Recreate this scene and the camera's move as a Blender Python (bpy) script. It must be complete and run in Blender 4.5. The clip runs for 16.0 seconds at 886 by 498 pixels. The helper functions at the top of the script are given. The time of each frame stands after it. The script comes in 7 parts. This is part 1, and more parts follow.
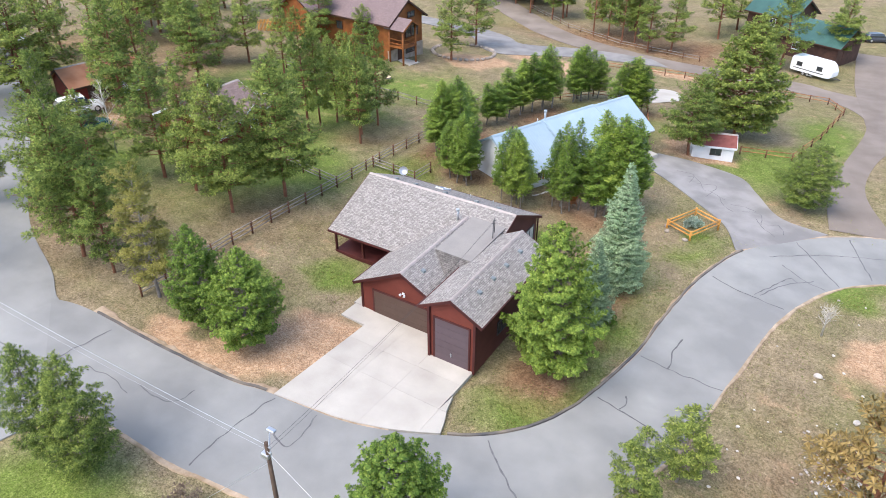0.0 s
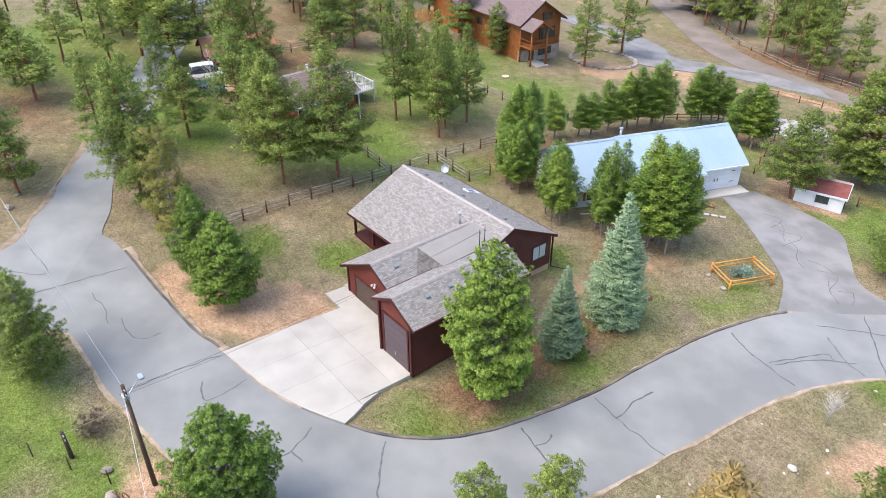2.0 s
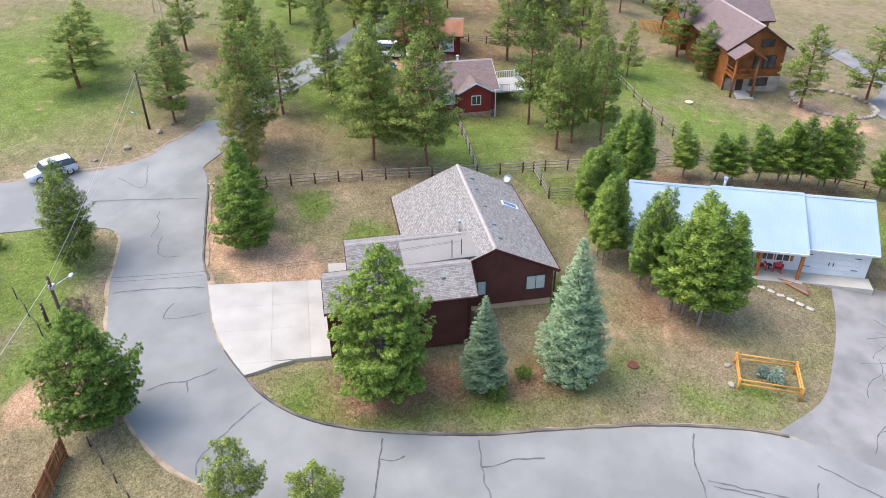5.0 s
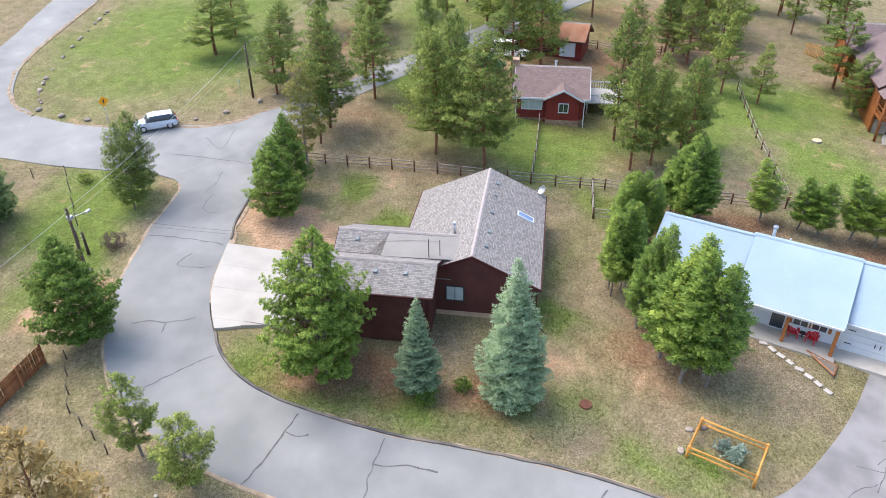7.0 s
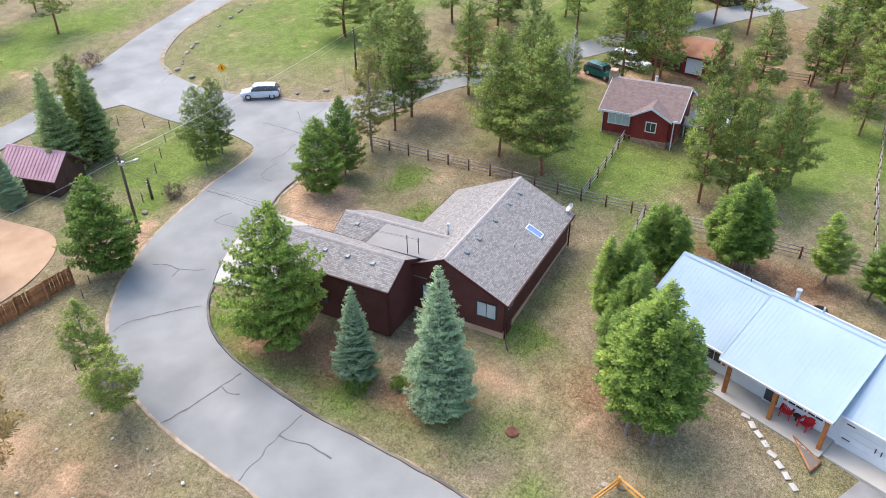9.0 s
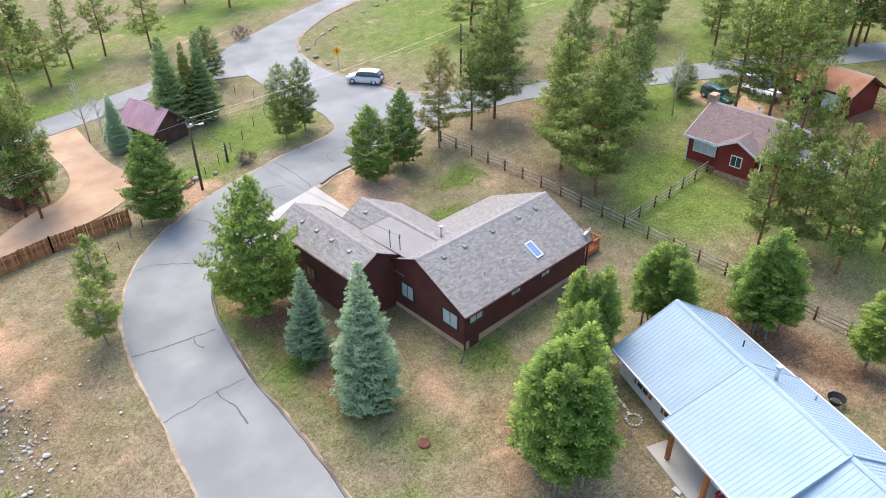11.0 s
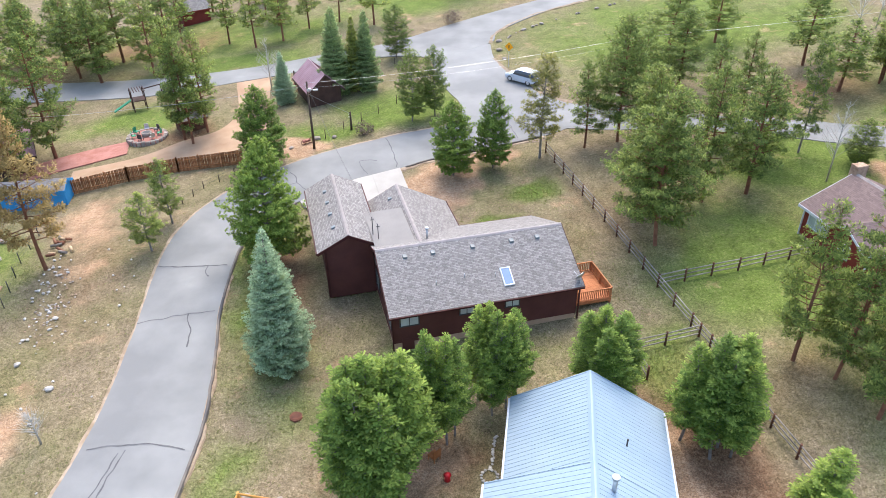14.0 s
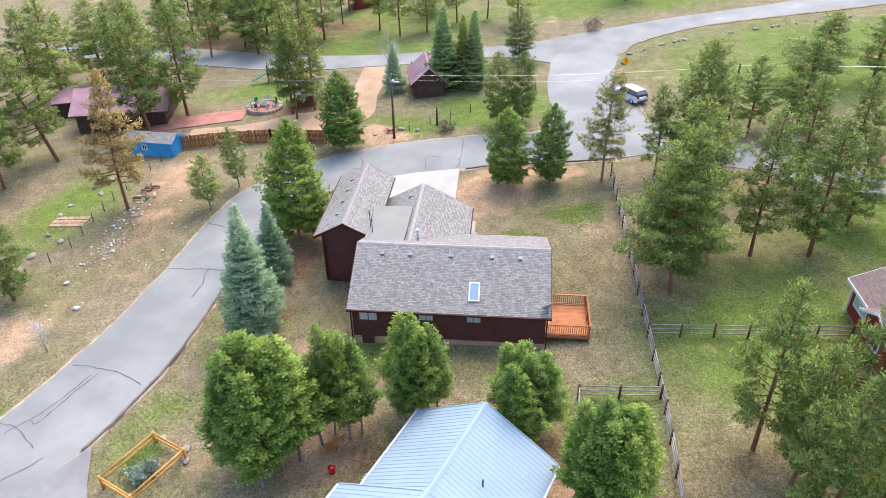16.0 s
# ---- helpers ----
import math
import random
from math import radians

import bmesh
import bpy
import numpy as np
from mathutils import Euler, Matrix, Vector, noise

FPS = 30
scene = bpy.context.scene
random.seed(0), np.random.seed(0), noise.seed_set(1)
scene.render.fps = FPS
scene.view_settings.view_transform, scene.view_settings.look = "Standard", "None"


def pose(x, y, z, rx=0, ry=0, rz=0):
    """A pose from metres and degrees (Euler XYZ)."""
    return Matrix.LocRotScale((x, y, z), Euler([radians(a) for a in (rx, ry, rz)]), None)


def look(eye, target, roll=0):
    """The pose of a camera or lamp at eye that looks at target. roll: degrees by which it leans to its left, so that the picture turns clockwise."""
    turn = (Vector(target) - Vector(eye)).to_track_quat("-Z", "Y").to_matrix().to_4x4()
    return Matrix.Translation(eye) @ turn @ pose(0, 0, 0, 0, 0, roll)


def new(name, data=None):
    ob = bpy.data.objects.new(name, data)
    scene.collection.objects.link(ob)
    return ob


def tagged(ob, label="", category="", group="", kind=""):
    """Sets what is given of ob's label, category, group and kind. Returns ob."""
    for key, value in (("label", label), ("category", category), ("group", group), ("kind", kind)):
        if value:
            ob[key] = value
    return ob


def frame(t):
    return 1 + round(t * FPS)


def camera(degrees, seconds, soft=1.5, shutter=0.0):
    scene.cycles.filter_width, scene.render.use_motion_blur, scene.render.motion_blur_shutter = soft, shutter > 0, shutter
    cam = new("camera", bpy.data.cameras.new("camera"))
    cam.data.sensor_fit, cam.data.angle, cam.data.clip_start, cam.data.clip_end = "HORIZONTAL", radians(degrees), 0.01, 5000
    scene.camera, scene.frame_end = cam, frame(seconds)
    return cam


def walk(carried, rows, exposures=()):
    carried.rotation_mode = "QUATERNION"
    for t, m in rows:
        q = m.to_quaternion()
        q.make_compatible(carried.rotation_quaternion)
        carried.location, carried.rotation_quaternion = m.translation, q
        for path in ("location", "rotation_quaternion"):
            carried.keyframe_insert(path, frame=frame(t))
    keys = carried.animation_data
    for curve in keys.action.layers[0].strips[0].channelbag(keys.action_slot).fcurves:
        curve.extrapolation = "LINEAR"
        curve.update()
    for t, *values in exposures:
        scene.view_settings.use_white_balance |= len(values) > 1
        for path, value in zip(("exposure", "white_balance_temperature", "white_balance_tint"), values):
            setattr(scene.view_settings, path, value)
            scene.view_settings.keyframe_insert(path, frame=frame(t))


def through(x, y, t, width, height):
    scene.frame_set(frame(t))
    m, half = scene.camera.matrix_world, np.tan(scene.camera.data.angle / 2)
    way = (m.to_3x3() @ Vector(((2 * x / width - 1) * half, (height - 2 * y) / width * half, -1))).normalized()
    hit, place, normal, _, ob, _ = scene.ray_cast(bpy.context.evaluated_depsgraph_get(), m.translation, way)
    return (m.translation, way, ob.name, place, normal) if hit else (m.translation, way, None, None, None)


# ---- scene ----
cam = camera(63.9, 16.0, 0.5)
METRES, EYE, TILT, LEAN, TURN = 134.0, 34.0, -32.3, 0.0, 31.9
ROWS = [
    (0.0, 0.0, 0.0, 0.0, -0.0, 0.0, 0.0),
    (0.5, 0.0297, 0.0011, 0.0016, 3.83, -0.14, -2.39),
    (1.0, 0.0633, 0.0047, 0.0045, 8.23, -0.53, -5.08),
    (1.5, 0.0923, 0.01, 0.0083, 12.11, -0.98, -7.36),
    (2.0, 0.1237, 0.0183, 0.0136, 16.47, -1.69, -9.88),
    (2.5, 0.1522, 0.0282, 0.0204, 20.61, -2.54, -12.2),
    (3.0, 0.181, 0.0407, 0.0286, 25.07, -3.61, -14.6),
    (3.5, 0.2065, 0.0541, 0.0371, 29.29, -4.76, -16.71),
    (4.0, 0.2321, 0.0705, 0.0474, 33.9, -6.24, -18.9),
    (6.5, 0.3274, 0.1716, 0.11, 57.78, -15.95, -27.53),
    (7.0, 0.3403, 0.1962, 0.1252, 63.08, -18.54, -28.87),
    (7.5, 0.3503, 0.2199, 0.14, 68.19, -21.11, -29.89),
    (8.0, 0.3588, 0.246, 0.1561, 73.77, -23.99, -30.72),
    (8.5, 0.3642, 0.2709, 0.1719, 79.08, -26.8, -31.27),
    (9.0, 0.3672, 0.2978, 0.1888, 84.85, -29.88, -31.64),
    (11.5, 0.342, 0.4268, 0.2691, 112.55, -44.4, -29.51),
    (12.0, 0.329, 0.4519, 0.2848, 118.08, -47.17, -28.37),
    (12.5, 0.3145, 0.4745, 0.2987, 123.18, -49.6, -27.09),
    (13.0, 0.297, 0.497, 0.3133, 128.44, -52.01, -25.55),
    (13.5, 0.2787, 0.517, 0.3264, 133.25, -54.08, -23.94),
    (14.0, 0.2567, 0.5369, 0.3397, 138.28, -56.14, -22.01),
    (14.5, 0.2341, 0.554, 0.3513, 142.84, -57.87, -20.05),
    (15.0, 0.208, 0.5707, 0.3629, 147.67, -59.55, -17.8),
    (15.5, 0.1827, 0.5839, 0.3727, 151.92, -60.89, -15.62),
    (16.0, 0.1521, 0.5969, 0.3824, 156.69, -62.18, -13.03),
]
walk(cam, [(t, pose(0, 0, EYE, TILT, LEAN, TURN) @ pose(METRES * x, METRES * y, METRES * z, 90 + pitch, roll, yaw)) for t, x, y, z, yaw, pitch, roll in ROWS],
     [(0, 1.62, 6700, 10), (4, 1.62, 6700, 10), (8, 1.69, 6700, 10), (12, 1.73, 6700, 10), (16, 1.79, 6700, 10)])

# ---- world, sun, exposure ----
world = bpy.data.worlds.new("sky")
scene.world = world
world.use_nodes = True
wn = world.node_tree
sky = wn.nodes.new("ShaderNodeTexSky")
sky.sky_type, sky.sun_disc = "NISHITA", False
SUN_UP, SUN_ROUND = 58.0, 200.0
sky.sun_elevation, sky.sun_rotation = radians(SUN_UP), radians(SUN_ROUND)
sky.air_density, sky.dust_density, sky.ozone_density = 1.0, 2.5, 1.0
wn.nodes["Background"].inputs[1].default_value = 0.15
wn.links.new(sky.outputs[0], wn.nodes["Background"].inputs[0])
sun = new("sun", bpy.data.lights.new("sun", "SUN"))
sun.data.energy, sun.data.angle, sun.data.color = 0.75, radians(50), (1.0, 0.95, 0.88)
az = radians(SUN_ROUND)
sun.matrix_world = look((90 * math.sin(az), 90 * math.cos(az), 90 * math.tan(radians(SUN_UP))), (0, 0, 0))


# ---- materials ----
def mat(name, c1, c2, scale=1.0, rough=0.85, bump=0.15, fine=18.0, metal=0.0, c3=None, vary=0.12, spec=0.3):
    """Two tones mixed at a large scale, a fine grain over them, relief, and a shade of its own for each object."""
    m = bpy.data.materials.new(name)
    m.use_nodes = True
    nt = m.node_tree
    b = nt.nodes["Principled BSDF"]
    b.inputs["Roughness"].default_value, b.inputs["Metallic"].default_value = rough, metal
    b.inputs["Specular IOR Level"].default_value = spec
    co = nt.nodes.new("ShaderNodeTexCoord")
    n1, n2 = nt.nodes.new("ShaderNodeTexNoise"), nt.nodes.new("ShaderNodeTexNoise")
    for n, s, d in ((n1, scale, 5), (n2, fine, 4)):
        n.inputs["Scale"].default_value, n.inputs["Detail"].default_value = s, d
        nt.links.new(co.outputs["Object"], n.inputs["Vector"])
    ramp = nt.nodes.new("ShaderNodeValToRGB")
    ramp.color_ramp.elements[0].position, ramp.color_ramp.elements[0].color = 0.35, (*c1, 1)
    ramp.color_ramp.elements[1].position, ramp.color_ramp.elements[1].color = 0.65, (*c2, 1)
    if c3:
        e = ramp.color_ramp.elements.new(0.8)
        e.color = (*c3, 1)
    nt.links.new(n1.outputs[0], ramp.inputs[0])
    info = nt.nodes.new("ShaderNodeObjectInfo")
    add = nt.nodes.new("ShaderNodeMath")
    add.operation = "ADD"
    nt.links.new(info.outputs["Random"], add.inputs[0])
    nt.links.new(n2.outputs[0], add.inputs[1])
    mr = nt.nodes.new("ShaderNodeMapRange")
    mr.inputs[1].default_value, mr.inputs[2].default_value = 0.3, 1.7
    mr.inputs[3].default_value, mr.inputs[4].default_value = 1 - vary * 1.6, 1 + vary * 1.6
    nt.links.new(add.outputs[0], mr.inputs[0])
    mul = nt.nodes.new("ShaderNodeMix")
    mul.data_type, mul.blend_type = "RGBA", "MULTIPLY"
    mul.inputs[0].default_value = 1
    nt.links.new(ramp.outputs[0], mul.inputs[6])
    nt.links.new(mr.outputs[0], mul.inputs[7])
    nt.links.new(mul.outputs[2], b.inputs["Base Color"])
    if bump:
        bp = nt.nodes.new("ShaderNodeBump")
        bp.inputs["Strength"].default_value, bp.inputs["Distance"].default_value = bump, 0.03
        nt.links.new(n2.outputs[0], bp.inputs["Height"])
        nt.links.new(bp.outputs[0], b.inputs["Normal"])
    return m


def shingle_mat(name, c1, c2, mortar, w=0.34, h=0.15):
    """Laminated shingles in courses, laid out by the roof's own UV in metres."""
    m = mat(name, c1, c2, 0.5, 0.95, 0.0, 9.0, vary=0.04)
    nt = m.node_tree
    b = nt.nodes["Principled BSDF"]
    uv = nt.nodes.new("ShaderNodeUVMap")
    uv.uv_map = "roof"
    br = nt.nodes.new("ShaderNodeTexBrick")
    for k, v in (("Scale", 1.0), ("Mortar Size", 0.009), ("Mortar Smooth", 0.3), ("Bias", -0.1), ("Brick Width", w), ("Row Height", h)):
        br.inputs[k].default_value = v
    br.offset, br.squash = 0.37, 1.35
    br.squash_frequency = 3
    br.inputs["Color1"].default_value, br.inputs["Color2"].default_value, br.inputs["Mortar"].default_value = (*c1, 1), (*c2, 1), (*mortar, 1)
    nt.links.new(uv.outputs[0], br.inputs["Vector"])
    n = nt.nodes.new("ShaderNodeTexNoise")
    n.inputs["Scale"].default_value, n.inputs["Detail"].default_value = 2.2, 6
    nt.links.new(uv.outputs[0], n.inputs["Vector"])
    mr = nt.nodes.new("ShaderNodeMapRange")
    mr.inputs[3].default_value, mr.inputs[4].default_value = 0.86, 1.14
    nt.links.new(n.outputs[0], mr.inputs[0])
    mul = nt.nodes.new("ShaderNodeMix")
    mul.data_type, mul.blend_type = "RGBA", "MULTIPLY"
    mul.inputs[0].default_value = 1
    nt.links.new(br.outputs[0], mul.inputs[6])
    nt.links.new(mr.outputs[0], mul.inputs[7])
    nt.links.new(mul.outputs[2], b.inputs["Base Color"])
    bp = nt.nodes.new("ShaderNodeBump")
    bp.inputs["Strength"].default_value, bp.inputs["Distance"].default_value = 0.5, 0.02
    nt.links.new(br.outputs["Fac"], bp.inputs["Height"])
    bp.invert = True
    nt.links.new(bp.outputs[0], b.inputs["Normal"])
    return m


def leaf_mat(name, dark, light, tip, through=0.3):
    """Needles: each tuft has a tone between dark and light, each tree its own lean towards the tip colour."""
    m = bpy.data.materials.new(name)
    m.use_nodes = True
    nt = m.node_tree
    b = nt.nodes["Principled BSDF"]
    b.inputs["Roughness"].default_value, b.inputs["Specular IOR Level"].default_value = 0.6, 0.25
    g, info = nt.nodes.new("ShaderNodeNewGeometry"), nt.nodes.new("ShaderNodeObjectInfo")
    ramp = nt.nodes.new("ShaderNodeValToRGB")
    ramp.color_ramp.elements[0].color, ramp.color_ramp.elements[1].color = (*dark, 1), (*tip, 1)
    ramp.color_ramp.elements.new(0.6).color = (*light, 1)
    nt.links.new(g.outputs["Random Per Island"], ramp.inputs[0])
    hsv = nt.nodes.new("ShaderNodeHueSaturation")
    mr = nt.nodes.new("ShaderNodeMapRange")
    mr.inputs[3].default_value, mr.inputs[4].default_value = 0.8, 1.25
    nt.links.new(info.outputs["Random"], mr.inputs[0])
    nt.links.new(mr.outputs[0], hsv.inputs["Value"])
    mr2 = nt.nodes.new("ShaderNodeMapRange")
    mr2.inputs[3].default_value, mr2.inputs[4].default_value = 0.515, 0.49
    nt.links.new(info.outputs["Random"], mr2.inputs[0])
    nt.links.new(mr2.outputs[0], hsv.inputs["Hue"])
    nt.links.new(ramp.outputs[0], hsv.inputs["Color"])
    nt.links.new(hsv.outputs[0], b.inputs["Base Color"])
    tr, mix = nt.nodes.new("ShaderNodeBsdfTranslucent"), nt.nodes.new("ShaderNodeMixShader")
    nt.links.new(hsv.outputs[0], tr.inputs[0])
    mix.inputs[0].default_value = through
    nt.links.new(b.outputs[0], mix.inputs[1])
    nt.links.new(tr.outputs[0], mix.inputs[2])
    nt.links.new(mix.outputs[0], nt.nodes["Material Output"].inputs[0])
    return m


def plain(name, c, rough=0.5, metal=0.0, spec=0.5):
    return mat(name, [v * 0.93 for v in c], [min(1, v * 1.05) for v in c], 1.5, rough, 0.03, 30, metal, None, 0.05, spec)


ASPHALT = mat("asphalt", (0.215, 0.218, 0.216), (0.288, 0.291, 0.284), 0.22, 0.9, 0.12, 35, c3=(0.36, 0.36, 0.346), vary=0.07)
TAR = mat("crack_sealant", (0.095, 0.095, 0.1), (0.145, 0.145, 0.15), 2, 0.7, 0.05)
CONCRETE = mat("concrete", (0.36, 0.34, 0.31), (0.44, 0.42, 0.385), 0.35, 0.9, 0.05, 14, vary=0.05)
OLD_ASPHALT = mat("weathered_asphalt", (0.19, 0.185, 0.185), (0.28, 0.272, 0.27), 0.35, 0.95, 0.2, 22, vary=0.08)
GRAVEL = mat("gravel", (0.18, 0.15, 0.13), (0.24, 0.205, 0.18), 0.25, 1.0, 0.4, 14, vary=0.12)
SAND = mat("sandy_gravel", (0.34, 0.22, 0.14), (0.43, 0.3, 0.2), 0.4, 1.0, 0.3, 10, vary=0.12)
CURB = mat("asphalt_kerb", (0.07, 0.07, 0.075), (0.2, 0.17, 0.14), 0.4, 0.95, 0.2, 12)
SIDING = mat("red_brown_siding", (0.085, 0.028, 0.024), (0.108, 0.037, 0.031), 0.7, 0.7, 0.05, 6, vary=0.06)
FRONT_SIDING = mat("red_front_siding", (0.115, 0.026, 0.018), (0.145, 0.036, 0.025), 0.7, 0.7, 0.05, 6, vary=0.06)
TRIM_RED = mat("dark_red_trim", (0.05, 0.012, 0.012), (0.07, 0.018, 0.016), 1, 0.6, 0.03)
GARAGE_BROWN = plain("brown_garage_door", (0.075, 0.045, 0.035), 0.55)
RV_DOOR = plain("plum_brown_door", (0.085, 0.06, 0.072), 0.5)
FOUNDATION = mat("foundation", (0.4, 0.27, 0.19), (0.5, 0.35, 0.25), 0.8, 0.95, 0.1)
SHINGLE = shingle_mat("grey_brown_shingles", (0.315, 0.295, 0.282), (0.175, 0.163, 0.156), (0.105, 0.097, 0.093), 0.24, 0.135)
RIDGE = mat("ridge_shingles", (0.3, 0.27, 0.26), (0.36, 0.32, 0.31), 2, 0.95, 0.2)
MEMBRANE = mat("grey_roll_roofing", (0.25, 0.235, 0.225), (0.28, 0.265, 0.25), 0.6, 0.9, 0.05)
BROWN_SHINGLE = shingle_mat("brown_shingles", (0.225, 0.165, 0.155), (0.16, 0.118, 0.112), (0.11, 0.08, 0.078))
MAUVE_SHINGLE = shingle_mat("mauve_shingles", (0.21, 0.155, 0.155), (0.16, 0.12, 0.12), (0.1, 0.075, 0.075))
BLUE_METAL = mat("pale_blue_metal_roof", (0.28, 0.375, 0.455), (0.32, 0.415, 0.495), 0.3, 0.55, 0.02, 3, 0.0, vary=0.03, spec=0.2)
MAROON_METAL = mat("maroon_metal_roof", (0.32, 0.175, 0.205), (0.41, 0.25, 0.285), 0.6, 0.4, 0.02, 3, 0.2, vary=0.04)
GREEN_METAL = mat("green_metal_roof", (0.045, 0.11, 0.1), (0.06, 0.14, 0.125), 0.6, 0.4, 0.02, 3, 0.2, vary=0.04)
WHITE = mat("white_paint", (0.58, 0.61, 0.66), (0.66, 0.69, 0.73), 0.8, 0.6, 0.03, 8, vary=0.03)
RED_PAINT = mat("barn_red_paint", (0.16, 0.02, 0.018), (0.2, 0.03, 0.025), 0.8, 0.6, 0.04, 6)
LOG = mat("orange_log", (0.19, 0.065, 0.02), (0.28, 0.1, 0.03), 1.2, 0.6, 0.1, 8)
DARK_WOOD = mat("dark_stained_wood", (0.05, 0.025, 0.02), (0.08, 0.04, 0.03), 1.2, 0.7, 0.1, 8)
POST_WOOD = mat("orange_post_wood", (0.28, 0.1, 0.03), (0.38, 0.15, 0.05), 3, 0.6, 0.1)
DECK_WOOD = mat("cedar_deck", (0.42, 0.15, 0.06), (0.52, 0.21, 0.09), 2, 0.7, 0.1)
YELLOW_LOG = mat("honey_log", (0.5, 0.23, 0.05), (0.62, 0.31, 0.08), 3, 0.55, 0.1)
FENCE_WOOD = mat("cedar_fence", (0.22, 0.085, 0.035), (0.4, 0.19, 0.09), 1.5, 0.85, 0.2, 12, vary=0.25)
RAIL_WOOD = mat("weathered_rail", (0.2, 0.18, 0.165), (0.34, 0.31, 0.29), 1.5, 0.9, 0.2)
RAIL_POST = mat("brown_fence_post", (0.09, 0.04, 0.025), (0.15, 0.07, 0.045), 2, 0.9, 0.2)
POLE_WOOD = mat("utility_pole_wood", (0.06, 0.04, 0.03), (0.11, 0.08, 0.06), 1, 0.9, 0.2)
BARK = mat("ponderosa_bark", (0.17, 0.075, 0.045), (0.25, 0.115, 0.07), 2.0, 0.95, 0.6, 7, vary=0.2)
GREY_BARK = mat("grey_bark", (0.16, 0.14, 0.125), (0.26, 0.235, 0.21), 2.0, 0.95, 0.5, 7, vary=0.2)
PALE_BARK = mat("pale_aspen_bark", (0.42, 0.4, 0.36), (0.55, 0.52, 0.48), 2.0, 0.8, 0.1, 7)
STONE = mat("granite", (0.26, 0.22, 0.19), (0.36, 0.315, 0.28), 1.2, 0.95, 0.3, 9, vary=0.2)
PALE_STUMP = mat("cut_pine_wood", (0.46, 0.33, 0.2), (0.58, 0.43, 0.28), 3, 0.85, 0.1)
PALE_STONE = mat("pale_stone", (0.42, 0.39, 0.36), (0.58, 0.55, 0.51), 1.5, 0.9, 0.2, 9, vary=0.15)
BROWN_STONE = mat("brown_rubble_stone", (0.26, 0.165, 0.115), (0.42, 0.3, 0.215), 2.2, 0.95, 0.4, 6, vary=0.2)
RED_STONE = mat("red_flagstone", (0.36, 0.15, 0.12), (0.46, 0.22, 0.18), 1.0, 0.95, 0.2, 8, vary=0.15)
STEEL = plain("galvanised_steel", (0.5, 0.52, 0.55), 0.35, 0.8)
DARK_METAL = plain("dark_metal", (0.05, 0.05, 0.055), 0.5, 0.3)
GLASS = plain("window_glass", (0.03, 0.04, 0.05), 0.05, 0.0, 1.0)
CURTAIN_GLASS = plain("curtained_glass", (0.42, 0.48, 0.5), 0.12, 0.0, 0.8)
# blue in the pane's own colour stands for sky reflected by dark glass
SKYLIGHT = plain("skylight_reflection_blue", (0.2, 0.3, 0.5), 0.05, 0.2, 1.0)
VENT_GREY = plain("grey_vent_paint", (0.17, 0.2, 0.215), 0.45)
RUBBER = plain("black_rubber", (0.02, 0.02, 0.02), 0.8)
SILVER = plain("silver_car_paint", (0.52, 0.57, 0.66), 0.25, 0.3)
CAR_GREEN = plain("teal_green_car_paint", (0.01, 0.09, 0.085), 0.22, 0.2)
CAR_WHITE = plain("white_car_paint", (0.8, 0.82, 0.85), 0.25)
CAR_DARK = plain("dark_car_paint", (0.05, 0.055, 0.07), 0.25, 0.2)
RED_PLASTIC = plain("red_plastic", (0.6, 0.015, 0.025), 0.4)
GREEN_PLASTIC = plain("green_plastic", (0.0, 0.24, 0.12), 0.4)
ORANGE_SIGN = plain("orange_sign", (0.85, 0.35, 0.0), 0.4)
GREEN_SIGN = plain("green_sign", (0.0, 0.2, 0.12), 0.4)
BLUE_PAINT = mat("bright_blue_paint", (0.02, 0.2, 0.45), (0.03, 0.26, 0.54), 0.8, 0.6, 0.03, 6)
RUST = mat("rusty_iron", (0.12, 0.05, 0.035), (0.2, 0.08, 0.05), 3, 0.9, 0.2)
LAMP_RED = plain("tail_lamp_red", (0.45, 0.01, 0.01), 0.2)
PINE = leaf_mat("pine_needles", (0.095, 0.138, 0.037), (0.21, 0.285, 0.066), (0.375, 0.435, 0.108), 0.5)
BRIGHT_PINE = leaf_mat("young_pine_needles", (0.105, 0.175, 0.036), (0.215, 0.325, 0.06), (0.34, 0.43, 0.09), 0.45)
OLIVE_PINE = leaf_mat("olive_pine_needles", (0.15, 0.16, 0.045), (0.25, 0.245, 0.065), (0.33, 0.3, 0.085), 0.45)
BROWN_PINE = leaf_mat("rusty_pine_needles", (0.2, 0.15, 0.05), (0.34, 0.25, 0.09), (0.44, 0.33, 0.13), 0.35)
SPRUCE = leaf_mat("blue_spruce_needles", (0.27, 0.39, 0.23), (0.45, 0.6, 0.37), (0.6, 0.72, 0.47), 0.45)
FIR = leaf_mat("fir_needles", (0.19, 0.28, 0.11), (0.33, 0.44, 0.18), (0.45, 0.54, 0.25), 0.48)
YELLOW_FIR = leaf_mat("yellow_fir_needles", (0.2, 0.25, 0.06), (0.33, 0.38, 0.09), (0.45, 0.47, 0.13), 0.35)
GRASS = leaf_mat("grass_blades", (0.15, 0.19, 0.05), (0.24, 0.26, 0.09), (0.38, 0.34, 0.17), 0.4)
SAGE = leaf_mat("grey_sage_leaves", (0.2, 0.28, 0.22), (0.35, 0.44, 0.36), (0.5, 0.56, 0.48))


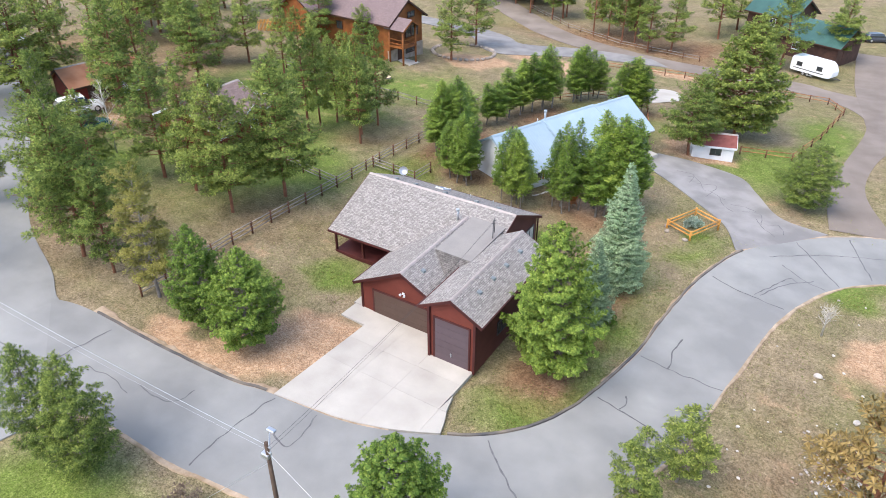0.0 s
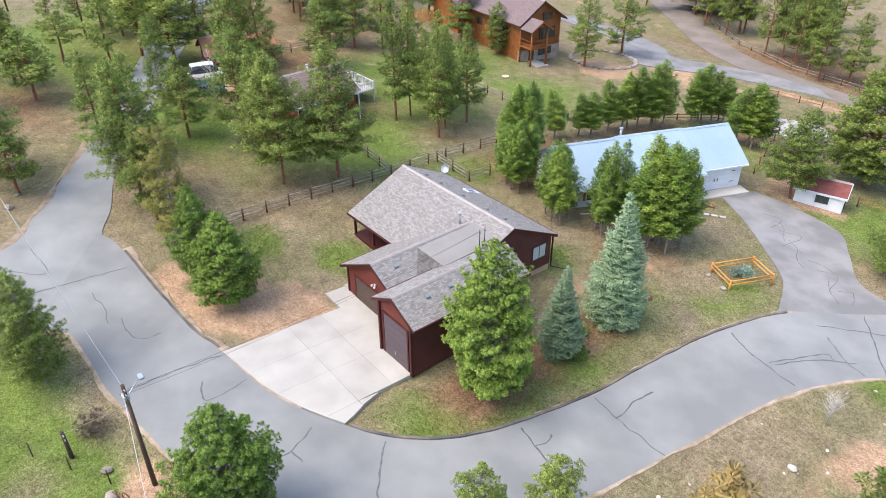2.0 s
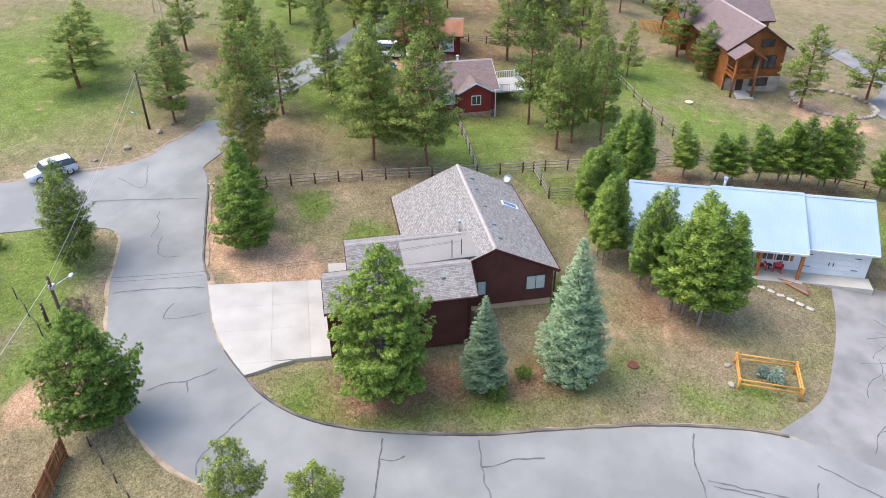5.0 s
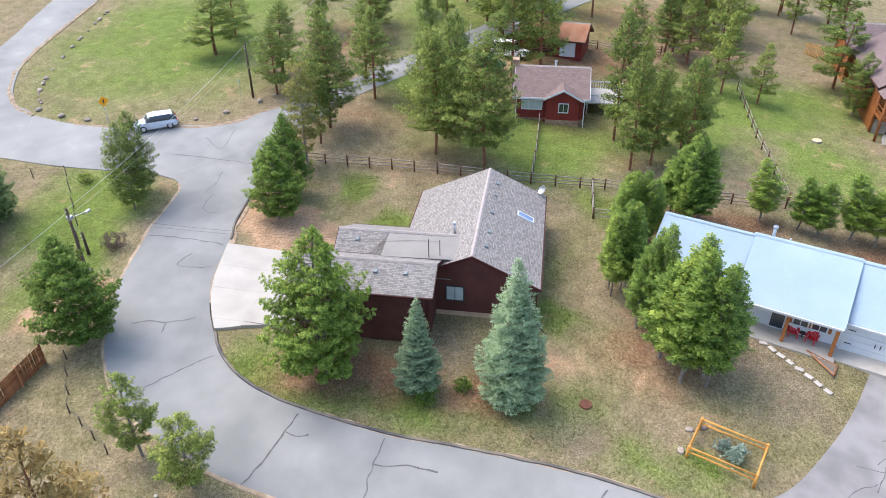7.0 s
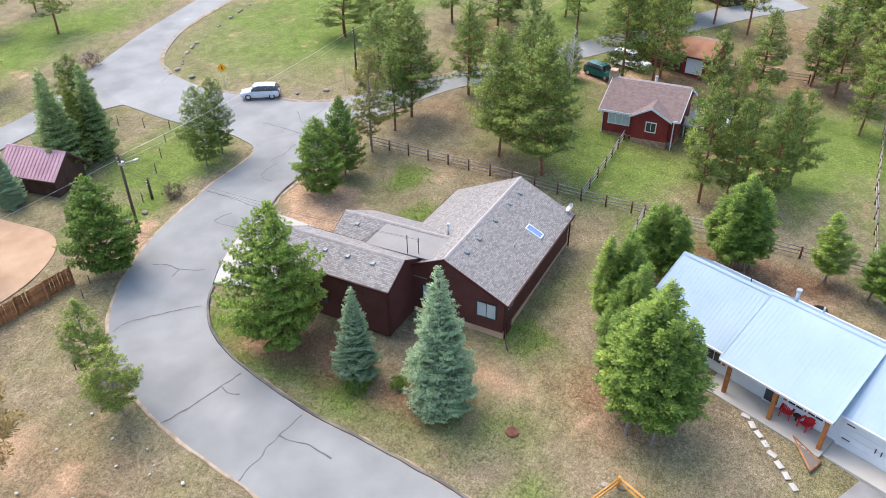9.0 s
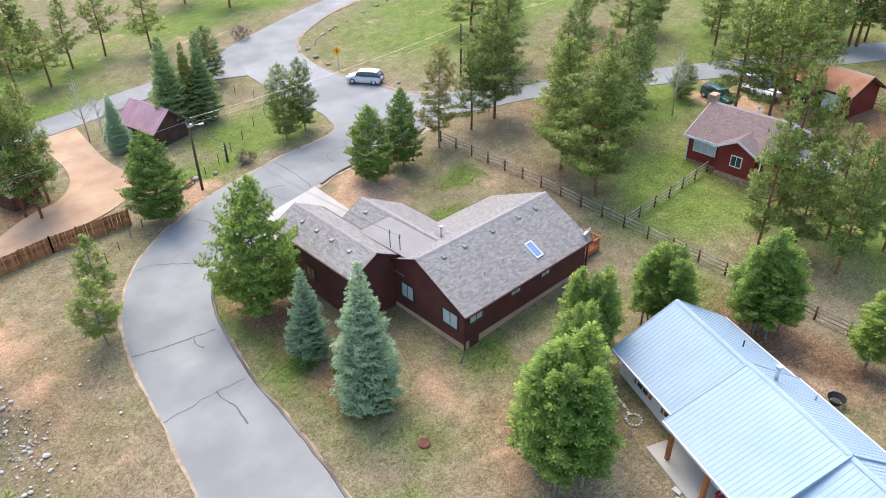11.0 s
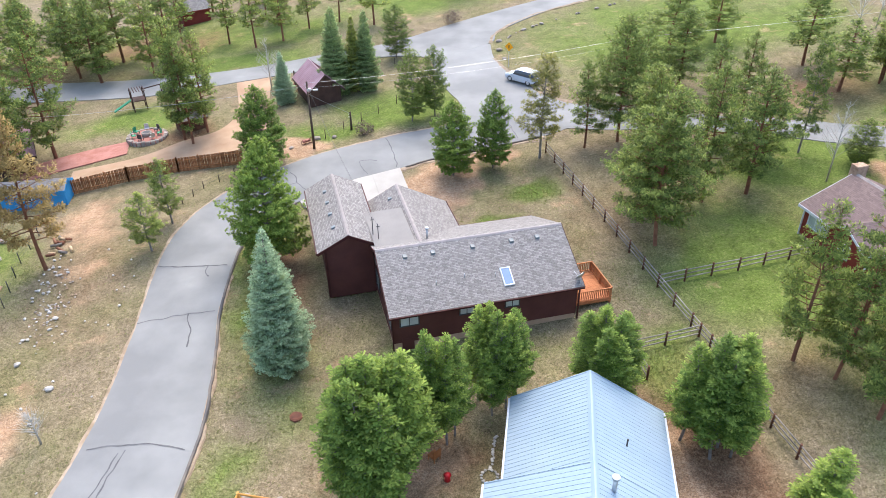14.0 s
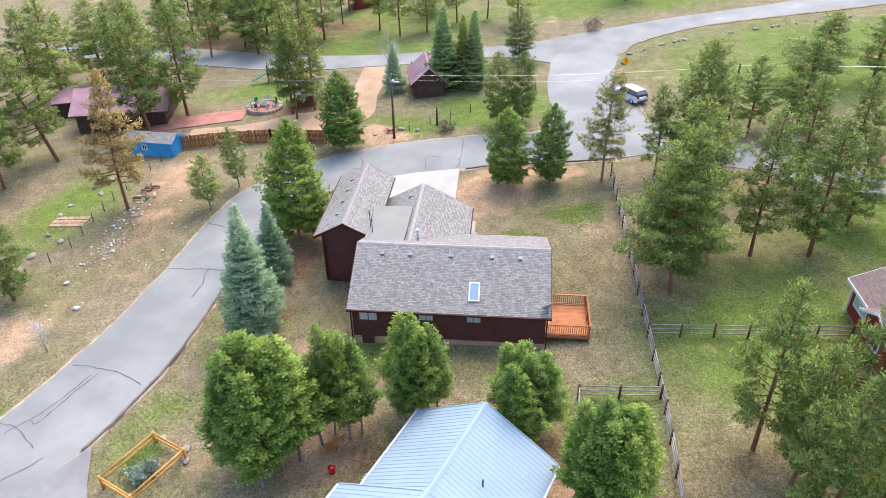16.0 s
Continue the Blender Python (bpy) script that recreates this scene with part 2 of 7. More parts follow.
# ---- building helpers ----
def gnd(x, y):
    """The lie of the land: a gentle fall towards +x."""
    x, y = min(max(x, -110), 40), min(max(y, -60), 130)
    u, v = (x + 25) / 50, (y - 40) / 50
    h = sum(a * math.exp(-((x - cx) ** 2 + (y - cy) ** 2) / (2 * s * s)) for cx, cy, a, s in BUMPS if abs(x - cx) < 4 * s and abs(y - cy) < 4 * s)
    return h + GA[0] + GA[1] * u + GA[2] * v + GA[3] * u * u + GA[4] * u * v + GA[5] * v * v


def thing(name, x, y, z=None, turn=0, label="", category="", group="", kind="", scale=(1, 1, 1)):
    ob = new(name)
    ob.empty_display_size = 0.1
    ob.matrix_basis = pose(x, y, gnd(x, y) if z is None else z, 0, 0, turn) @ Matrix.Diagonal((*scale, 1))
    return tagged(ob, label, category, group, kind)


def part(name, bm, material, parent=None, label=""):
    me = bpy.data.meshes.new(name)
    bm.normal_update()
    bm.to_mesh(me)
    bm.free()
    me.materials.append(material)
    ob = new(name, me)
    ob.parent = parent
    return tagged(ob, label)


def raw(name, verts, faces, material, parent=None, smooth=False):
    me = bpy.data.meshes.new(name)
    me.from_pydata(verts, [], faces)
    me.materials.append(material)
    if smooth:
        me.shade_smooth()
    ob = new(name, me)
    ob.parent = parent
    return ob


def face(bm, *pts):
    return bm.faces.new([bm.verts.new(p) for p in pts])


def hexa(bm, p):
    """A solid from eight corners: four below, four above, each counted the same way round."""
    v = [bm.verts.new(q) for q in p]
    for f in ((3, 2, 1, 0), (4, 5, 6, 7), (0, 1, 5, 4), (1, 2, 6, 5), (2, 3, 7, 6), (3, 0, 4, 7)):
        bm.faces.new([v[i] for i in f])
    return bm


def box(bm, x0, x1, y0, y1, z0, z1):
    return hexa(bm, [(x0, y0, z0), (x1, y0, z0), (x1, y1, z0), (x0, y1, z0), (x0, y0, z1), (x1, y0, z1), (x1, y1, z1), (x0, y1, z1)])


def boxed(x0, x1, y0, y1, z0, z1, bevel=0.0):
    bm = box(bmesh.new(), x0, x1, y0, y1, z0, z1)
    if bevel:
        bmesh.ops.bevel(bm, geom=bm.edges[:], offset=bevel, segments=1, affect="EDGES")
    return bm


def rod(bm, a, b, r0, r1=None, n=8, caps=True):
    """A tapered round bar from a to b."""
    a, b = Vector(a), Vector(b)
    r1 = r0 if r1 is None else r1
    q = (b - a).to_track_quat("Z", "Y")
    rings = []
    for c, r in ((a, r0), (b, r1)):
        rings.append([bm.verts.new(c + q @ Vector((r * math.cos(k * math.tau / n), r * math.sin(k * math.tau / n), 0))) for k in range(n)])
    for k in range(n):
        bm.faces.new((rings[0][k], rings[0][(k + 1) % n], rings[1][(k + 1) % n], rings[1][k])).smooth = True
    if caps:
        bm.faces.new(rings[0][::-1])
        bm.faces.new(rings[1])
    return bm


def extruded(outline, y0, y1):
    """An x-z outline carried from y0 to y1."""
    bm = bmesh.new()
    a = [bm.verts.new((x, y0, z)) for x, z in outline]
    b = [bm.verts.new((x, y1, z)) for x, z in outline]
    n = len(a)
    bm.faces.new(a)
    bm.faces.new(b[::-1])
    for k in range(n):
        bm.faces.new((a[k], b[k], b[(k + 1) % n], a[(k + 1) % n]))
    bmesh.ops.recalc_face_normals(bm, faces=bm.faces[:])
    return bm


def slab(name, a, b, c, d, thick, material, parent):
    """A roof plane: a to b along the eave, c and d above them at the ridge; UV in metres."""
    a, b, c, d = (Vector(p) for p in (a, b, c, d))
    n = (b - a).cross(d - a).normalized()
    if n.z < 0:
        n = -n
    bm = bmesh.new()
    hexa(bm, [p - n * thick for p in (a, b, c, d)] + [a, b, c, d])
    bmesh.ops.recalc_face_normals(bm, faces=bm.faces[:])
    lay = bm.loops.layers.uv.new("roof")
    e = (b - a).normalized()
    s = n.cross(e)
    for f in bm.faces:
        for l in f.loops:
            o = l.vert.co - a
            l[lay].uv = (o.dot(e), o.dot(s))
    return part(name, bm, material, parent)


def courses(bm, a, b, z0, z1, out, step=0.2, lap=0.02, top=None):
    """Lap siding on a wall from a to b (plan points), from z0 to z1, facing out. top(s): the wall's top at s metres from a."""
    a, b, out = Vector(a).to_3d(), Vector(b).to_3d(), Vector(out).to_3d()
    run, e = (b - a).length, (b - a).normalized()
    z = z0
    while z < z1 - 0.01:
        h = min(step, z1 - z)
        s0, s1, t0, t1 = 0.0, run, 0.0, run
        if top:
            zt = [(k * run / 60, top(k * run / 60)) for k in range(61)]
            lo = [s for s, q in zt if q >= z + 0.005]
            hi = [s for s, q in zt if q >= z + h]
            if not lo:
                break
            s0, s1 = lo[0], lo[-1]
            t0, t1 = (hi[0], hi[-1]) if hi else ((s0 + s1) / 2, (s0 + s1) / 2)
        up = Vector((0, 0, 1))
        p = [a + e * s0 + up * z + out * lap, a + e * s1 + up * z + out * lap, a + e * t1 + up * (z + h) + out * 0.004, a + e * t0 + up * (z + h) + out * 0.004]
        v = [bm.verts.new(q) for q in p]
        bm.faces.new(v)
        w = [bm.verts.new(a + e * s + up * z + out * 0.004) for s in (s0, s1)]
        bm.faces.new((w[0], w[1], v[1], v[0]))
        z += h
    bmesh.ops.remove_doubles(bm, verts=bm.verts[:], dist=0.002)
    return bm


def window(parent, c, right, w, h, frame_mat, pane_mat=None, bars=1, deep=0.07, name="window"):
    """A framed window on a wall at its centre c; right: the plan direction along the wall, seen from outside."""
    c, r = Vector(c), Vector((*right, 0)).normalized()
    out, up = Vector((r.y, -r.x, 0)), Vector((0, 0, 1))
    def bar(bm, u0, u1, v0, v1, d0, d1):
        hexa(bm, [c + r * u + up * v + out * d for v in (v0, v1) for u, d in ((u0, d1), (u1, d1), (u1, d0), (u0, d0))])
    bm, f = bmesh.new(), 0.09
    for u0, u1, v0, v1 in ((-w / 2 - f, -w / 2, -h / 2 - f, h / 2 + f), (w / 2, w / 2 + f, -h / 2 - f, h / 2 + f), (-w / 2, w / 2, h / 2, h / 2 + f), (-w / 2, w / 2, -h / 2 - f, -h / 2)):
        bar(bm, u0, u1, v0, v1, -0.05, deep)
    for k in range(bars):
        u = -w / 2 + w * (k + 1) / (bars + 1)
        bar(bm, u - 0.025, u + 0.025, -h / 2, h / 2, -0.05, deep - 0.02)
    bmesh.ops.recalc_face_normals(bm, faces=bm.faces[:])
    fr = part(name, bm, frame_mat, parent)
    for k in range(bars + 1):
        u0, u1 = -w / 2 + w * k / (bars + 1), -w / 2 + w * (k + 1) / (bars + 1)
        bm = bmesh.new()
        bar(bm, u0 + 0.005, u1 - 0.005, -h / 2, h / 2, 0.0, 0.025)
        bmesh.ops.recalc_face_normals(bm, faces=bm.faces[:])
        part("pane", bm, pane_mat or GLASS, fr)
    return fr


def gable_house(name, x, y, z, turn, L, W, wall, rise, over, wall_mat, roof_mat, trim, label, category="house", rib=False, skirt=None, drop=0.8, step=0.2, eave_drop=None):
    """A house with its ridge along its own x axis. Returns the Empty."""
    h = thing(name, x, y, z, turn, label, category)
    l, w = L / 2, W / 2
    body = extruded([(-w, -drop), (w, -drop), (w, wall), (0, wall + rise), (-w, wall)], -l, l)
    bmesh.ops.transform(body, matrix=Matrix.Rotation(radians(90), 4, "Z"), verts=body.verts[:])
    part("wall_core", body, skirt or wall_mat, h)
    top = lambda s: wall + rise * (1 - abs(s - w) / w)
    for a, b, out, g in (((-l, -w), (l, -w), (0, -1), None), ((l, w), (-l, w), (0, 1), None), ((l, -w), (l, w), (1, 0), top), ((-l, w), (-l, -w), (-1, 0), top)):
        bm = courses(bmesh.new(), a, b, 0.0, wall + (rise if g else 0), out, step, 0.02, g)
        part("wall", bm, wall_mat, h)
    k = rise / w
    for s in (-1, 1):
        e0, e1 = Vector((-l - over, s * (w + over), wall - k * over + 0.12)), Vector((l + over, s * (w + over), wall - k * over + 0.12))
        r0, r1 = Vector((-l - over, 0, wall + rise + 0.12)), Vector((l + over, 0, wall + rise + 0.12))
        roof = slab("roof", *((e0, e1, r1, r0) if s < 0 else (e1, e0, r0, r1)), 0.1, roof_mat, h)
        if rib:
            bm = bmesh.new()
            n = int((L + 2 * over) / 0.4)
            for q in range(n + 1):
                u = -l - over + q * (L + 2 * over) / n
                hexa(bm, [(u + d, yy, zz + o) for o, in ((0.0,), (0.045,)) for d, yy, zz in ((-0.018, e0.y, e0.z), (0.018, e0.y, e0.z), (0.018, 0, r0.z), (-0.018, 0, r0.z))])
            bmesh.ops.recalc_face_normals(bm, faces=bm.faces[:])
            part("roof_ribs", bm, roof_mat, roof)
        part("fascia", boxed(-l - over, l + over, s * (w + over) - 0.03 + s * 0.03, s * (w + over) + 0.03 + s * 0.03, e0.z - 0.24, e0.z - 0.005), trim, h)
        for t in (-1, 1):
            xx = t * (l + over)
            bm = bmesh.new()
            hexa(bm, [(xx + d, yy, zz + o) for o in (-0.3, -0.01) for d, yy, zz in ((0.0, e0.y, e0.z), (0.05 * t, e0.y, e0.z), (0.05 * t, 0, r0.z), (0.0, 0, r0.z))])
            bmesh.ops.recalc_face_normals(bm, faces=bm.faces[:])
            part("bargeboard", bm, trim, h)
    bm = bmesh.new()
    hexa(bm, [(-l - over, -0.16, wall + rise + 0.12 - 0.16 * k), (l + over, -0.16, wall + rise + 0.12 - 0.16 * k), (l + over, 0.16, wall + rise + 0.12 - 0.16 * k), (-l - over, 0.16, wall + rise + 0.12 - 0.16 * k),
              (-l - over, -0.04, wall + rise + 0.17), (l + over, -0.04, wall + rise + 0.17), (l + over, 0.04, wall + rise + 0.17), (-l - over, 0.04, wall + rise + 0.17)])
    part("ridge_cap", bm, roof_mat if rib else RIDGE, h)
    return h


def smooth_line(pts, n):
    """n points evenly along a Catmull-Rom curve through pts."""
    p = np.array(pts, float)
    p = np.vstack([2 * p[0] - p[1], p, 2 * p[-1] - p[-2]])
    out = []
    for i in range(1, len(p) - 2):
        for t in np.linspace(0, 1, 24, endpoint=False):
            out.append(0.5 * (2 * p[i] + (p[i + 1] - p[i - 1]) * t + (2 * p[i - 1] - 5 * p[i] + 4 * p[i + 1] - p[i + 2]) * t ** 2 + (3 * p[i] - p[i - 1] - 3 * p[i + 1] + p[i + 2]) * t ** 3))
    out.append(p[-2])
    out = np.array(out)
    d = np.r_[0, np.cumsum(np.linalg.norm(np.diff(out, axis=0), axis=1))]
    s = np.linspace(0, d[-1], n)
    return np.c_[np.interp(s, d, out[:, 0]), np.interp(s, d, out[:, 1])]


def strip(name, left, right, material, lift, label, category, rows=90, across=8, kind="structure", skirt=0.2):
    """A paved band between two edges, laid on the land, with a skirt that goes into the ground."""
    a, b = smooth_line(left, rows), smooth_line(right, rows)
    verts, faces = [], []
    for i in range(rows):
        for j in range(-1, across + 2):
            f = min(max(j / across, 0), 1)
            x, y = a[i] * (1 - f) + b[i] * f
            verts.append((x, y, gnd(x, y) + lift - (skirt if j in (-1, across + 1) else 0)))
    w = across + 3
    for i in range(rows - 1):
        for j in range(w - 1):
            faces.append((i * w + j, i * w + j + 1, (i + 1) * w + j + 1, (i + 1) * w + j))
    ob = raw(name, verts, faces, material)
    return tagged(ob, label, category, "", kind)

GA = (0.129, -2.598, -1.983, 0.222, 1.152, -0.511)
BUMPS = ((-28, 36, -0.6, 6.5), (-38, 50, -0.4, 5), (-21, 73, 0.5, 5), (-5, 28, 0.5, 5), (-38, 27, -0.35, 5), (-14.5, 54.5, -0.3, 4), (-2.4, 54, 0.3, 4), (-9, 62, 0.3, 4))


# ---- the land ----
def blob(x, y, cx, cy, rx, ry=None, turn=0.0):
    c, s = math.cos(radians(turn)), math.sin(radians(turn))
    u, v = (x - cx) * c + (y - cy) * s, -(x - cx) * s + (y - cy) * c
    return max(0.0, 1 - math.hypot(u / rx, v / (ry or rx)))


def zone(x, y):
    """How much bare red earth, green grass and brown needle litter lies at a place, each from 0 to 1."""
    x, y = x + 3.2 * noise.noise((x * 0.13, y * 0.13, 20)) + 1.2 * noise.noise((x * 0.5, y * 0.5, 22)), y + 3.2 * noise.noise((x * 0.13, y * 0.13, 30)) + 1.2 * noise.noise((x * 0.5, y * 0.5, 32))
    n = noise.noise((x * 0.09, y * 0.09, 0)) * 0.5 + noise.noise((x * 0.3, y * 0.3, 5)) * 0.3
    dirt = 2.2 * max(blob(x, y, -31, 26.5, 5.5, 4.5), blob(x, y, -29, 30.5, 4.5, 3.5), blob(x, y, -36, 23.6, 5, 1.6), blob(x, y, -57, 100, 8, 5),
                     blob(x, y, -46, 108, 12, 5, -20), blob(x, y, -28, 116.5, 14, 2.6), 0.5 * blob(x, y, 4, 24, 5), 0.4 * blob(x, y, 3, 33, 4, 3), blob(x, y, 8, 52, 6, 5), blob(x, y, -74, 42, 5), 0.3 * blob(x, y, -19, 53.5, 3, 5),
                     0.5 * blob(x, y, -36.5, 66.5, 2, 6), 0.45 * blob(x, y, -21.5, 61.5, 5, 4), blob(x, y, -18, 14, 5, 3), blob(x, y, -15, 84, 6, 4))
    green = 1.6 * max(blob(x, y, -31, 8, 12, 8), blob(x, y, -75, -2, 32, 22), blob(x, y, -2, -34, 46, 16), blob(x, y, -50, -36, 30, 12), 0.78 * blob(x, y, -56, 52, 17, 22), blob(x, y, -70, 75, 14, 22), blob(x, y, -60, 66, 16, 12), blob(x, y, -54, 82, 14, 10), blob(x, y, -40, 58.5, 3.5, 5), blob(x, y, -66, 36, 14, 10), blob(x, y, -12, -18, 24, 7),
                      blob(x, y, 1, -1, 10, 7), blob(x, y, -7, 84, 9, 10), blob(x, y, -3, 99, 6, 14), blob(x, y, 13, 31, 7, 10), 0.8 * blob(x, y, -30, 88, 14, 8), blob(x, y, -13.5, 31.5, 4, 5), blob(x, y, -10.5, 40, 2.5, 12), blob(x, y, -33, 38.5, 3.5, 2.5), blob(x, y, -39, 33, 4, 3),
                      blob(x, y, 2, 62, 5, 4), 1.2 * blob(x, y, -10.85, 63.35, 2.2, 2.6), blob(x, y, -39.8, 59.5, 3, 3), blob(x, y, -22.6, 52.2, 2, 2.5), 0.6 * blob(x, y, -9, 60, 4, 6), blob(x, y, -95, 40, 30, 30), blob(x, y, -22, 11, 9, 4), 0.5 * blob(x, y, -13, 50, 5, 8), 0.3 * blob(x, y, -28, 52.5, 10, 2))
    litter = 1.3 * max(0.5 * blob(x, y, -46, 40, 9, 8), 0.4 * blob(x, y, -54, 30, 12, 10), 0.9 * blob(x, y, 26, -26, 24, 20), 0.8 * blob(x, y, 2, -34, 18, 12), 0.8 * blob(x, y, -79, 52, 16), blob(x, y, -13.5, 38, 5, 7), blob(x, y, -22, 60.5, 8, 6), 1.1 * blob(x, y, -39.5, 65, 5, 10), 0.9 * blob(x, y, -36, 85, 6, 10), 0.9 * blob(x, y, -28, 93, 7, 4), 0.6 * blob(x, y, -48, 62, 6, 7), blob(x, y, -13, 47, 4, 5), blob(x, y, -35, 61, 9, 5), 0.45 * blob(x, y, 2, 33, 6, 14), 0.5 * blob(x, y, -62, 55, 10), 0.6 * blob(x, y, -95, 60, 24, 34), 0.6 * blob(x, y, -78, 22, 14, 10), blob(x, y, -40, 132, 30, 12), blob(x, y, -5, 5, 5))
    return [min(max(v + n * min(v * 2, 1) * 0.8, 0), 1) for v in (dirt, green, litter)]


def land():
    xs = list(np.arange(-130, 60.01, 0.8))
    ys = list(np.arange(-80, 170.01, 0.8))
    far = (40, 120, 300, 700, 1500)
    xs = [xs[0] - f for f in far[::-1]] + xs + [xs[-1] + f for f in far]
    ys = [ys[0] - f for f in far[::-1]] + ys + [ys[-1] + f for f in far]
    verts, col = [], []
    for x in xs:
        for y in ys:
            w = 0.05 * noise.noise((x * 0.35, y * 0.35, 3))
            verts.append((x, y, gnd(x, y) + w - (0.2 if -28 < x < -17 and 24 < y < 35 else 0.06)))
            col.extend((*zone(x, y), 1))
    n = len(ys)
    faces = [(i * n + j, (i + 1) * n + j, (i + 1) * n + j + 1, i * n + j + 1) for i in range(len(xs) - 1) for j in range(n - 1)]
    ob = raw("ground", verts, faces, LAND, None, True)
    att = ob.data.color_attributes.new("zone", "FLOAT_COLOR", "POINT")
    att.data.foreach_set("color", col)
    return tagged(ob, "dry mountain meadow with patches of green grass and red earth", "ground", "", "structure")


def land_mat():
    m = bpy.data.materials.new("meadow")
    m.use_nodes = True
    nt = m.node_tree
    N, L = nt.nodes.new, nt.links.new
    b = nt.nodes["Principled BSDF"]
    b.inputs["Roughness"].default_value, b.inputs["Specular IOR Level"].default_value = 1.0, 0.1
    co, at, sep = N("ShaderNodeTexCoord"), N("ShaderNodeAttribute"), N("ShaderNodeSeparateColor")
    at.attribute_name = "zone"
    L(at.outputs["Color"], sep.inputs[0])

    def tex(scale, detail=6, rough=0.6):
        n = N("ShaderNodeTexNoise")
        n.inputs["Scale"].default_value, n.inputs["Detail"].default_value, n.inputs["Roughness"].default_value = scale, detail, rough
        L(co.outputs["Object"], n.inputs["Vector"])
        return n.outputs[0]

    def ramp(v, *stops):
        r = N("ShaderNodeValToRGB")
        r.color_ramp.elements[0].position, r.color_ramp.elements[0].color = stops[0][0], (*stops[0][1], 1)
        r.color_ramp.elements[1].position, r.color_ramp.elements[1].color = stops[-1][0], (*stops[-1][1], 1)
        for p, c in stops[1:-1]:
            r.color_ramp.elements.new(p).color = (*c, 1)
        L(v, r.inputs[0])
        return r.outputs[0]

    def mixed(f, a, c):
        x = N("ShaderNodeMix")
        x.data_type = "RGBA"
        L(f, x.inputs[0])
        L(a, x.inputs[6])
        L(c, x.inputs[7])
        return x.outputs[2]

    def edge(channel, noisy, lo, hi):
        s = N("ShaderNodeMath")
        s.operation = "ADD"
        L(channel, s.inputs[0])
        L(noisy, s.inputs[1])
        r = N("ShaderNodeMapRange")
        r.inputs[1].default_value, r.inputs[2].default_value = lo, hi
        L(s.outputs[0], r.inputs[0])
        return r.outputs[0]

    grain = tex(4.2, 9, 0.78)
    straw = ramp(grain, (0.34, (0.13, 0.105, 0.06)), (0.48, (0.2, 0.159, 0.1)), (0.64, (0.305, 0.247, 0.172)))
    base = mixed(ramp(tex(0.12, 8, 0.65), (0.4, (0, 0, 0)), (0.62, (1, 1, 1))), straw, ramp(grain, (0.34, (0.085, 0.088, 0.032)), (0.66, (0.27, 0.23, 0.13))))
    grass = ramp(grain, (0.34, (0.07, 0.104, 0.022)), (0.5, (0.122, 0.17, 0.037)), (0.66, (0.205, 0.24, 0.08)))
    earth = ramp(tex(3.5, 8, 0.7), (0.32, (0.28, 0.17, 0.1)), (0.5, (0.375, 0.245, 0.155)), (0.66, (0.45, 0.32, 0.215)))
    litter = ramp(grain, (0.34, (0.09, 0.052, 0.03)), (0.5, (0.19, 0.112, 0.066)), (0.66, (0.29, 0.2, 0.125)))
    rough = tex(0.8, 9, 0.8)
    c = mixed(edge(sep.outputs[1], rough, 0.55, 1.5), base, grass)
    c = mixed(edge(sep.outputs[2], rough, 0.6, 1.45), c, litter)
    c = mixed(edge(sep.outputs[0], rough, 0.75, 1.3), c, earth)
    red = ramp(tex(0.22, 9, 0.72), (0.58, (0, 0, 0)), (0.74, (1, 1, 1)))
    c = mixed(red, c, earth)
    speck = N("ShaderNodeMapRange")
    speck.inputs[1].default_value, speck.inputs[2].default_value, speck.inputs[3].default_value, speck.inputs[4].default_value = 0.36, 0.64, 0.5, 1.5
    L(tex(11, 4, 0.8), speck.inputs[0])
    patch = N("ShaderNodeMapRange")
    patch.inputs[1].default_value, patch.inputs[2].default_value, patch.inputs[3].default_value, patch.inputs[4].default_value = 0.35, 0.65, 0.82, 1.15
    L(tex(0.7, 5, 0.6), patch.inputs[0])
    for v in (speck, patch):
        x = N("ShaderNodeMix")
        x.data_type, x.blend_type = "RGBA", "MULTIPLY"
        x.inputs[0].default_value = 1
        L(c, x.inputs[6])
        L(v.outputs[0], x.inputs[7])
        c = x.outputs[2]
    L(c, b.inputs["Base Color"])
    bp = N("ShaderNodeBump")
    bp.inputs["Strength"].default_value, bp.inputs["Distance"].default_value = 0.5, 0.08
    L(tex(5, 6, 0.7), bp.inputs["Height"])
    L(bp.outputs[0], b.inputs["Normal"])
    return m


LAND = land_mat()
land()

# ---- roads ----
INNER = [(-48, 21.2), (-44.9, 22), (-38, 22.3), (-31.2, 22.7), (-28.6, 23.3), (-25.7, 23.7), (-22.5, 24.2), (-19.5, 25.3), (-16.9, 26.7), (-14.4, 28.3), (-12.3, 30.6), (-10.9, 33.5), (-9.9, 37.5), (-9.1, 42), (-8.8, 47), (-8.2, 53),
         (-7.5, 56.4), (-6.3, 60.5), (-4.6, 64), (-1.4, 68.1), (1.3, 70.8), (5.5, 73.3), (14, 76), (40, 80)]
OUTER = [(-37.6, 13.5), (-35.3, 15.4), (-29, 15.7), (-24, 16.4), (-20, 17.1), (-14.6, 19.2), (-11.4, 21.2), (-8.3, 24.2), (-6, 27.8), (-4.3, 32), (-3.3, 37), (-2.7, 41.5), (-1.9, 47), (-1, 52), (0.2, 55.8), (2, 59.8), (6, 64), (14, 67.5), (40, 72)]


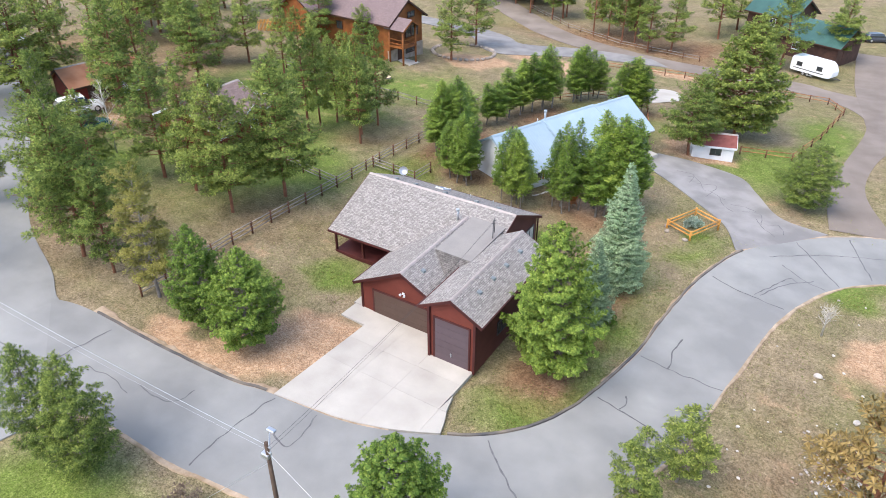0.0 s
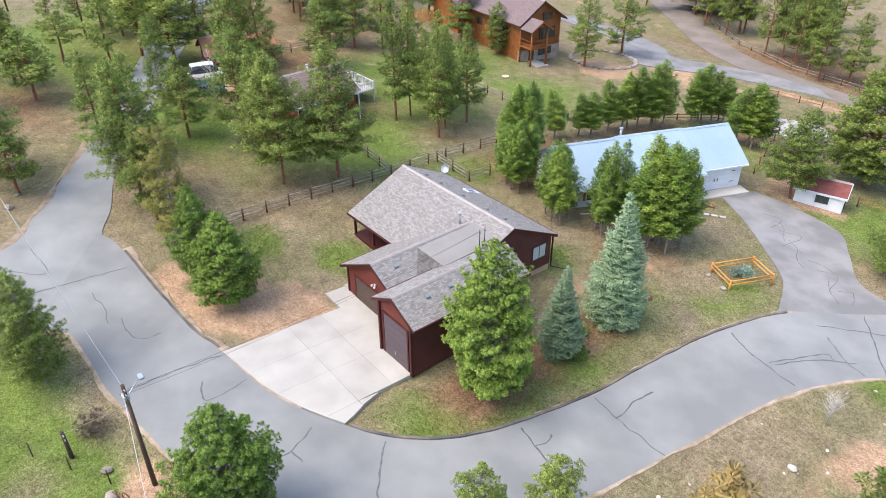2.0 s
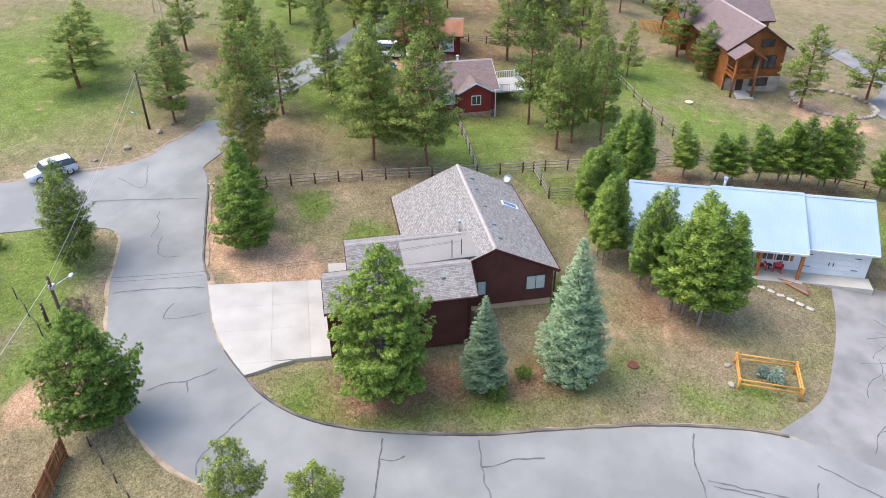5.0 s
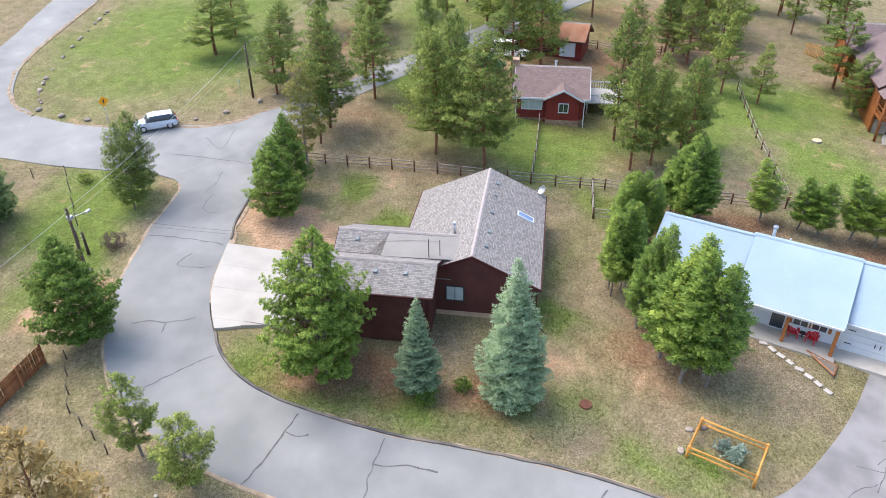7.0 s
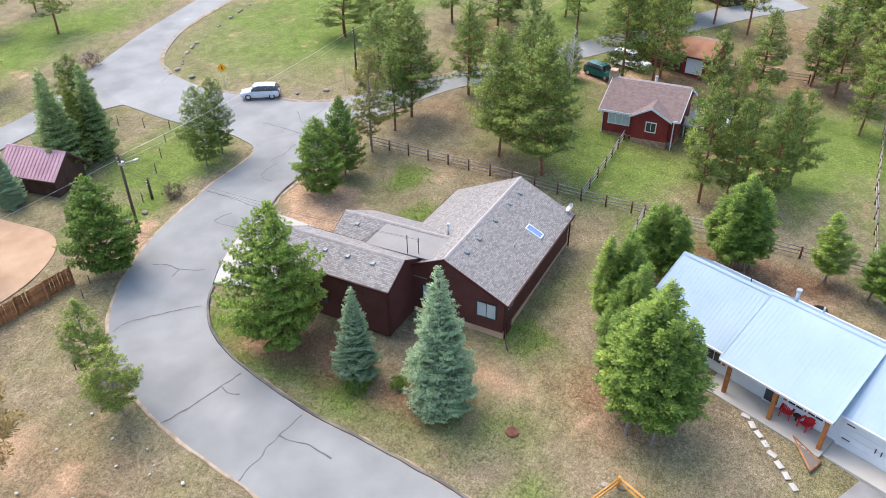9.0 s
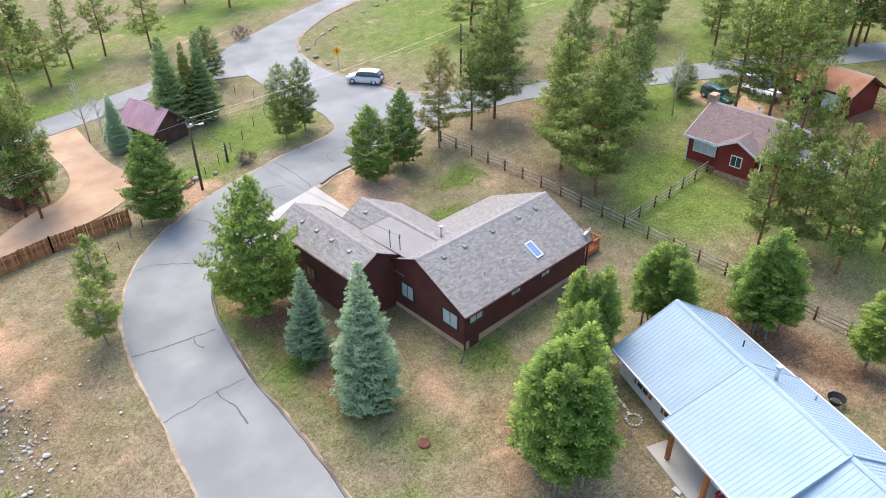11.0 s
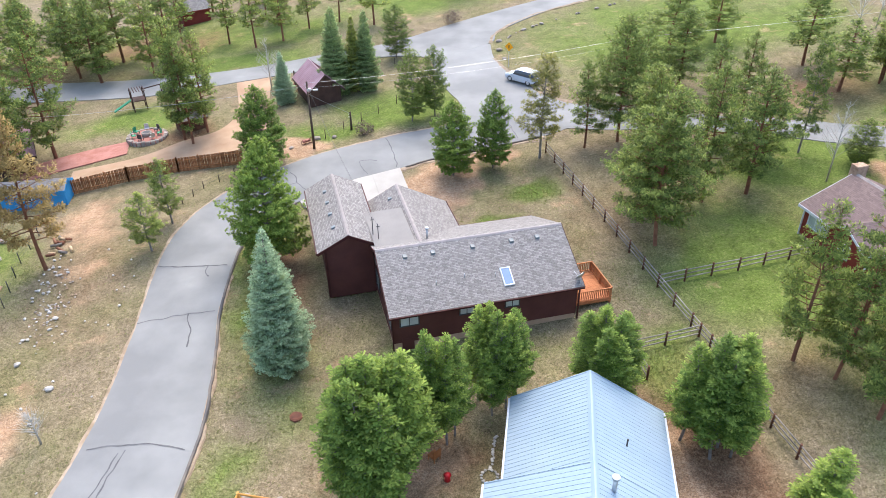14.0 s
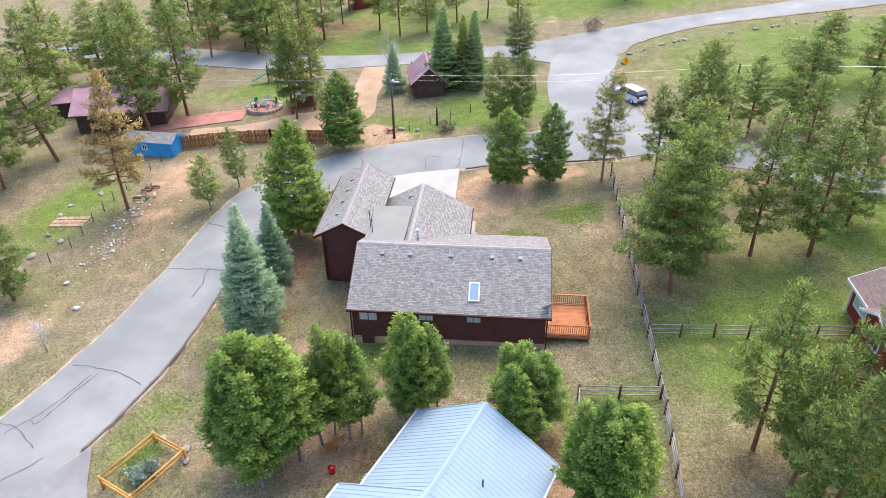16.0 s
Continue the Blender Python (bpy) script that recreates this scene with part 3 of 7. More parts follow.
def road():
    strip("road", INNER, OUTER, ASPHALT, 0.02, "grey asphalt lane curving round the house", "road", 260, 10)
    strip("road_crossing", [(-47.6, -8), (-46.5, -3), (-46.6, 1), (-47.6, 8), (-48.8, 13), (-47.5, 21)], [(-38, -16.5), (-38.2, -7.2), (-37.6, 0), (-37.6, 6), (-38, 10.2), (-37, 14.5)], ASPHALT, 0.012, "grey asphalt road junction", "road", 70)
    strip("road_east", [(-42, -18), (-32.8, -15.6), (-24.4, -15.4), (-18.7, -15), (-11.9, -15), (-3.4, -16.2), (4.7, -18.3), (25, -26), (50, -34)], [(-38.2, -6.9), (-32.6, -10), (-25.8, -10.6), (-17.5, -9.7), (-11.7, -9.7), (-2.7, -9.6), (4.9, -11), (25, -18), (50, -26)], ASPHALT, 0.026, "grey asphalt road past a cabin", "road")
    strip("road_south", [(-36.4, -16.2), (-45, -19.7), (-58.2, -23.6), (-71.3, -26), (-80, -27.9), (-125, -36)], [(-44, -7), (-48.3, -9), (-50.9, -13.1), (-61.4, -18.6), (-73.9, -20.8), (-86.9, -22), (-125, -28)], ASPHALT, 0.02, "grey asphalt road climbing past a meadow", "road")
    strip("road_west", [(-45, 5), (-48, 8), (-49.3, 13.2), (-54.8, 18.4), (-62.8, 23.6), (-72.7, 29.5), (-78.7, 33.5), (-125, 60)], [(-42, 22), (-47, 21.3), (-51.3, 23.4), (-59, 26.5), (-69.4, 32.8), (-74.7, 36.4), (-120, 64)], ASPHALT, 0.005, "grey asphalt road under tall pines", "road")
    strip("blue_house_driveway", [(-20.9, 75.4), (-16.1, 72.6), (-12.2, 69.7), (-8.5, 66.2), (-6.3, 61.5)], [(-19.3, 79.9), (-15, 80.3), (-9.7, 79.3), (-7.1, 75.9), (-4, 71.6), (0.6, 70.8)], OLD_ASPHALT, 0.03, "cracked grey asphalt driveway with patches", "driveway", 50)
    strip("gravel_lane", [(0.5, 72), (-0.4, 78.5), (-0.5, 87.4), (1.1, 104.5), (0.5, 112), (-2, 128), (-4, 150)], [(6.4, 73.5), (2.9, 83.5), (3.2, 94), (5.5, 104), (6.5, 115), (8, 130), (8, 150)], GRAVEL, 0.026, "brown gravel lane", "road")
    strip("gravel_road", [(2.5, 108), (-2.1, 116.2), (-10.7, 120), (-23.9, 119.5), (-38, 121), (-50, 124), (-60, 130), (-72, 139), (-100, 160)], [(5, 122), (-5, 124), (-10.7, 126), (-29.8, 125.6), (-41.2, 128.2), (-54.6, 133.5), (-66.8, 143), (-95, 166)], GRAVEL, 0.016, "brown gravel road along a rail fence", "road")
    strip("log_house_driveway", [(-30, 120.5), (-40, 117.5), (-46.4, 114.5), (-55.3, 108), (-61, 110), (-68, 117), (-86, 119)], [(-34, 124), (-42, 123.5), (-49, 121), (-56, 117.5), (-61, 121), (-70, 124), (-86, 125)], OLD_ASPHALT, 0.034, "grey asphalt driveway curving to a log house", "driveway", 60)
    strip("sand_drive", [(-11.2, -9.5), (-11.2, 1), (-9, 6), (-4.8, 7.5), (0, 10), (7, 11)], [(-16, -9.5), (-15.2, 1.2), (-15.5, 9), (-10.9, 12.6), (-2.4, 13.2), (7, 14.2)], SAND, 0.02, "tan gravel drive behind a plank fence", "driveway", 50)
    strip("dirt_pad", [(-25, 100), (-28.5, 96.5), (-31.5, 94)], [(-22, 104), (-26, 107), (-32, 103)], CONCRETE, 0.03, "pale concrete pad behind pine trees", "pad", 20, 5)


road()


# ---- trees ----
def tufts(rng, centres, ways, size, blades=9, spread=0.9, wide=0.33):
    """Loose tufts: fans of blades from one point, at random. Returns vertices and triangles."""
    n = len(centres)
    w = ways / np.linalg.norm(ways, axis=1, keepdims=True)
    d = w[:, None, :] + rng.normal(0, spread, (n, blades, 3)) * 0.75
    d /= np.linalg.norm(d, axis=2, keepdims=True)
    s = np.cross(d, rng.normal(0, 1, (n, blades, 3)))
    s /= np.linalg.norm(s, axis=2, keepdims=True)
    return fans(rng, centres, d, s * wide, size)


def rosettes(rng, centres, ways, size, blades=13, low=85, high=38, fill=0.6):
    """Needle rosettes: a ring of blades spread wide round the shoot and a steeper ring inside it."""
    n = len(centres)
    w = (ways / np.linalg.norm(ways, axis=1, keepdims=True))[:, None]
    e = np.cross(w, rng.normal(0, 1, (n, 1, 3)))
    e /= np.linalg.norm(e, axis=2, keepdims=True)
    f = np.cross(w, e)
    outer = (blades * 3 + 2) // 5
    k = np.arange(blades)
    ring = k < outer
    az = np.where(ring, k / outer, (k - outer) / max(1, blades - outer) + 0.07) * math.tau + rng.normal(0, 0.16, (n, blades))
    polar = np.radians(np.where(ring, low, high) + rng.normal(0, 11, (n, blades)))
    ca, sa, cp, sp = (q[..., None] for q in (np.cos(az), np.sin(az), np.cos(polar), np.sin(polar)))
    d = w * cp + (e * ca + f * sa) * sp
    wide = np.where(ring, math.pi / outer, math.pi / max(1, blades - outer))[None, :, None] * sp * fill
    return fans(rng, centres, d, (f * ca - e * sa) * wide, size)


def fans(rng, centres, d, s, size):
    n, blades = d.shape[:2]
    r = size[:, None, None] * rng.uniform(0.72, 1.12, (n, blades, 1))
    a = centres[:, None] + d * r + s * r
    b = centres[:, None] + d * r * 0.9 - s * r
    under = (np.cross(a - centres[:, None], b - centres[:, None])[..., 2] < 0)[..., None]
    a, b = np.where(under, b, a), np.where(under, a, b)
    verts = np.concatenate([centres[:, None], np.stack([a, b], 2).reshape(n, -1, 3)], 1).reshape(-1, 3)
    base = (np.arange(n) * (1 + 2 * blades))[:, None]
    k = np.arange(blades)[None]
    faces = np.stack([np.broadcast_to(base, (n, blades)), base + 1 + 2 * k, base + 2 + 2 * k], -1).reshape(-1, 3)
    return verts, faces


def soften(me, v, blades, centres, ways, up=0.25):
    """Shade every tuft as one rounded clump: its normals run outwards from its middle."""
    k = 1 + 2 * blades
    mid = np.repeat(centres, k, 0)
    w = np.repeat(ways / np.linalg.norm(ways, axis=1, keepdims=True), k, 0)
    d = v - mid
    d = d / np.maximum(np.linalg.norm(d, axis=1, keepdims=True), 1e-6)
    nrm = d * 0.8 + w * 0.6 + np.array([0, 0, up])
    nrm /= np.linalg.norm(nrm, axis=1, keepdims=True)
    me.normals_split_custom_set_from_vertices(nrm.tolist())


def limbs(bm, pts, r0, r1, n=5):
    for i in range(len(pts) - 1):
        f0, f1 = i / (len(pts) - 1), (i + 1) / (len(pts) - 1)
        rod(bm, pts[i], pts[i + 1], r0 + (r1 - r0) * f0, r0 + (r1 - r0) * f1, n, False)


class Spaced:
    """Points kept at least a given distance from one another."""
    def __init__(self, gap):
        self.gap, self.cells = gap, {}

    def take(self, p):
        g = self.gap
        i, j, k = (int(math.floor(c / g)) for c in p)
        for a in (-1, 0, 1):
            for b in (-1, 0, 1):
                for c in (-1, 0, 1):
                    q = self.cells.get((i + a, j + b, k + c))
                    if q is not None and (q[0] - p[0]) ** 2 + (q[1] - p[1]) ** 2 + (q[2] - p[2]) ** 2 < g * g:
                        return False
        self.cells[i, j, k] = p
        return True


# share of bare trunk, limbs, widest half, tries a limb, spacing, rosette radius, blades, their fill, trunk radius
SHAPES = {"hero": (0.09, 230, 3.2, 60, 0.195, 0.165, 15, 0.85, 0.09), "bushy": (0.1, 130, 2.9, 50, 0.25, 0.25, 15, 0.48, 0.09), "slim": (0.18, 115, 1.5, 30, 0.205, 0.27, 10, 0.42, 0.07),
          "pond": (0.2, 74, 2.5, 70, 0.275, 0.3, 12, 0.44, 0.12), "full": (0.19, 125, 2.9, 70, 0.24, 0.24, 13, 0.46, 0.1), "far": (0.25, 56, 2.4, 44, 0.35, 0.38, 10, 0.46, 0.12),
          "thin": (0.2, 84, 2.6, 60, 0.24, 0.26, 13, 0.46, 0.1), "sap": (0.18, 64, 2.3, 44, 0.28, 0.3, 14, 0.5, 0.1)}


def crown_radius(kind, f):
    """The crown's half width, from 0 to 1, at the share f of its height."""
    if kind == "hero":
        return (1 - f ** 1.6) ** 0.85 * (0.62 + 0.38 * min(1, f * 3.6)) + 0.03
    if kind in ("bushy", "sap"):
        return (1 - f ** 1.8) ** 0.8 * (0.55 + 0.45 * min(1, f * 3.2)) + 0.04
    if kind == "slim":
        return (1 - f) ** 0.72 * (0.62 + 0.38 * min(1, f * 4)) + 0.04
    if kind == "thin":
        return (1 - 0.72 * f) * (0.65 + 0.35 * min(1, f * 3))
    return 0.68 + 1.6 * f if f < 0.2 else 1 - 0.88 * ((f - 0.2) / 0.8) ** 1.3


def pine_kind(seed, kind):
    """A pine ten metres high: limbs that turn up at their ends, with spaced rosettes of needles on the outer part."""
    rng = np.random.default_rng(seed)
    H = 10.0
    low, count, half, tries, gap, size, blades, fill, rad = SHAPES[kind]
    bm = bmesh.new()
    bend = rng.normal(0, 0.13, 2)
    axis = lambda z: np.array([bend[0] * math.sin(z * 0.35), bend[1] * math.sin(z * 0.3 + 1) - bend[1] * 0.84, z])
    limbs(bm, [axis(z) for z in np.linspace(-0.3, H * 0.97, 10)], rad * 1.2, 0.02, 8)
    grid = Spaced(gap)
    centres, ways, sizes = [], [], []
    lobes = rng.uniform(0, math.tau, 4)
    open_kind = kind in ("pond", "far", "full", "thin")
    for i in range(count):
        f = ((i + rng.uniform(0, 1)) / count) ** (1.15 if kind in ("hero", "bushy", "sap") else 1.0)
        z = H * (low + (0.97 - low) * f)
        if open_kind and rng.random() < (0.04 if kind == "full" else 0.12):
            continue
        turn = i * 2.39996 + rng.normal(0, 0.4)
        lobe = 1 + 0.13 * math.sin(2 * turn + lobes[0] + f * 5) + 0.1 * math.sin(3 * turn + lobes[1] - f * 9)
        length = half * crown_radius(kind, f) * lobe * (rng.uniform(0.6, 1.14) if open_kind else rng.uniform(0.78, 1.08))
        out = np.array([math.cos(turn), math.sin(turn), 0])
        side = np.array([-out[1], out[0], 0])
        lift = {"hero": -0.1 + 0.5 * f, "bushy": -0.05 + 0.55 * f, "slim": 0.1 + 0.7 * f, "sap": 0.1 + 0.6 * f}.get(kind, -0.22 + 0.85 * f) + rng.normal(0, 0.08)
        curl = 0.25 if kind == "hero" else 0.45 if kind == "slim" else 0.22
        p0 = axis(z)
        curve = lambda s: p0 + out * length * s + np.array([0, 0, length * (lift * s + curl * s * s)])
        limbs(bm, [curve(s) for s in (0, 0.4, 0.75, 0.95)], 0.028 * (1.2 - f) + 0.008, 0.006, 4)
        if open_kind and length > 1.1:
            for s, q in ((0.45, 1), (0.6, -1)):
                a = curve(s)
                limbs(bm, [a, a + out * length * 0.25 + side * q * length * 0.24 + np.array([0, 0, 0.06])], 0.012, 0.005, 3)
        s0 = {"hero": 0.42, "bushy": 0.35, "slim": 0.2, "sap": 0.35, "full": 0.3, "thin": 0.4}.get(kind, 0.38)
        n = int(tries * (0.4 + 0.6 * length / half))
        for _ in range(n):
            s = s0 + (1 - s0) * rng.uniform(0, 1) ** 0.7
            fan = length * (0.34 if open_kind else 0.3) * math.sin(math.pi * min(1, 0.25 + 0.7 * s))
            off = rng.uniform(-1, 1) * fan
            c = curve(s) + side * off + np.array([0, 0, rng.normal(0.05, 0.07) + 0.1 * abs(off)])
            if not grid.take(c):
                continue
            centres.append(c)
            up = {"slim": 1.3, "hero": 0.75}.get(kind, 0.9)
            ways.append(out * 0.6 + side * off / max(length, 0.3) + rng.normal(0, 0.15, 3) + np.array([0, 0, up]))
            sizes.append(size * rng.uniform(0.8, 1.18))
    for z in np.linspace(0.93, 1.0, 4) * H:
        centres.append(axis(z))
        ways.append(np.array([0, 0, 1.0]))
        sizes.append(size)
    C, W = np.array(centres), np.array(ways)
    v, t = rosettes(rng, C, W, np.array(sizes), blades, *((60, 22) if kind == "slim" else (85, 38) if kind == "hero" else (76, 30)), fill)
    return finish(bm, v, t, C, W, blades), 1.88 * half


def spruce_kind(seed, kind):
    """A spruce or fir ten metres high: tiers of drooping fronds whose twigs lie flat and turn up at the tips."""
    rng = np.random.default_rng(seed)
    H = 10.0
    tiers, half = (27, 2.1) if kind == "spruce" else (19, 2.2)
    bm = bmesh.new()
    limbs(bm, [np.array([0, 0, z]) for z in np.linspace(-0.3, H * 0.98, 8)], 0.14, 0.015, 8)
    centres, ways, sizes = [], [], []
    for k in range(tiers):
        f = (k + 0.5) / tiers
        reach = half * ((1 - f) ** 0.82 * (0.62 + 0.38 * min(1, f * 5)) + 0.015)
        m = max(4, int(5 + 11 * reach / half))
        phase = rng.uniform(0, math.tau)
        for i in range(m):
            turn = phase + (i + rng.uniform(-0.25, 0.25)) * math.tau / m
            out = np.array([math.cos(turn), math.sin(turn), 0])
            side = np.array([-out[1], out[0], 0])
            length = reach * rng.uniform(0.66, 1.14)
            z0 = H * (0.035 + 0.95 * f) + rng.normal(0, 0.05)
            droop = -0.36 + 0.75 * f + rng.normal(0, 0.08)
            curve = lambda s: np.array([0, 0, z0]) + out * length * s + np.array([0, 0, length * (droop * s + 0.24 * s * s)])
            if i % 2 == 0:
                limbs(bm, [curve(s) for s in (0, 0.5, 0.9)], 0.02, 0.006, 3)
            steps = max(3, int(length / (0.115 if kind == "spruce" else 0.17)))
            for q in range(1, steps + 1):
                s = 0.2 + 0.8 * q / steps
                spread = 0.34 * length * (1.12 - s) + 0.05
                rows = (-1, -0.5, 0, 0.5, 1) if spread > 0.3 and kind == "spruce" else (-1, 0, 1) if spread > 0.12 else (0,)
                for r in rows:
                    c = curve(s) + side * r * spread * rng.uniform(0.6, 1.1) + np.array([0, 0, -0.3 * abs(r) * spread + rng.normal(0, 0.06)])
                    centres.append(c)
                    ways.append(out * (1.0 - 0.3 * abs(r)) + side * r * 0.8 + np.array([0, 0, 0.12 + 0.2 * s]))
                    sizes.append((0.17 if kind == "spruce" else 0.24) * rng.uniform(0.85, 1.2))
    for z in (9.5, 9.75, 9.95):
        centres.append(np.array([0, 0, z]))
        ways.append(np.array([0, 0, 1.0]))
        sizes.append(0.2)
    C, W = np.array(centres), np.array(ways)
    v, t = rosettes(rng, C, W, np.array(sizes), 8, 58, 20, 0.36)
    return finish(bm, v, t, C, W, 8, 0.3), 1.92 * half


def finish(bm, v, t, C, W, blades, up=0.25):
    crown = bpy.data.meshes.new("crown")
    crown.from_pydata(v.tolist(), [], t.tolist())
    soften(crown, v, blades, C, W, up)
    trunk = bpy.data.meshes.new("trunk")
    bm.to_mesh(trunk)
    bm.free()
    return trunk, crown


KINDS = {}
NAMES = {"spruce": ("spruce_tree", "blue spruces", "blue-green spruce with dense drooping branches"), "fir": ("fir_tree", "fir trees", "tall green fir with layered branches"),
         "bushy": ("pine_tree", "pine trees", "bushy young pine with bright green needles"), "hero": ("pine_tree", "pine trees", "full rounded pine with bright green needle clumps"),
         "full": ("pine_tree", "pine trees", "very large ponderosa pine with a full crown"), "thin": ("pine_tree", "pine trees", "sparse olive-toned pine with open branches"),
         "sap": ("pine_tree", "pine trees", "small pine sapling with clumped green needles"), "slim": ("pine_tree", "young pines in groves", "slim young pine growing close beside others")}
LEAVES = {"spruce": SPRUCE, "fir": FIR, "bushy": PINE, "hero": BRIGHT_PINE, "slim": BRIGHT_PINE, "thin": OLIVE_PINE}


def tree(kind, x, y, h, w, label="", leaf=None, bark=None, turn=None, lean=0.0):
    name, group, words = NAMES.get(kind, ("pine_tree", "pine trees", "tall ponderosa pine with reddish trunk and open crown"))
    rng = random.Random(int(x * 131 + y * 17))
    v = rng.randrange({"pond": 5, "full": 3, "bushy": 3, "spruce": 2, "hero": 3, "slim": 4, "far": 4}.get(kind, 2))
    leaf = leaf or LEAVES.get(kind, PINE)
    bark = bark or (BARK if kind in ("pond", "full", "far") else GREY_BARK)
    if (kind, v) not in KINDS:
        KINDS[kind, v] = (spruce_kind if kind in ("spruce", "fir") else pine_kind)(len(kind) * 977 + ord(kind[0]) * 31 + v, kind)
    (trunk0, crown0), width = KINDS[kind, v]
    key = (kind, v, leaf.name, bark.name)
    if key not in KINDS:
        meshes = trunk0.copy(), crown0.copy()
        meshes[0].materials.append(bark)
        meshes[1].materials.append(leaf)
        KINDS[key] = meshes
    top = new(name)
    sx = w / width
    top.matrix_basis = pose(x, y, gnd(x, y) - 0.05, lean, 0, rng.uniform(0, 360) if turn is None else turn) @ Matrix.Diagonal((sx, sx, h / 10, 1))
    tagged(top, label or words, "tree", group)
    for n, me in zip(("trunk", "crown"), KINDS[key]):
        ob = new(n, me)
        ob.parent = top
    return top


def grove(x, y, h, w, n):
    """Young pines that grew up together: slim stems side by side, the outer ones lower and leaning out."""
    q = random.Random(int(x * 71 + y * 13))
    for k in range(n):
        a, r = k * 2.4 + q.uniform(-0.4, 0.4), w * 0.3 * math.sqrt((k + 0.3) / n)
        tree("slim", x + r * math.cos(a), y + r * math.sin(a), h * (1.0 - 0.2 * r / (w * 0.3)) * q.uniform(0.88, 1.06), w * q.uniform(0.48, 0.62))


# beside the lane and round the red-brown house
tree("hero", -13.7, 36.6, 12.0, 7.3)
tree("spruce", -13.5, 43.2, 7.8, 3.6)
tree("spruce", -13.8, 49.6, 11.5, 5.4)
tree("hero", -37.1, 26.3, 8.6, 4.6)
tree("hero", -32.8, 26.4, 8.3, 5.5)
tree("hero", -14.0, 18.0, 9.3, 6.2)
tree("sap", -3.2, 31.5, 6.0, 3.7)
tree("sap", -4.8, 27.4, 6.8, 3.4)
tree("bushy", -31.4, 12.8, 8.8, 4.6, leaf=PINE)
tree("bushy", -34.3, 12.3, 8.4, 4.1, leaf=PINE)
tree("bushy", -33.8, -8.9, 7.5, 5.4)
# young groves round the blue-roofed house
grove(-18.9, 62.0, 11.3, 7.4, 9)
grove(-22.6, 59.7, 10.0, 5.2, 5)
grove(-27.5, 57.6, 9.0, 4.9, 6)
grove(-34.4, 59.0, 8.6, 5.2, 7)
grove(-38.9, 64.4, 9.3, 6.2, 8)
for x, y, h, w in ((-41.1, 71.7, 5.9, 2.8), (-40.2, 75.0, 5.2, 2.6), (-39.6, 76.7, 5.2, 2.8), (-39.3, 79.5, 6.4, 3.0), (-38.6, 81.5, 7.0, 3.0), (-38.9, 82.8, 6.4, 2.8), (-37.9, 83.6, 7.6, 3.0), (-37.2, 85.4, 7.8, 3.2), (-37.8, 86.6, 7.0, 2.8), (-36.6, 87.2, 8.2, 3.0),
                   (-35.2, 91.4, 7.0, 2.8), (-34.6, 92.8, 7.6, 3.0), (-34.0, 94.2, 6.8, 2.8), (-33.2, 95.6, 6.0, 2.8), (-35.4, 93.4, 7.0, 2.8), (-27.9, 90.4, 7.0, 3.0), (-27.2, 91.6, 7.4, 3.0), (-26.3, 91.1, 7.8, 3.2), (-25.6, 92.2, 6.6, 2.8)):
    tree("slim", x, y, h * 1.05, w * 1.3)
# pines behind the rail fence
tree("thin", -42.3, 26.3, 10.9, 6.0)
tree("full", -51.2, 26.2, 13.4, 8.0)
tree("full", -47.5, 39.0, 13.4, 7.8)
tree("full", -46.0, 44.5, 14.0, 8.6)
tree("pond", -47.4, 26.2, 9.4, 4.4)
tree("thin", -67.0, 34.9, 11.6, 4.8, leaf=PINE)
tree("pond", -62.3, 35.4, 9.0, 5.8)
tree("bushy", -70.8, 38.8, 4.8, 3.8)
tree("pond", -53.2, 39.8, 13.0, 5.4)
tree("pond", -57.8, 39.9, 12.0, 6.6)
tree("pond", -59.7, 29.5, 11.0, 5.8)
tree("pond", -65.3, 27.1, 10.0, 4.8)
tree("pond", -63.8, 16.4, 9.6, 7.4)
tree("pond", -58.4, 17.4, 8.4, 5.6)
tree("pond", -68.9, 5.0, 8.5, 8.4)
tree("pond", -75.6, 5.2, 8.4, 6.4)
# the meadow beside the red house
tree("pond", -55.1, 58.4, 14.2, 5.2)
tree("pond", -55.3, 60.8, 13.0, 3.9)
tree("pond", -48.5, 59.8, 12.6, 5.2)
tree("pond", -50.1, 62.1, 10.4, 4.6)
tree("pond", -54.7, 63.2, 10.6, 4.8)
tree("pond", -55.0, 65.9, 10.4, 3.6)
tree("pond", -50.4, 65.8, 12.0, 5.0)
tree("pond", -56.6, 67.3, 10.0, 4.8)
tree("pond", -72.6, 73.2, 10.6, 4.8)
tree("pond", -70.6, 77.5, 7.8, 4.4)
tree("pond", -76.7, 61.4, 10.9, 6.6)
tree("pond", -79.4, 89.5, 10.2, 7.4)
tree("bushy", -70.4, 89.3, 8.2, 4.8)
tree("pond", -82.3, 70.0, 10.4, 6.0)
tree("pond", -84.6, 67.0, 10.0, 5.6)
tree("pond", -80.1, 73.8, 12.0, 6.0)
for x, y, h, w in ((-70.6, 45.6, 14.4, 7.0), (-71.4, 49.3, 14.6, 6.4), (-76.6, 49.2, 13.6, 7.0), (-84.4, 42.8, 14.2, 7.6), (-86.5, 47.5, 13.8, 7.4), (-86.4, 23.6, 10.2, 6.4)):
    tree("pond", x, y, h, w)
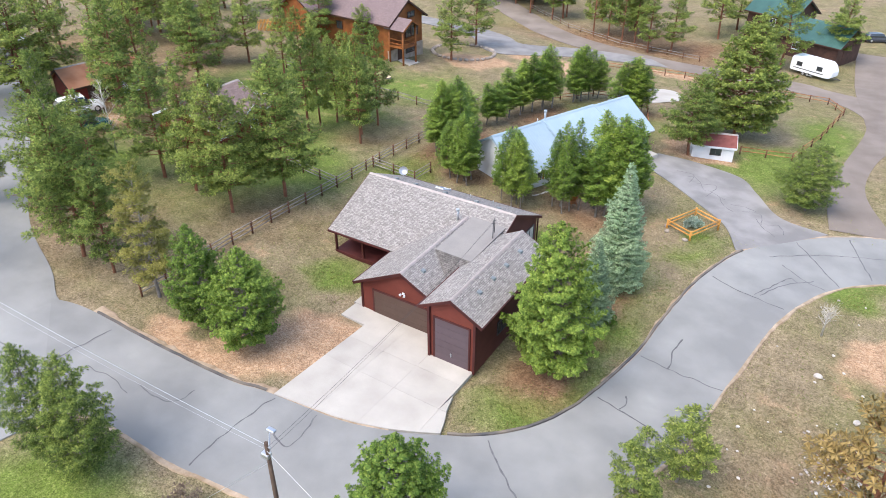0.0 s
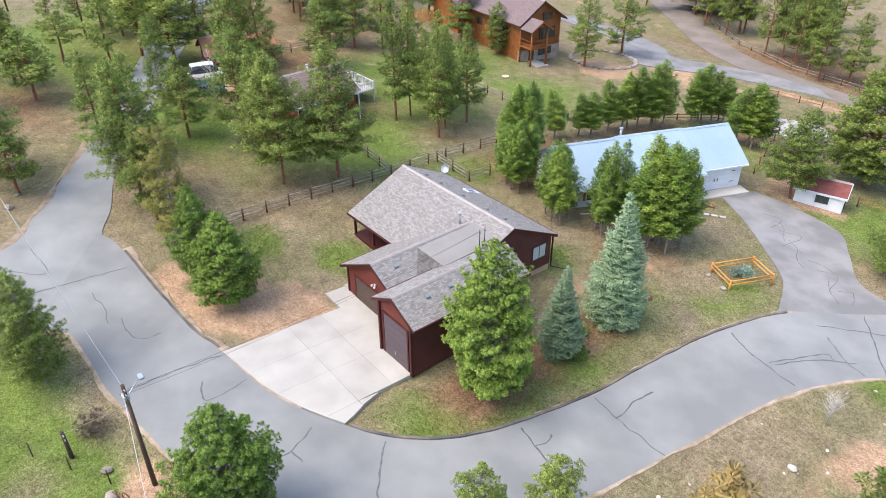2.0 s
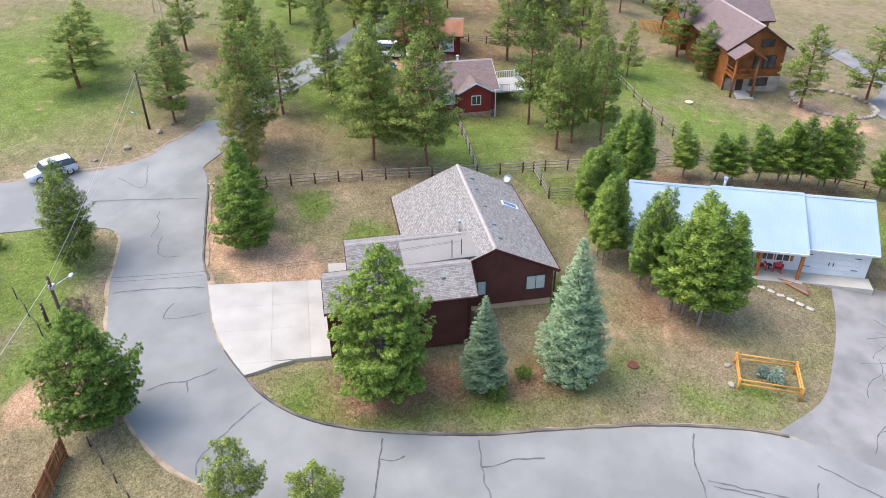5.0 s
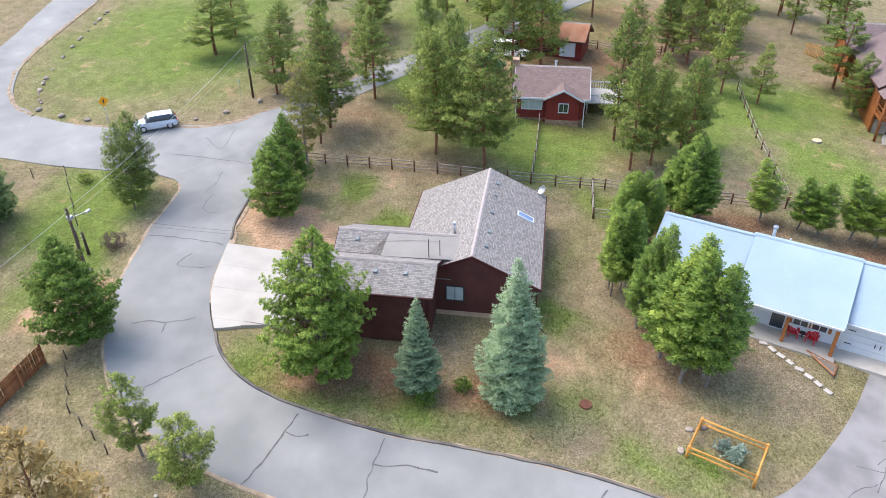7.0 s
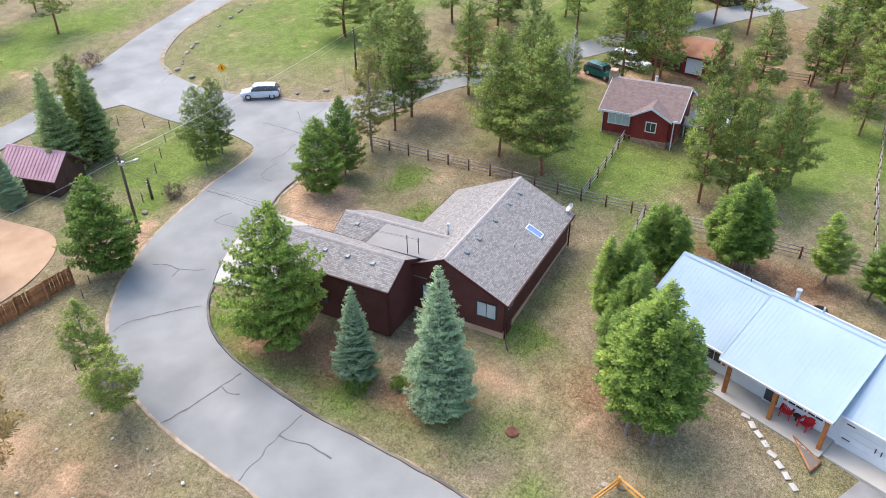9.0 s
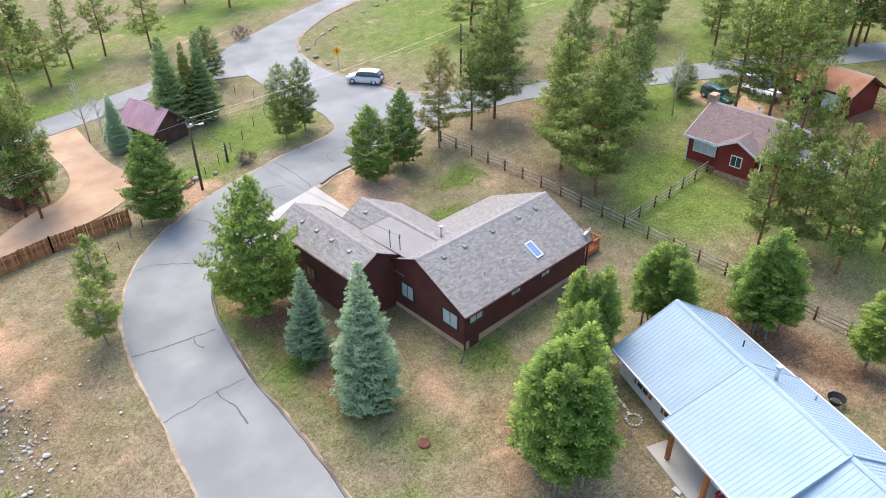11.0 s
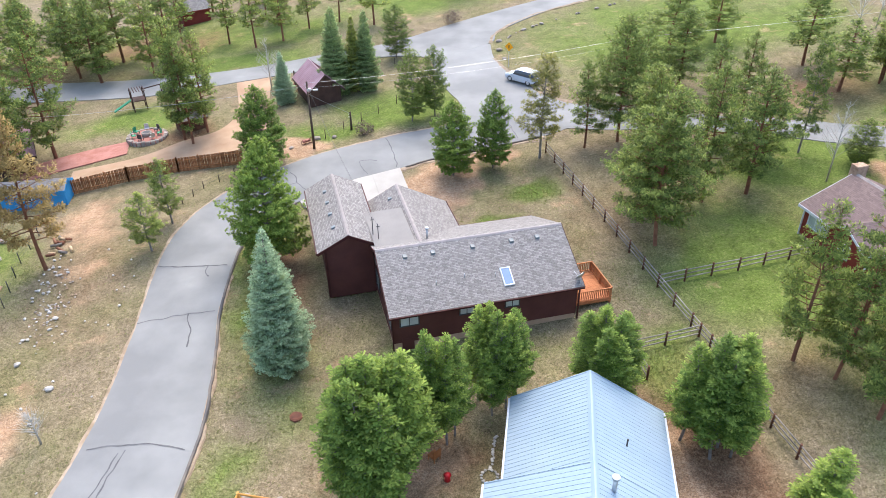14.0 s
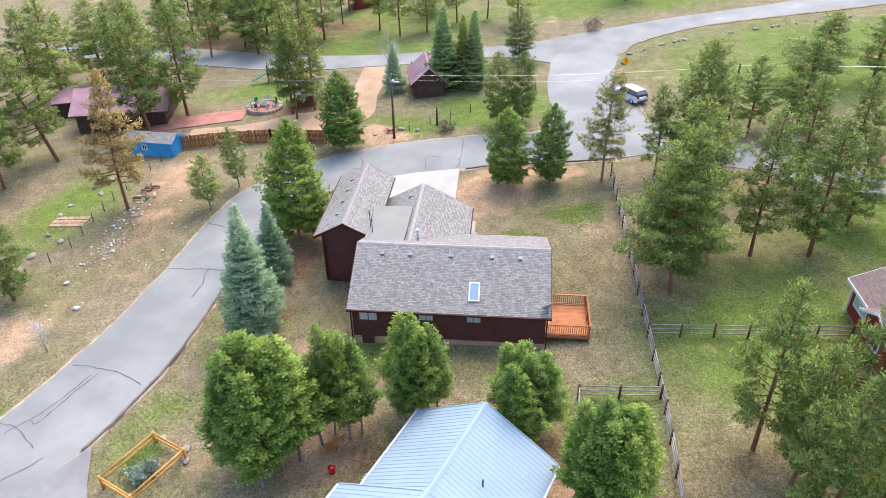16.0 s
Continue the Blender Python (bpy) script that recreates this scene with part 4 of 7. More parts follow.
# by the log house and along the gravel road
tree("pond", -59.4, 98.0, 11.2, 6.6)
tree("pond", -61.4, 109.8, 11.2, 7.4)
for x, y, h, w in ((-49.2, 134.9, 14.0, 6.0), (-46.4, 135.6, 14.4, 6.0), (-42.6, 132.6, 14.2, 6.0), (-40.2, 132.9, 13.6, 5.8), (-36.4, 129.0, 11.0, 5.8), (-32.9, 131.8, 11.0, 6.6), (-60.5, 140.3, 14.0, 6.4), (-66.3, 141.8, 14.5, 6.6), (-67.4, 145.2, 14.0, 6.4), (-58.6, 143.4, 13.4, 6.0), (-80.5, 141.5, 13.0, 7.0), (-72.5, 147.2, 13.5, 6.6), (-14.2, 132.6, 15.0, 7.6), (-6.4, 142.2, 12.2, 8.0)):
    tree("pond", x, y, h, w)
tree("hero", -13.3, 92.8, 15.6, 11.6, "huge round-crowned pine behind a garden shed", PINE, BARK)
tree("full", -16.4, 82.1, 10.0, 7.4, "round-topped pine leaning over a garden shed")
tree("bushy", -2.2, 75.3, 7.4, 6.6, "broad young pine beside a gravel lane")
# beyond the lane, by the cabin and the dark house
tree("pond", -5.0, 7.3, 14.2, 5.6)
tree("pond", -7.6, 6.0, 12.3, 5.2)
tree("pond", -6.0, 8.8, 12.6, 5.0)
tree("spruce", -17.3, 0.8, 6.7, 3.3)
tree("fir", -24.0, 0.8, 11.0, 5.6)
tree("fir", -26.5, 0.6, 9.6, 3.2, "slim yellow-green fir beside a cabin", YELLOW_FIR)
tree("fir", -28.0, 1.2, 10.2, 4.2)
tree("pond", 6.0, 30.9, 14.5, 6.2, "half-dead pine with rusty brown needles", BROWN_PINE, BARK)
tree("pond", 20.6, 19.2, 16.0, 8.0, "leaning ponderosa pine with a bare reddish trunk", turn=90, lean=17)
tree("pond", 12.2, 11.8, 15.0, 8.0, "ponderosa pine leaning over a dark house", turn=90, lean=8)
tree("pond", 16.4, 3.2, 14.6, 8.4)
tree("pond", 9.6, 6.4, 14.4, 7.6)
tree("pond", 29, -8.6, 12.5, 9.5)
tree("pond", 9.1, 46.0, 9.1, 5.8)


# ---- the red-brown house ----
def main_house():
    h = thing("house", -28.9, 45, 0, 0, "dark red-brown house with grey shingle roof and tall garage", "house")
    T = Matrix.Translation((28.9, -45, 0))

    def put(name, bm, material, label="", parent=None):
        bmesh.ops.transform(bm, matrix=T, verts=bm.verts[:])
        return part(name, bm, material, parent or h, label)

    def roof(name, *p, material=SHINGLE, thick=0.12):
        return slab(name, *[T @ Vector(q) for q in p], thick, material, h)

    def wall(a, b, z0, z1, out, top=None, material=SIDING):
        put("wall", courses(bmesh.new(), a, b, z0, z1, out, 0.2, 0.022, top), material)

    X0, X1, YN, YS, RY, RZ = -36.0, -21.8, 50.7, 42.0, 45.9, 5.45
    KN, KS = (RZ - 2.92) / (51.1 - RY), (RZ - 2.65) / (RY - 39.6)
    gable = lambda y: RZ - 0.14 - (KN * (y - RY) if y > RY else KS * (RY - y))
    # foundation and solid cores
    put("foundation", boxed(X0 + 0.05, X1 - 0.05, YS, YN - 0.05, -0.9, 0.3), FOUNDATION, "tan concrete foundation")
    core = extruded([(YS, 0.2), (YN, 0.2), (YN, gable(YN)), (RY, gable(RY)), (YS, gable(YS))], -X1, -X0)
    bmesh.ops.transform(core, matrix=Matrix.Rotation(radians(90), 4, "Z"), verts=core.verts[:])
    put("wall_core", core, SIDING)
    wall((X1, YS), (X1, YN), 0.05, RZ, (1, 0), lambda s: gable(YS + s))
    wall((X0, YN), (X0, YS), 0.3, RZ, (-1, 0), lambda s: gable(YN - s))
    wall((X1, YN), (X0, YN), 0.3, gable(YN), (0, 1))
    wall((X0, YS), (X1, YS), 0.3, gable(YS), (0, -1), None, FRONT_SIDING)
    # main roof
    XA, XB = -36.35, -21.5
    roof("roof", (XB, 51.1, 2.92), (XA, 51.1, 2.92), (XA, RY, RZ), (XB, RY, RZ))
    roof("roof", (XA, 39.6, 2.65), (-26.0, 39.6, 2.65), (-26.0, RY, RZ), (XA, RY, RZ))
    roof("roof", (-26.0, 42.3, 2.65 + KS * 2.7), (XB, 42.3, 2.65 + KS * 2.7), (XB, RY, RZ), (-26.0, RY, RZ))
    cap = bmesh.new()
    hexa(cap, [(XA, RY - 0.16, RZ - 0.06), (XB, RY - 0.16, RZ - 0.06), (XB, RY + 0.16, RZ - 0.06), (XA, RY + 0.16, RZ - 0.06), (XA, RY - 0.05, RZ + 0.035), (XB, RY - 0.05, RZ + 0.035), (XB, RY + 0.05, RZ + 0.035), (XA, RY + 0.05, RZ + 0.035)])
    put("ridge_cap", cap, RIDGE)
    for x in (XA, XB):
        s = -0.05 if x == XA else 0.05
        for y, z in ((51.1, 2.92), (39.6 if x == XA else 42.3, 2.65 if x == XA else 2.65 + KS * 2.7)):
            bm = bmesh.new()
            hexa(bm, [(x + d, yy, zz + o) for o in (-0.27, -0.012) for d, yy, zz in ((0, y, z), (s, y, z), (s, RY, RZ), (0, RY, RZ))])
            bmesh.ops.recalc_face_normals(bm, faces=bm.faces[:])
            put("bargeboard", bm, TRIM_RED)
    put("gutter", boxed(XA, XB, 51.1, 51.2, 2.76, 2.9), TRIM_RED)
    put("gutter", boxed(XA, -29.8, 39.5, 39.6, 2.48, 2.62), TRIM_RED)
    for x, y in ((-21.72, 50.85), (-36.1, 50.85)):
        put("downpipe", boxed(x - 0.05, x + 0.05, y - 0.05, y + 0.05, -0.3, 2.8), TRIM_RED)
    bm = bmesh.new()
    rod(bm, (-21.72, 50.9, -0.35), (-20.6, 51.6, -0.4), 0.05)
    put("downpipe", bm, DARK_METAL)
    # porch
    put("porch_floor", boxed(-36.0, -29.9, 39.9, 42.0, 0.2, 0.55), TRIM_RED, "dark red porch deck")
    for x in (-35.9, -33.0, -30.1):
        put("porch_post", boxed(x - 0.09, x + 0.09, 39.95, 40.13, 0.5, 2.65, 0.01), TRIM_RED)
    put("front_door", boxed(-31.2, -30.3, 41.9, 41.97, 0.55, 2.6), DARK_WOOD)
    window(h, T @ Vector((-33.6, 42.0, 1.7)), (1, 0), 1.6, 1.2, TRIM_RED)
    # garage wing
    GX0, GX1, GY, GR, GZ, K = -29.25, -21.73, 35.1, -25.3, 4.84, 0.52
    gtop = lambda x: GZ - 0.14 - K * abs(x - GR)
    g = extruded([(GX0, -0.3), (GX1, -0.3), (GX1, gtop(GX1)), (GR, gtop(GR)), (GX0, gtop(GX0))], GY, 43.0)
    put("wall_core", g, SIDING)
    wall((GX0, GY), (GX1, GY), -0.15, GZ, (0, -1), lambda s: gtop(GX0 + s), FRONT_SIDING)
    wall((GX0, 42.0), (GX0, GY), -0.15, gtop(GX0), (-1, 0))
    gy1 = RY - (RZ - GZ) / KS
    lowx = -29.8
    roof("roof", (lowx, 44.3, GZ - K * (GR - lowx)), (lowx, 34.7, GZ - K * (GR - lowx)), (GR, 34.7, GZ), (GR, gy1 + 0.4, GZ))
    roof("roof", (-21.75, 34.7, GZ - K * (GR * -1 - 21.75)), (-21.75, 44.3, GZ - K * (-GR - 21.75)), (GR, gy1 + 0.4, GZ), (GR, 34.7, GZ))
    cap = bmesh.new()
    hexa(cap, [(GR - 0.16, 34.7, GZ - 0.06), (GR + 0.16, 34.7, GZ - 0.06), (GR + 0.16, gy1 + 0.3, GZ - 0.06), (GR - 0.16, gy1 + 0.3, GZ - 0.06), (GR - 0.05, 34.7, GZ + 0.035), (GR + 0.05, 34.7, GZ + 0.035), (GR + 0.05, gy1 + 0.3, GZ + 0.035), (GR - 0.05, gy1 + 0.3, GZ + 0.035)])
    put("ridge_cap", cap, RIDGE)
    for x in (lowx, -21.75):
        z = GZ - K * abs(GR - x)
        bm = bmesh.new()
        hexa(bm, [(xx, 34.7 + d, zz + o) for o in (-0.25, -0.012) for xx, d, zz in ((x, 0, z), (x, -0.05, z), (GR, -0.05, GZ), (GR, 0, GZ))])
        bmesh.ops.recalc_face_normals(bm, faces=bm.faces[:])
        put("bargeboard", bm, TRIM_RED)
    put("gutter", boxed(lowx - 0.1, lowx, 34.7, 42.5, GZ - K * 4.5 - 0.16, GZ - K * 4.5 - 0.02), TRIM_RED)
    # cricket between the garage ridge and the tall bay
    roof("roof_membrane", (-24.9, 38.9, 4.8), (-21.73, 38.9, 4.72), (-21.73, 44.9, 4.86), (-24.9, 44.9, 4.9), material=MEMBRANE, thick=0.08)
    bm = bmesh.new()
    face(bm, (-24.9, 38.9, 4.79), (-21.74, 36.3, GZ - K * 3.56 + 0.02), (-21.74, 38.9, 4.71))
    lay = bm.loops.layers.uv.new("roof")
    for f in bm.faces:
        for l in f.loops:
            l[lay].uv = (l.vert.co.x, l.vert.co.y * 1.1)
    bmesh.ops.solidify(bm, geom=bm.faces[:], thickness=0.06)
    put("roof", bm, SHINGLE)
    # tall bay
    RX0, RX1, RY0, RY1, RR, RT, RK = -21.73, -18.03, 33.1, 43.1, -19.85, 5.68, 0.52
    rtop = lambda x: RT - 0.14 - RK * abs(x - RR)
    r = extruded([(RX0, -0.3), (RX1, -0.3), (RX1, rtop(RX1)), (RR, rtop(RR)), (RX0, rtop(RX0))], RY0, RY1)
    put("wall_core", r, SIDING)
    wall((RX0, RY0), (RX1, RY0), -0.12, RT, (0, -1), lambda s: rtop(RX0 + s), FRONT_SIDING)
    wall((RX1, RY0), (RX1, RY1), -0.12, rtop(RX1), (1, 0))
    wall((RX1, RY1), (RX0, RY1), -0.12, RT, (0, 1), lambda s: rtop(RX1 - s))
    wall((RX0, RY1), (RX0, RY0), 0.0, rtop(RX0), (-1, 0))
    for s, xe in ((-1, -22.35), (1, -17.35)):
        z = RT - RK * abs(xe - RR)
        if s > 0:
            roof("roof", (xe, 32.8, z), (xe, 43.6, z), (RR, 43.6, RT), (RR, 32.8, RT))
        else:
            roof("roof", (xe, 43.6, z), (xe, 32.8, z), (RR, 32.8, RT), (RR, 43.6, RT))
        put("gutter", boxed(min(xe, xe + s * 0.1), max(xe, xe + s * 0.1), 32.8, 43.6, z - 0.16, z - 0.02), TRIM_RED)
        for y, d in ((32.8, -0.05), (43.6, 0.05)):
            bm = bmesh.new()
            hexa(bm, [(xx, y + o2, zz + o) for o in (-0.25, -0.012) for xx, o2, zz in ((xe, 0, z), (xe, d, z), (RR, d, RT), (RR, 0, RT))])
            bmesh.ops.recalc_face_normals(bm, faces=bm.faces[:])
            put("bargeboard", bm, TRIM_RED)
    cap = bmesh.new()
    hexa(cap, [(RR - 0.16, 32.8, RT - 0.06), (RR + 0.16, 32.8, RT - 0.06), (RR + 0.16, 43.6, RT - 0.06), (RR - 0.16, 43.6, RT - 0.06), (RR - 0.05, 32.8, RT + 0.035), (RR + 0.05, 32.8, RT + 0.035), (RR + 0.05, 43.6, RT + 0.035), (RR - 0.05, 43.6, RT + 0.035)])
    put("ridge_cap", cap, RIDGE)
    for x, y in ((-18.0, 43.15), (-18.0, 33.0), (-21.7, 33.0)):
        put("corner_trim", boxed(x - 0.09, x + 0.09, y - 0.09, y + 0.09, -0.15, rtop(x)), TRIM_RED)
    put("corner_trim", boxed(-29.33, -29.17, 35.0, 35.16, -0.15, 2.55), TRIM_RED)

    # sectional doors: each panel a piece
    def sectional(x0, x1, y, z0, z1, n, m, name, label):
        fr = bmesh.new()
        box(fr, x0 - 0.14, x0, y - 0.06, y + 0.02, z0, z1 + 0.14)
        box(fr, x1, x1 + 0.14, y - 0.06, y + 0.02, z0, z1 + 0.14)
        box(fr, x0, x1, y - 0.06, y + 0.02, z1, z1 + 0.14)
        d = put(name, fr, TRIM_RED, label)
        for k in range(n):
            a, b = z0 + (z1 - z0) * k / n, z0 + (z1 - z0) * (k + 1) / n
            put("door_panel", boxed(x0, x1, y - 0.035, y + 0.01, a + 0.008, b - 0.008, 0.006), m, "", d)
        return d
    sectional(-28.1, -23.2, GY - 0.03, -0.12, 2.05, 4, GARAGE_BROWN, "garage_door", "brown double garage door")
    rv = sectional(-21.25, -18.5, RY0 - 0.03, -0.1, 3.55, 6, RV_DOOR, "garage_door", "tall plum-brown garage door")
    put("handle", boxed(-19.95, -19.85, 32.98, 33.04, 0.55, 0.85), STEEL, "steel handle", rv)
    lamp = bmesh.new()
    rod(lamp, (-25.45, 34.95, 2.75), (-25.5, 34.8, 2.68), 0.07, 0.1)
    rod(lamp, (-25.15, 34.95, 2.75), (-25.1, 34.8, 2.68), 0.07, 0.1)
    box(lamp, -25.4, -25.2, 34.98, 35.08, 2.7, 2.85)
    put("flood_light", lamp, WHITE, "twin white flood lights")
    # windows
    W = lambda c, right, w, hh, pm=None, bars=1: window(h, T @ Vector(c), right, w, hh, DARK_METAL, pm, bars)
    W((X1 + 0.02, 49.3, 1.75), (0, 1), 1.5, 1.25, CURTAIN_GLASS)
    W((X1 + 0.02, 44.6, 1.75), (0, 1), 1.3, 1.25, CURTAIN_GLASS)
    W((-23.0, YN + 0.02, 2.1), (-1, 0), 1.3, 0.7, CURTAIN_GLASS)
    W((-27.3, YN + 0.02, 2.2), (-1, 0), 1.0, 0.5, CURTAIN_GLASS)
    W((-30.8, YN + 0.02, 2.2), (-1, 0), 1.0, 0.5, CURTAIN_GLASS)
    W((RX1 + 0.02, 37.0, 1.6), (0, 1), 1.2, 1.0)
    put("cellar_door", boxed(-23.3, -22.4, YN - 0.02, YN + 0.05, -0.5, 0.55), SIDING, "small red-brown cellar door")
    # roof vents
    zr = lambda y: RZ - KN * (y - RY)
    spots = [(x, 46.75, 0) for x in (-23.6, -25.75, -28.85, -31.95, -34.05)]
    for x, y, _ in spots:
        bm = bmesh.new()
        z = zr(y) + 0.0
        hexa(bm, [(x - 0.17, y - 0.16, z + 0.05), (x + 0.17, y - 0.16, z + 0.05), (x + 0.17, y + 0.18, z - 0.12), (x - 0.17, y + 0.18, z - 0.12), (x - 0.15, y - 0.12, z + 0.16), (x + 0.15, y - 0.12, z + 0.16), (x + 0.15, y + 0.17, z + 0.08), (x - 0.15, y + 0.17, z + 0.08)])
        put("roof_vent", bm, VENT_GREY)
    for x, y, top in [(RR + 0.9, yy, RT - RK * 0.9) for yy in (35.2, 37.2, 39.2, 41.4)] + [(GR + 0.9, yy, GZ - K * 0.9) for yy in (36.4, 43.0)]:
        bm = bmesh.new()
        hexa(bm, [(x - 0.16, y - 0.17, top + 0.05), (x + 0.18, y - 0.17, top - 0.12), (x + 0.18, y + 0.17, top - 0.12), (x - 0.16, y + 0.17, top + 0.05), (x - 0.12, y - 0.15, top + 0.15), (x + 0.17, y - 0.15, top + 0.08), (x + 0.17, y + 0.15, top + 0.08), (x - 0.12, y + 0.15, top + 0.15)])
        put("roof_vent", bm, VENT_GREY)
    bm = rod(bmesh.new(), (-25.95, 44.0, 4.4), (-25.95, 44.0, 5.45), 0.09)
    rod(bm, (-25.95, 44.0, 5.42), (-25.95, 44.0, 5.62), 0.14)
    put("flue", bm, STEEL, "galvanised flue pipe")
    for x, y in ((-25.4, 49.2), (-27.6, 49.0), (-29.9, 49.3)):
        put("vent_pipe", rod(bmesh.new(), (x, y, zr(y) - 0.05), (x, y, zr(y) + 0.32), 0.04), STEEL)
    for x, y, t in ((-21.9, 42.6, 6.4), (-22.2, 43.4, 6.2)):
        bm = rod(bmesh.new(), (x, y, 4.4), (x, y, t), 0.035)
        rod(bm, (x - 0.14, y, t - 0.25), (x + 0.14, y, t - 0.25), 0.03)
        put("mast", bm, DARK_METAL, "service mast with insulators")
    # skylight
    n = Vector((0, KN, 1)).normalized()
    fr, gl = bmesh.new(), bmesh.new()
    def plate(bm, x0, x1, y0, y1, d0, d1):
        hexa(bm, [Vector((x, y, zr(y))) + n * d for d in (d0, d1) for x, y in ((x0, y0), (x1, y0), (x1, y1), (x0, y1))])
    for a in ((-31.15, -31.06, 48.75, 50.15), (-30.44, -30.35, 48.75, 50.15), (-31.06, -30.44, 48.75, 48.84), (-31.06, -30.44, 50.06, 50.15)):
        plate(fr, *a, -0.02, 0.12)
    sk = put("skylight", fr, WHITE, "white framed skylight")
    plate(gl, -31.06, -30.44, 48.84, 50.06, 0.0, 0.08)
    put("pane", gl, SKYLIGHT, "", sk)
    return h


main_house()



# ---- deck, driveway slabs and things by the red-brown house ----
def deck():
    d = thing("deck", -37.7, 48, 0.0, 0, "new orange cedar deck with slatted railing", "deck")
    x0, x1, y0, y1, z = -1.65, 1.62, -1.9, 1.9, 0.45
    n = 24
    for k in range(n):
        a = y0 + (y1 - y0) * k / n
        part("deck_board", boxed(x0, x1, a + 0.006, a + (y1 - y0) / n - 0.006, z, z + 0.04), DECK_WOOD, d)
    for x, y in ((x0, y0), (x0, y1 - 0.12), (x1 - 0.15, y0), (x1 - 0.15, y1 - 0.12), (x0, -0.06)):
        part("post", boxed(x, x + 0.12, y, y + 0.12, -0.6, z + 1.02), DECK_WOOD, d)
    part("joist", boxed(x0, x1, y0 - 0.04, y0, z - 0.25, z), DECK_WOOD, d)
    part("joist", boxed(x0, x1, y1, y1 + 0.04, z - 0.25, z), DECK_WOOD, d)
    part("joist", boxed(x0 - 0.04, x0, y0, y1, z - 0.25, z), DECK_WOOD, d)
    for a, b in (((x0, y0), (x1, y0)), ((x0, y1), (x1, y1)), ((x0, y0), (x0, y1))):
        along_x = a[1] == b[1]
        for zz in (0.12, 0.92):
            part("rail", boxed(a[0] - (0 if along_x else 0.05), b[0] + (0 if along_x else 0.05), a[1] - (0.05 if along_x else 0), b[1] + (0.05 if along_x else 0), z + zz, z + zz + 0.06), DECK_WOOD, d)
        run = (b[0] - a[0]) if along_x else (b[1] - a[1])
        for k in range(1, int(run / 0.16)):
            s = k * 0.16
            x, y = (a[0] + s, a[1]) if along_x else (a[0], a[1] + s)
            part("baluster", boxed(x - 0.025, x + 0.025, y - 0.025, y + 0.025, z + 0.18, z + 0.92), DECK_WOOD, d)


def front_slabs():
    d = tagged(new("driveway"), "pale concrete driveway slabs with joints", "driveway", "", "structure")
    edge = lambda x: float(np.interp(x, [-27.9, -25.7, -22.5, -19.5, -16.9], [23.4, 23.75, 24.25, 25.35, 26.75]))
    right = lambda y: float(np.interp(y, [26.5, 28.5, 30.2, 33.1], [-16.7, -17.5, -18.0, -18.05]))
    left = -27.75
    xs, rows = [left, -24.7, -21.75, -18.1], [24, 28.6, 31.4, 35.0]

    def piece(a):
        verts = [(x, y, level(x, y) + 0.05) for x, y in a] + [(x, y, level(x, y) - 0.3) for x, y in a]
        n = len(a)
        faces = [tuple(range(n)), tuple(range(2 * n - 1, n - 1, -1))] + [(k, n + k, n + (k + 1) % n, (k + 1) % n) for k in range(n)]
        ob = raw("slab", verts, faces, CONCRETE, d)
        bm = bmesh.new()
        bm.from_mesh(ob.data)
        bmesh.ops.recalc_face_normals(bm, faces=bm.faces[:])
        bm.to_mesh(ob.data)
        bm.free()

    def level(x, y):
        return gnd(x, y) + 0.03
    g = 0.006
    for i in range(3):
        a, b = xs[i] + g, xs[i + 1] - g
        piece([(a, edge(a) + 0.02), ((a + b) / 2, edge((a + b) / 2) + 0.02), (b, edge(b) + 0.02), (b, rows[1] - g), (a, rows[1] - g)])
        piece([(a, rows[1] + g), (b, rows[1] + g), (b, rows[2] - g), (a, rows[2] - g)])
        top = 35.07 if i < 2 else 33.07
        piece([(a, rows[2] + g), (b, rows[2] + g), (b, top), (a, top)])
    piece([(-18.1 + g, edge(-18.1) + 0.02), (-16.9, 26.8), (right(27.6), 27.6), (right(28.6), 28.6 - g), (-18.1 + g, 28.6 - g)])
    piece([(-18.1 + g, 28.6 + g), (right(28.6) - 0.05, 28.6 + g), (-18.0, 30.2)])
    piece([(-30.0, 33.2), (left - g, 33.2), (left - g, 35.07), (-30.0, 35.07)])
    piece([(-30.2, 35.1), (-29.35, 35.1), (-29.35, 39.6), (-30.2, 39.6)])


deck()
front_slabs()


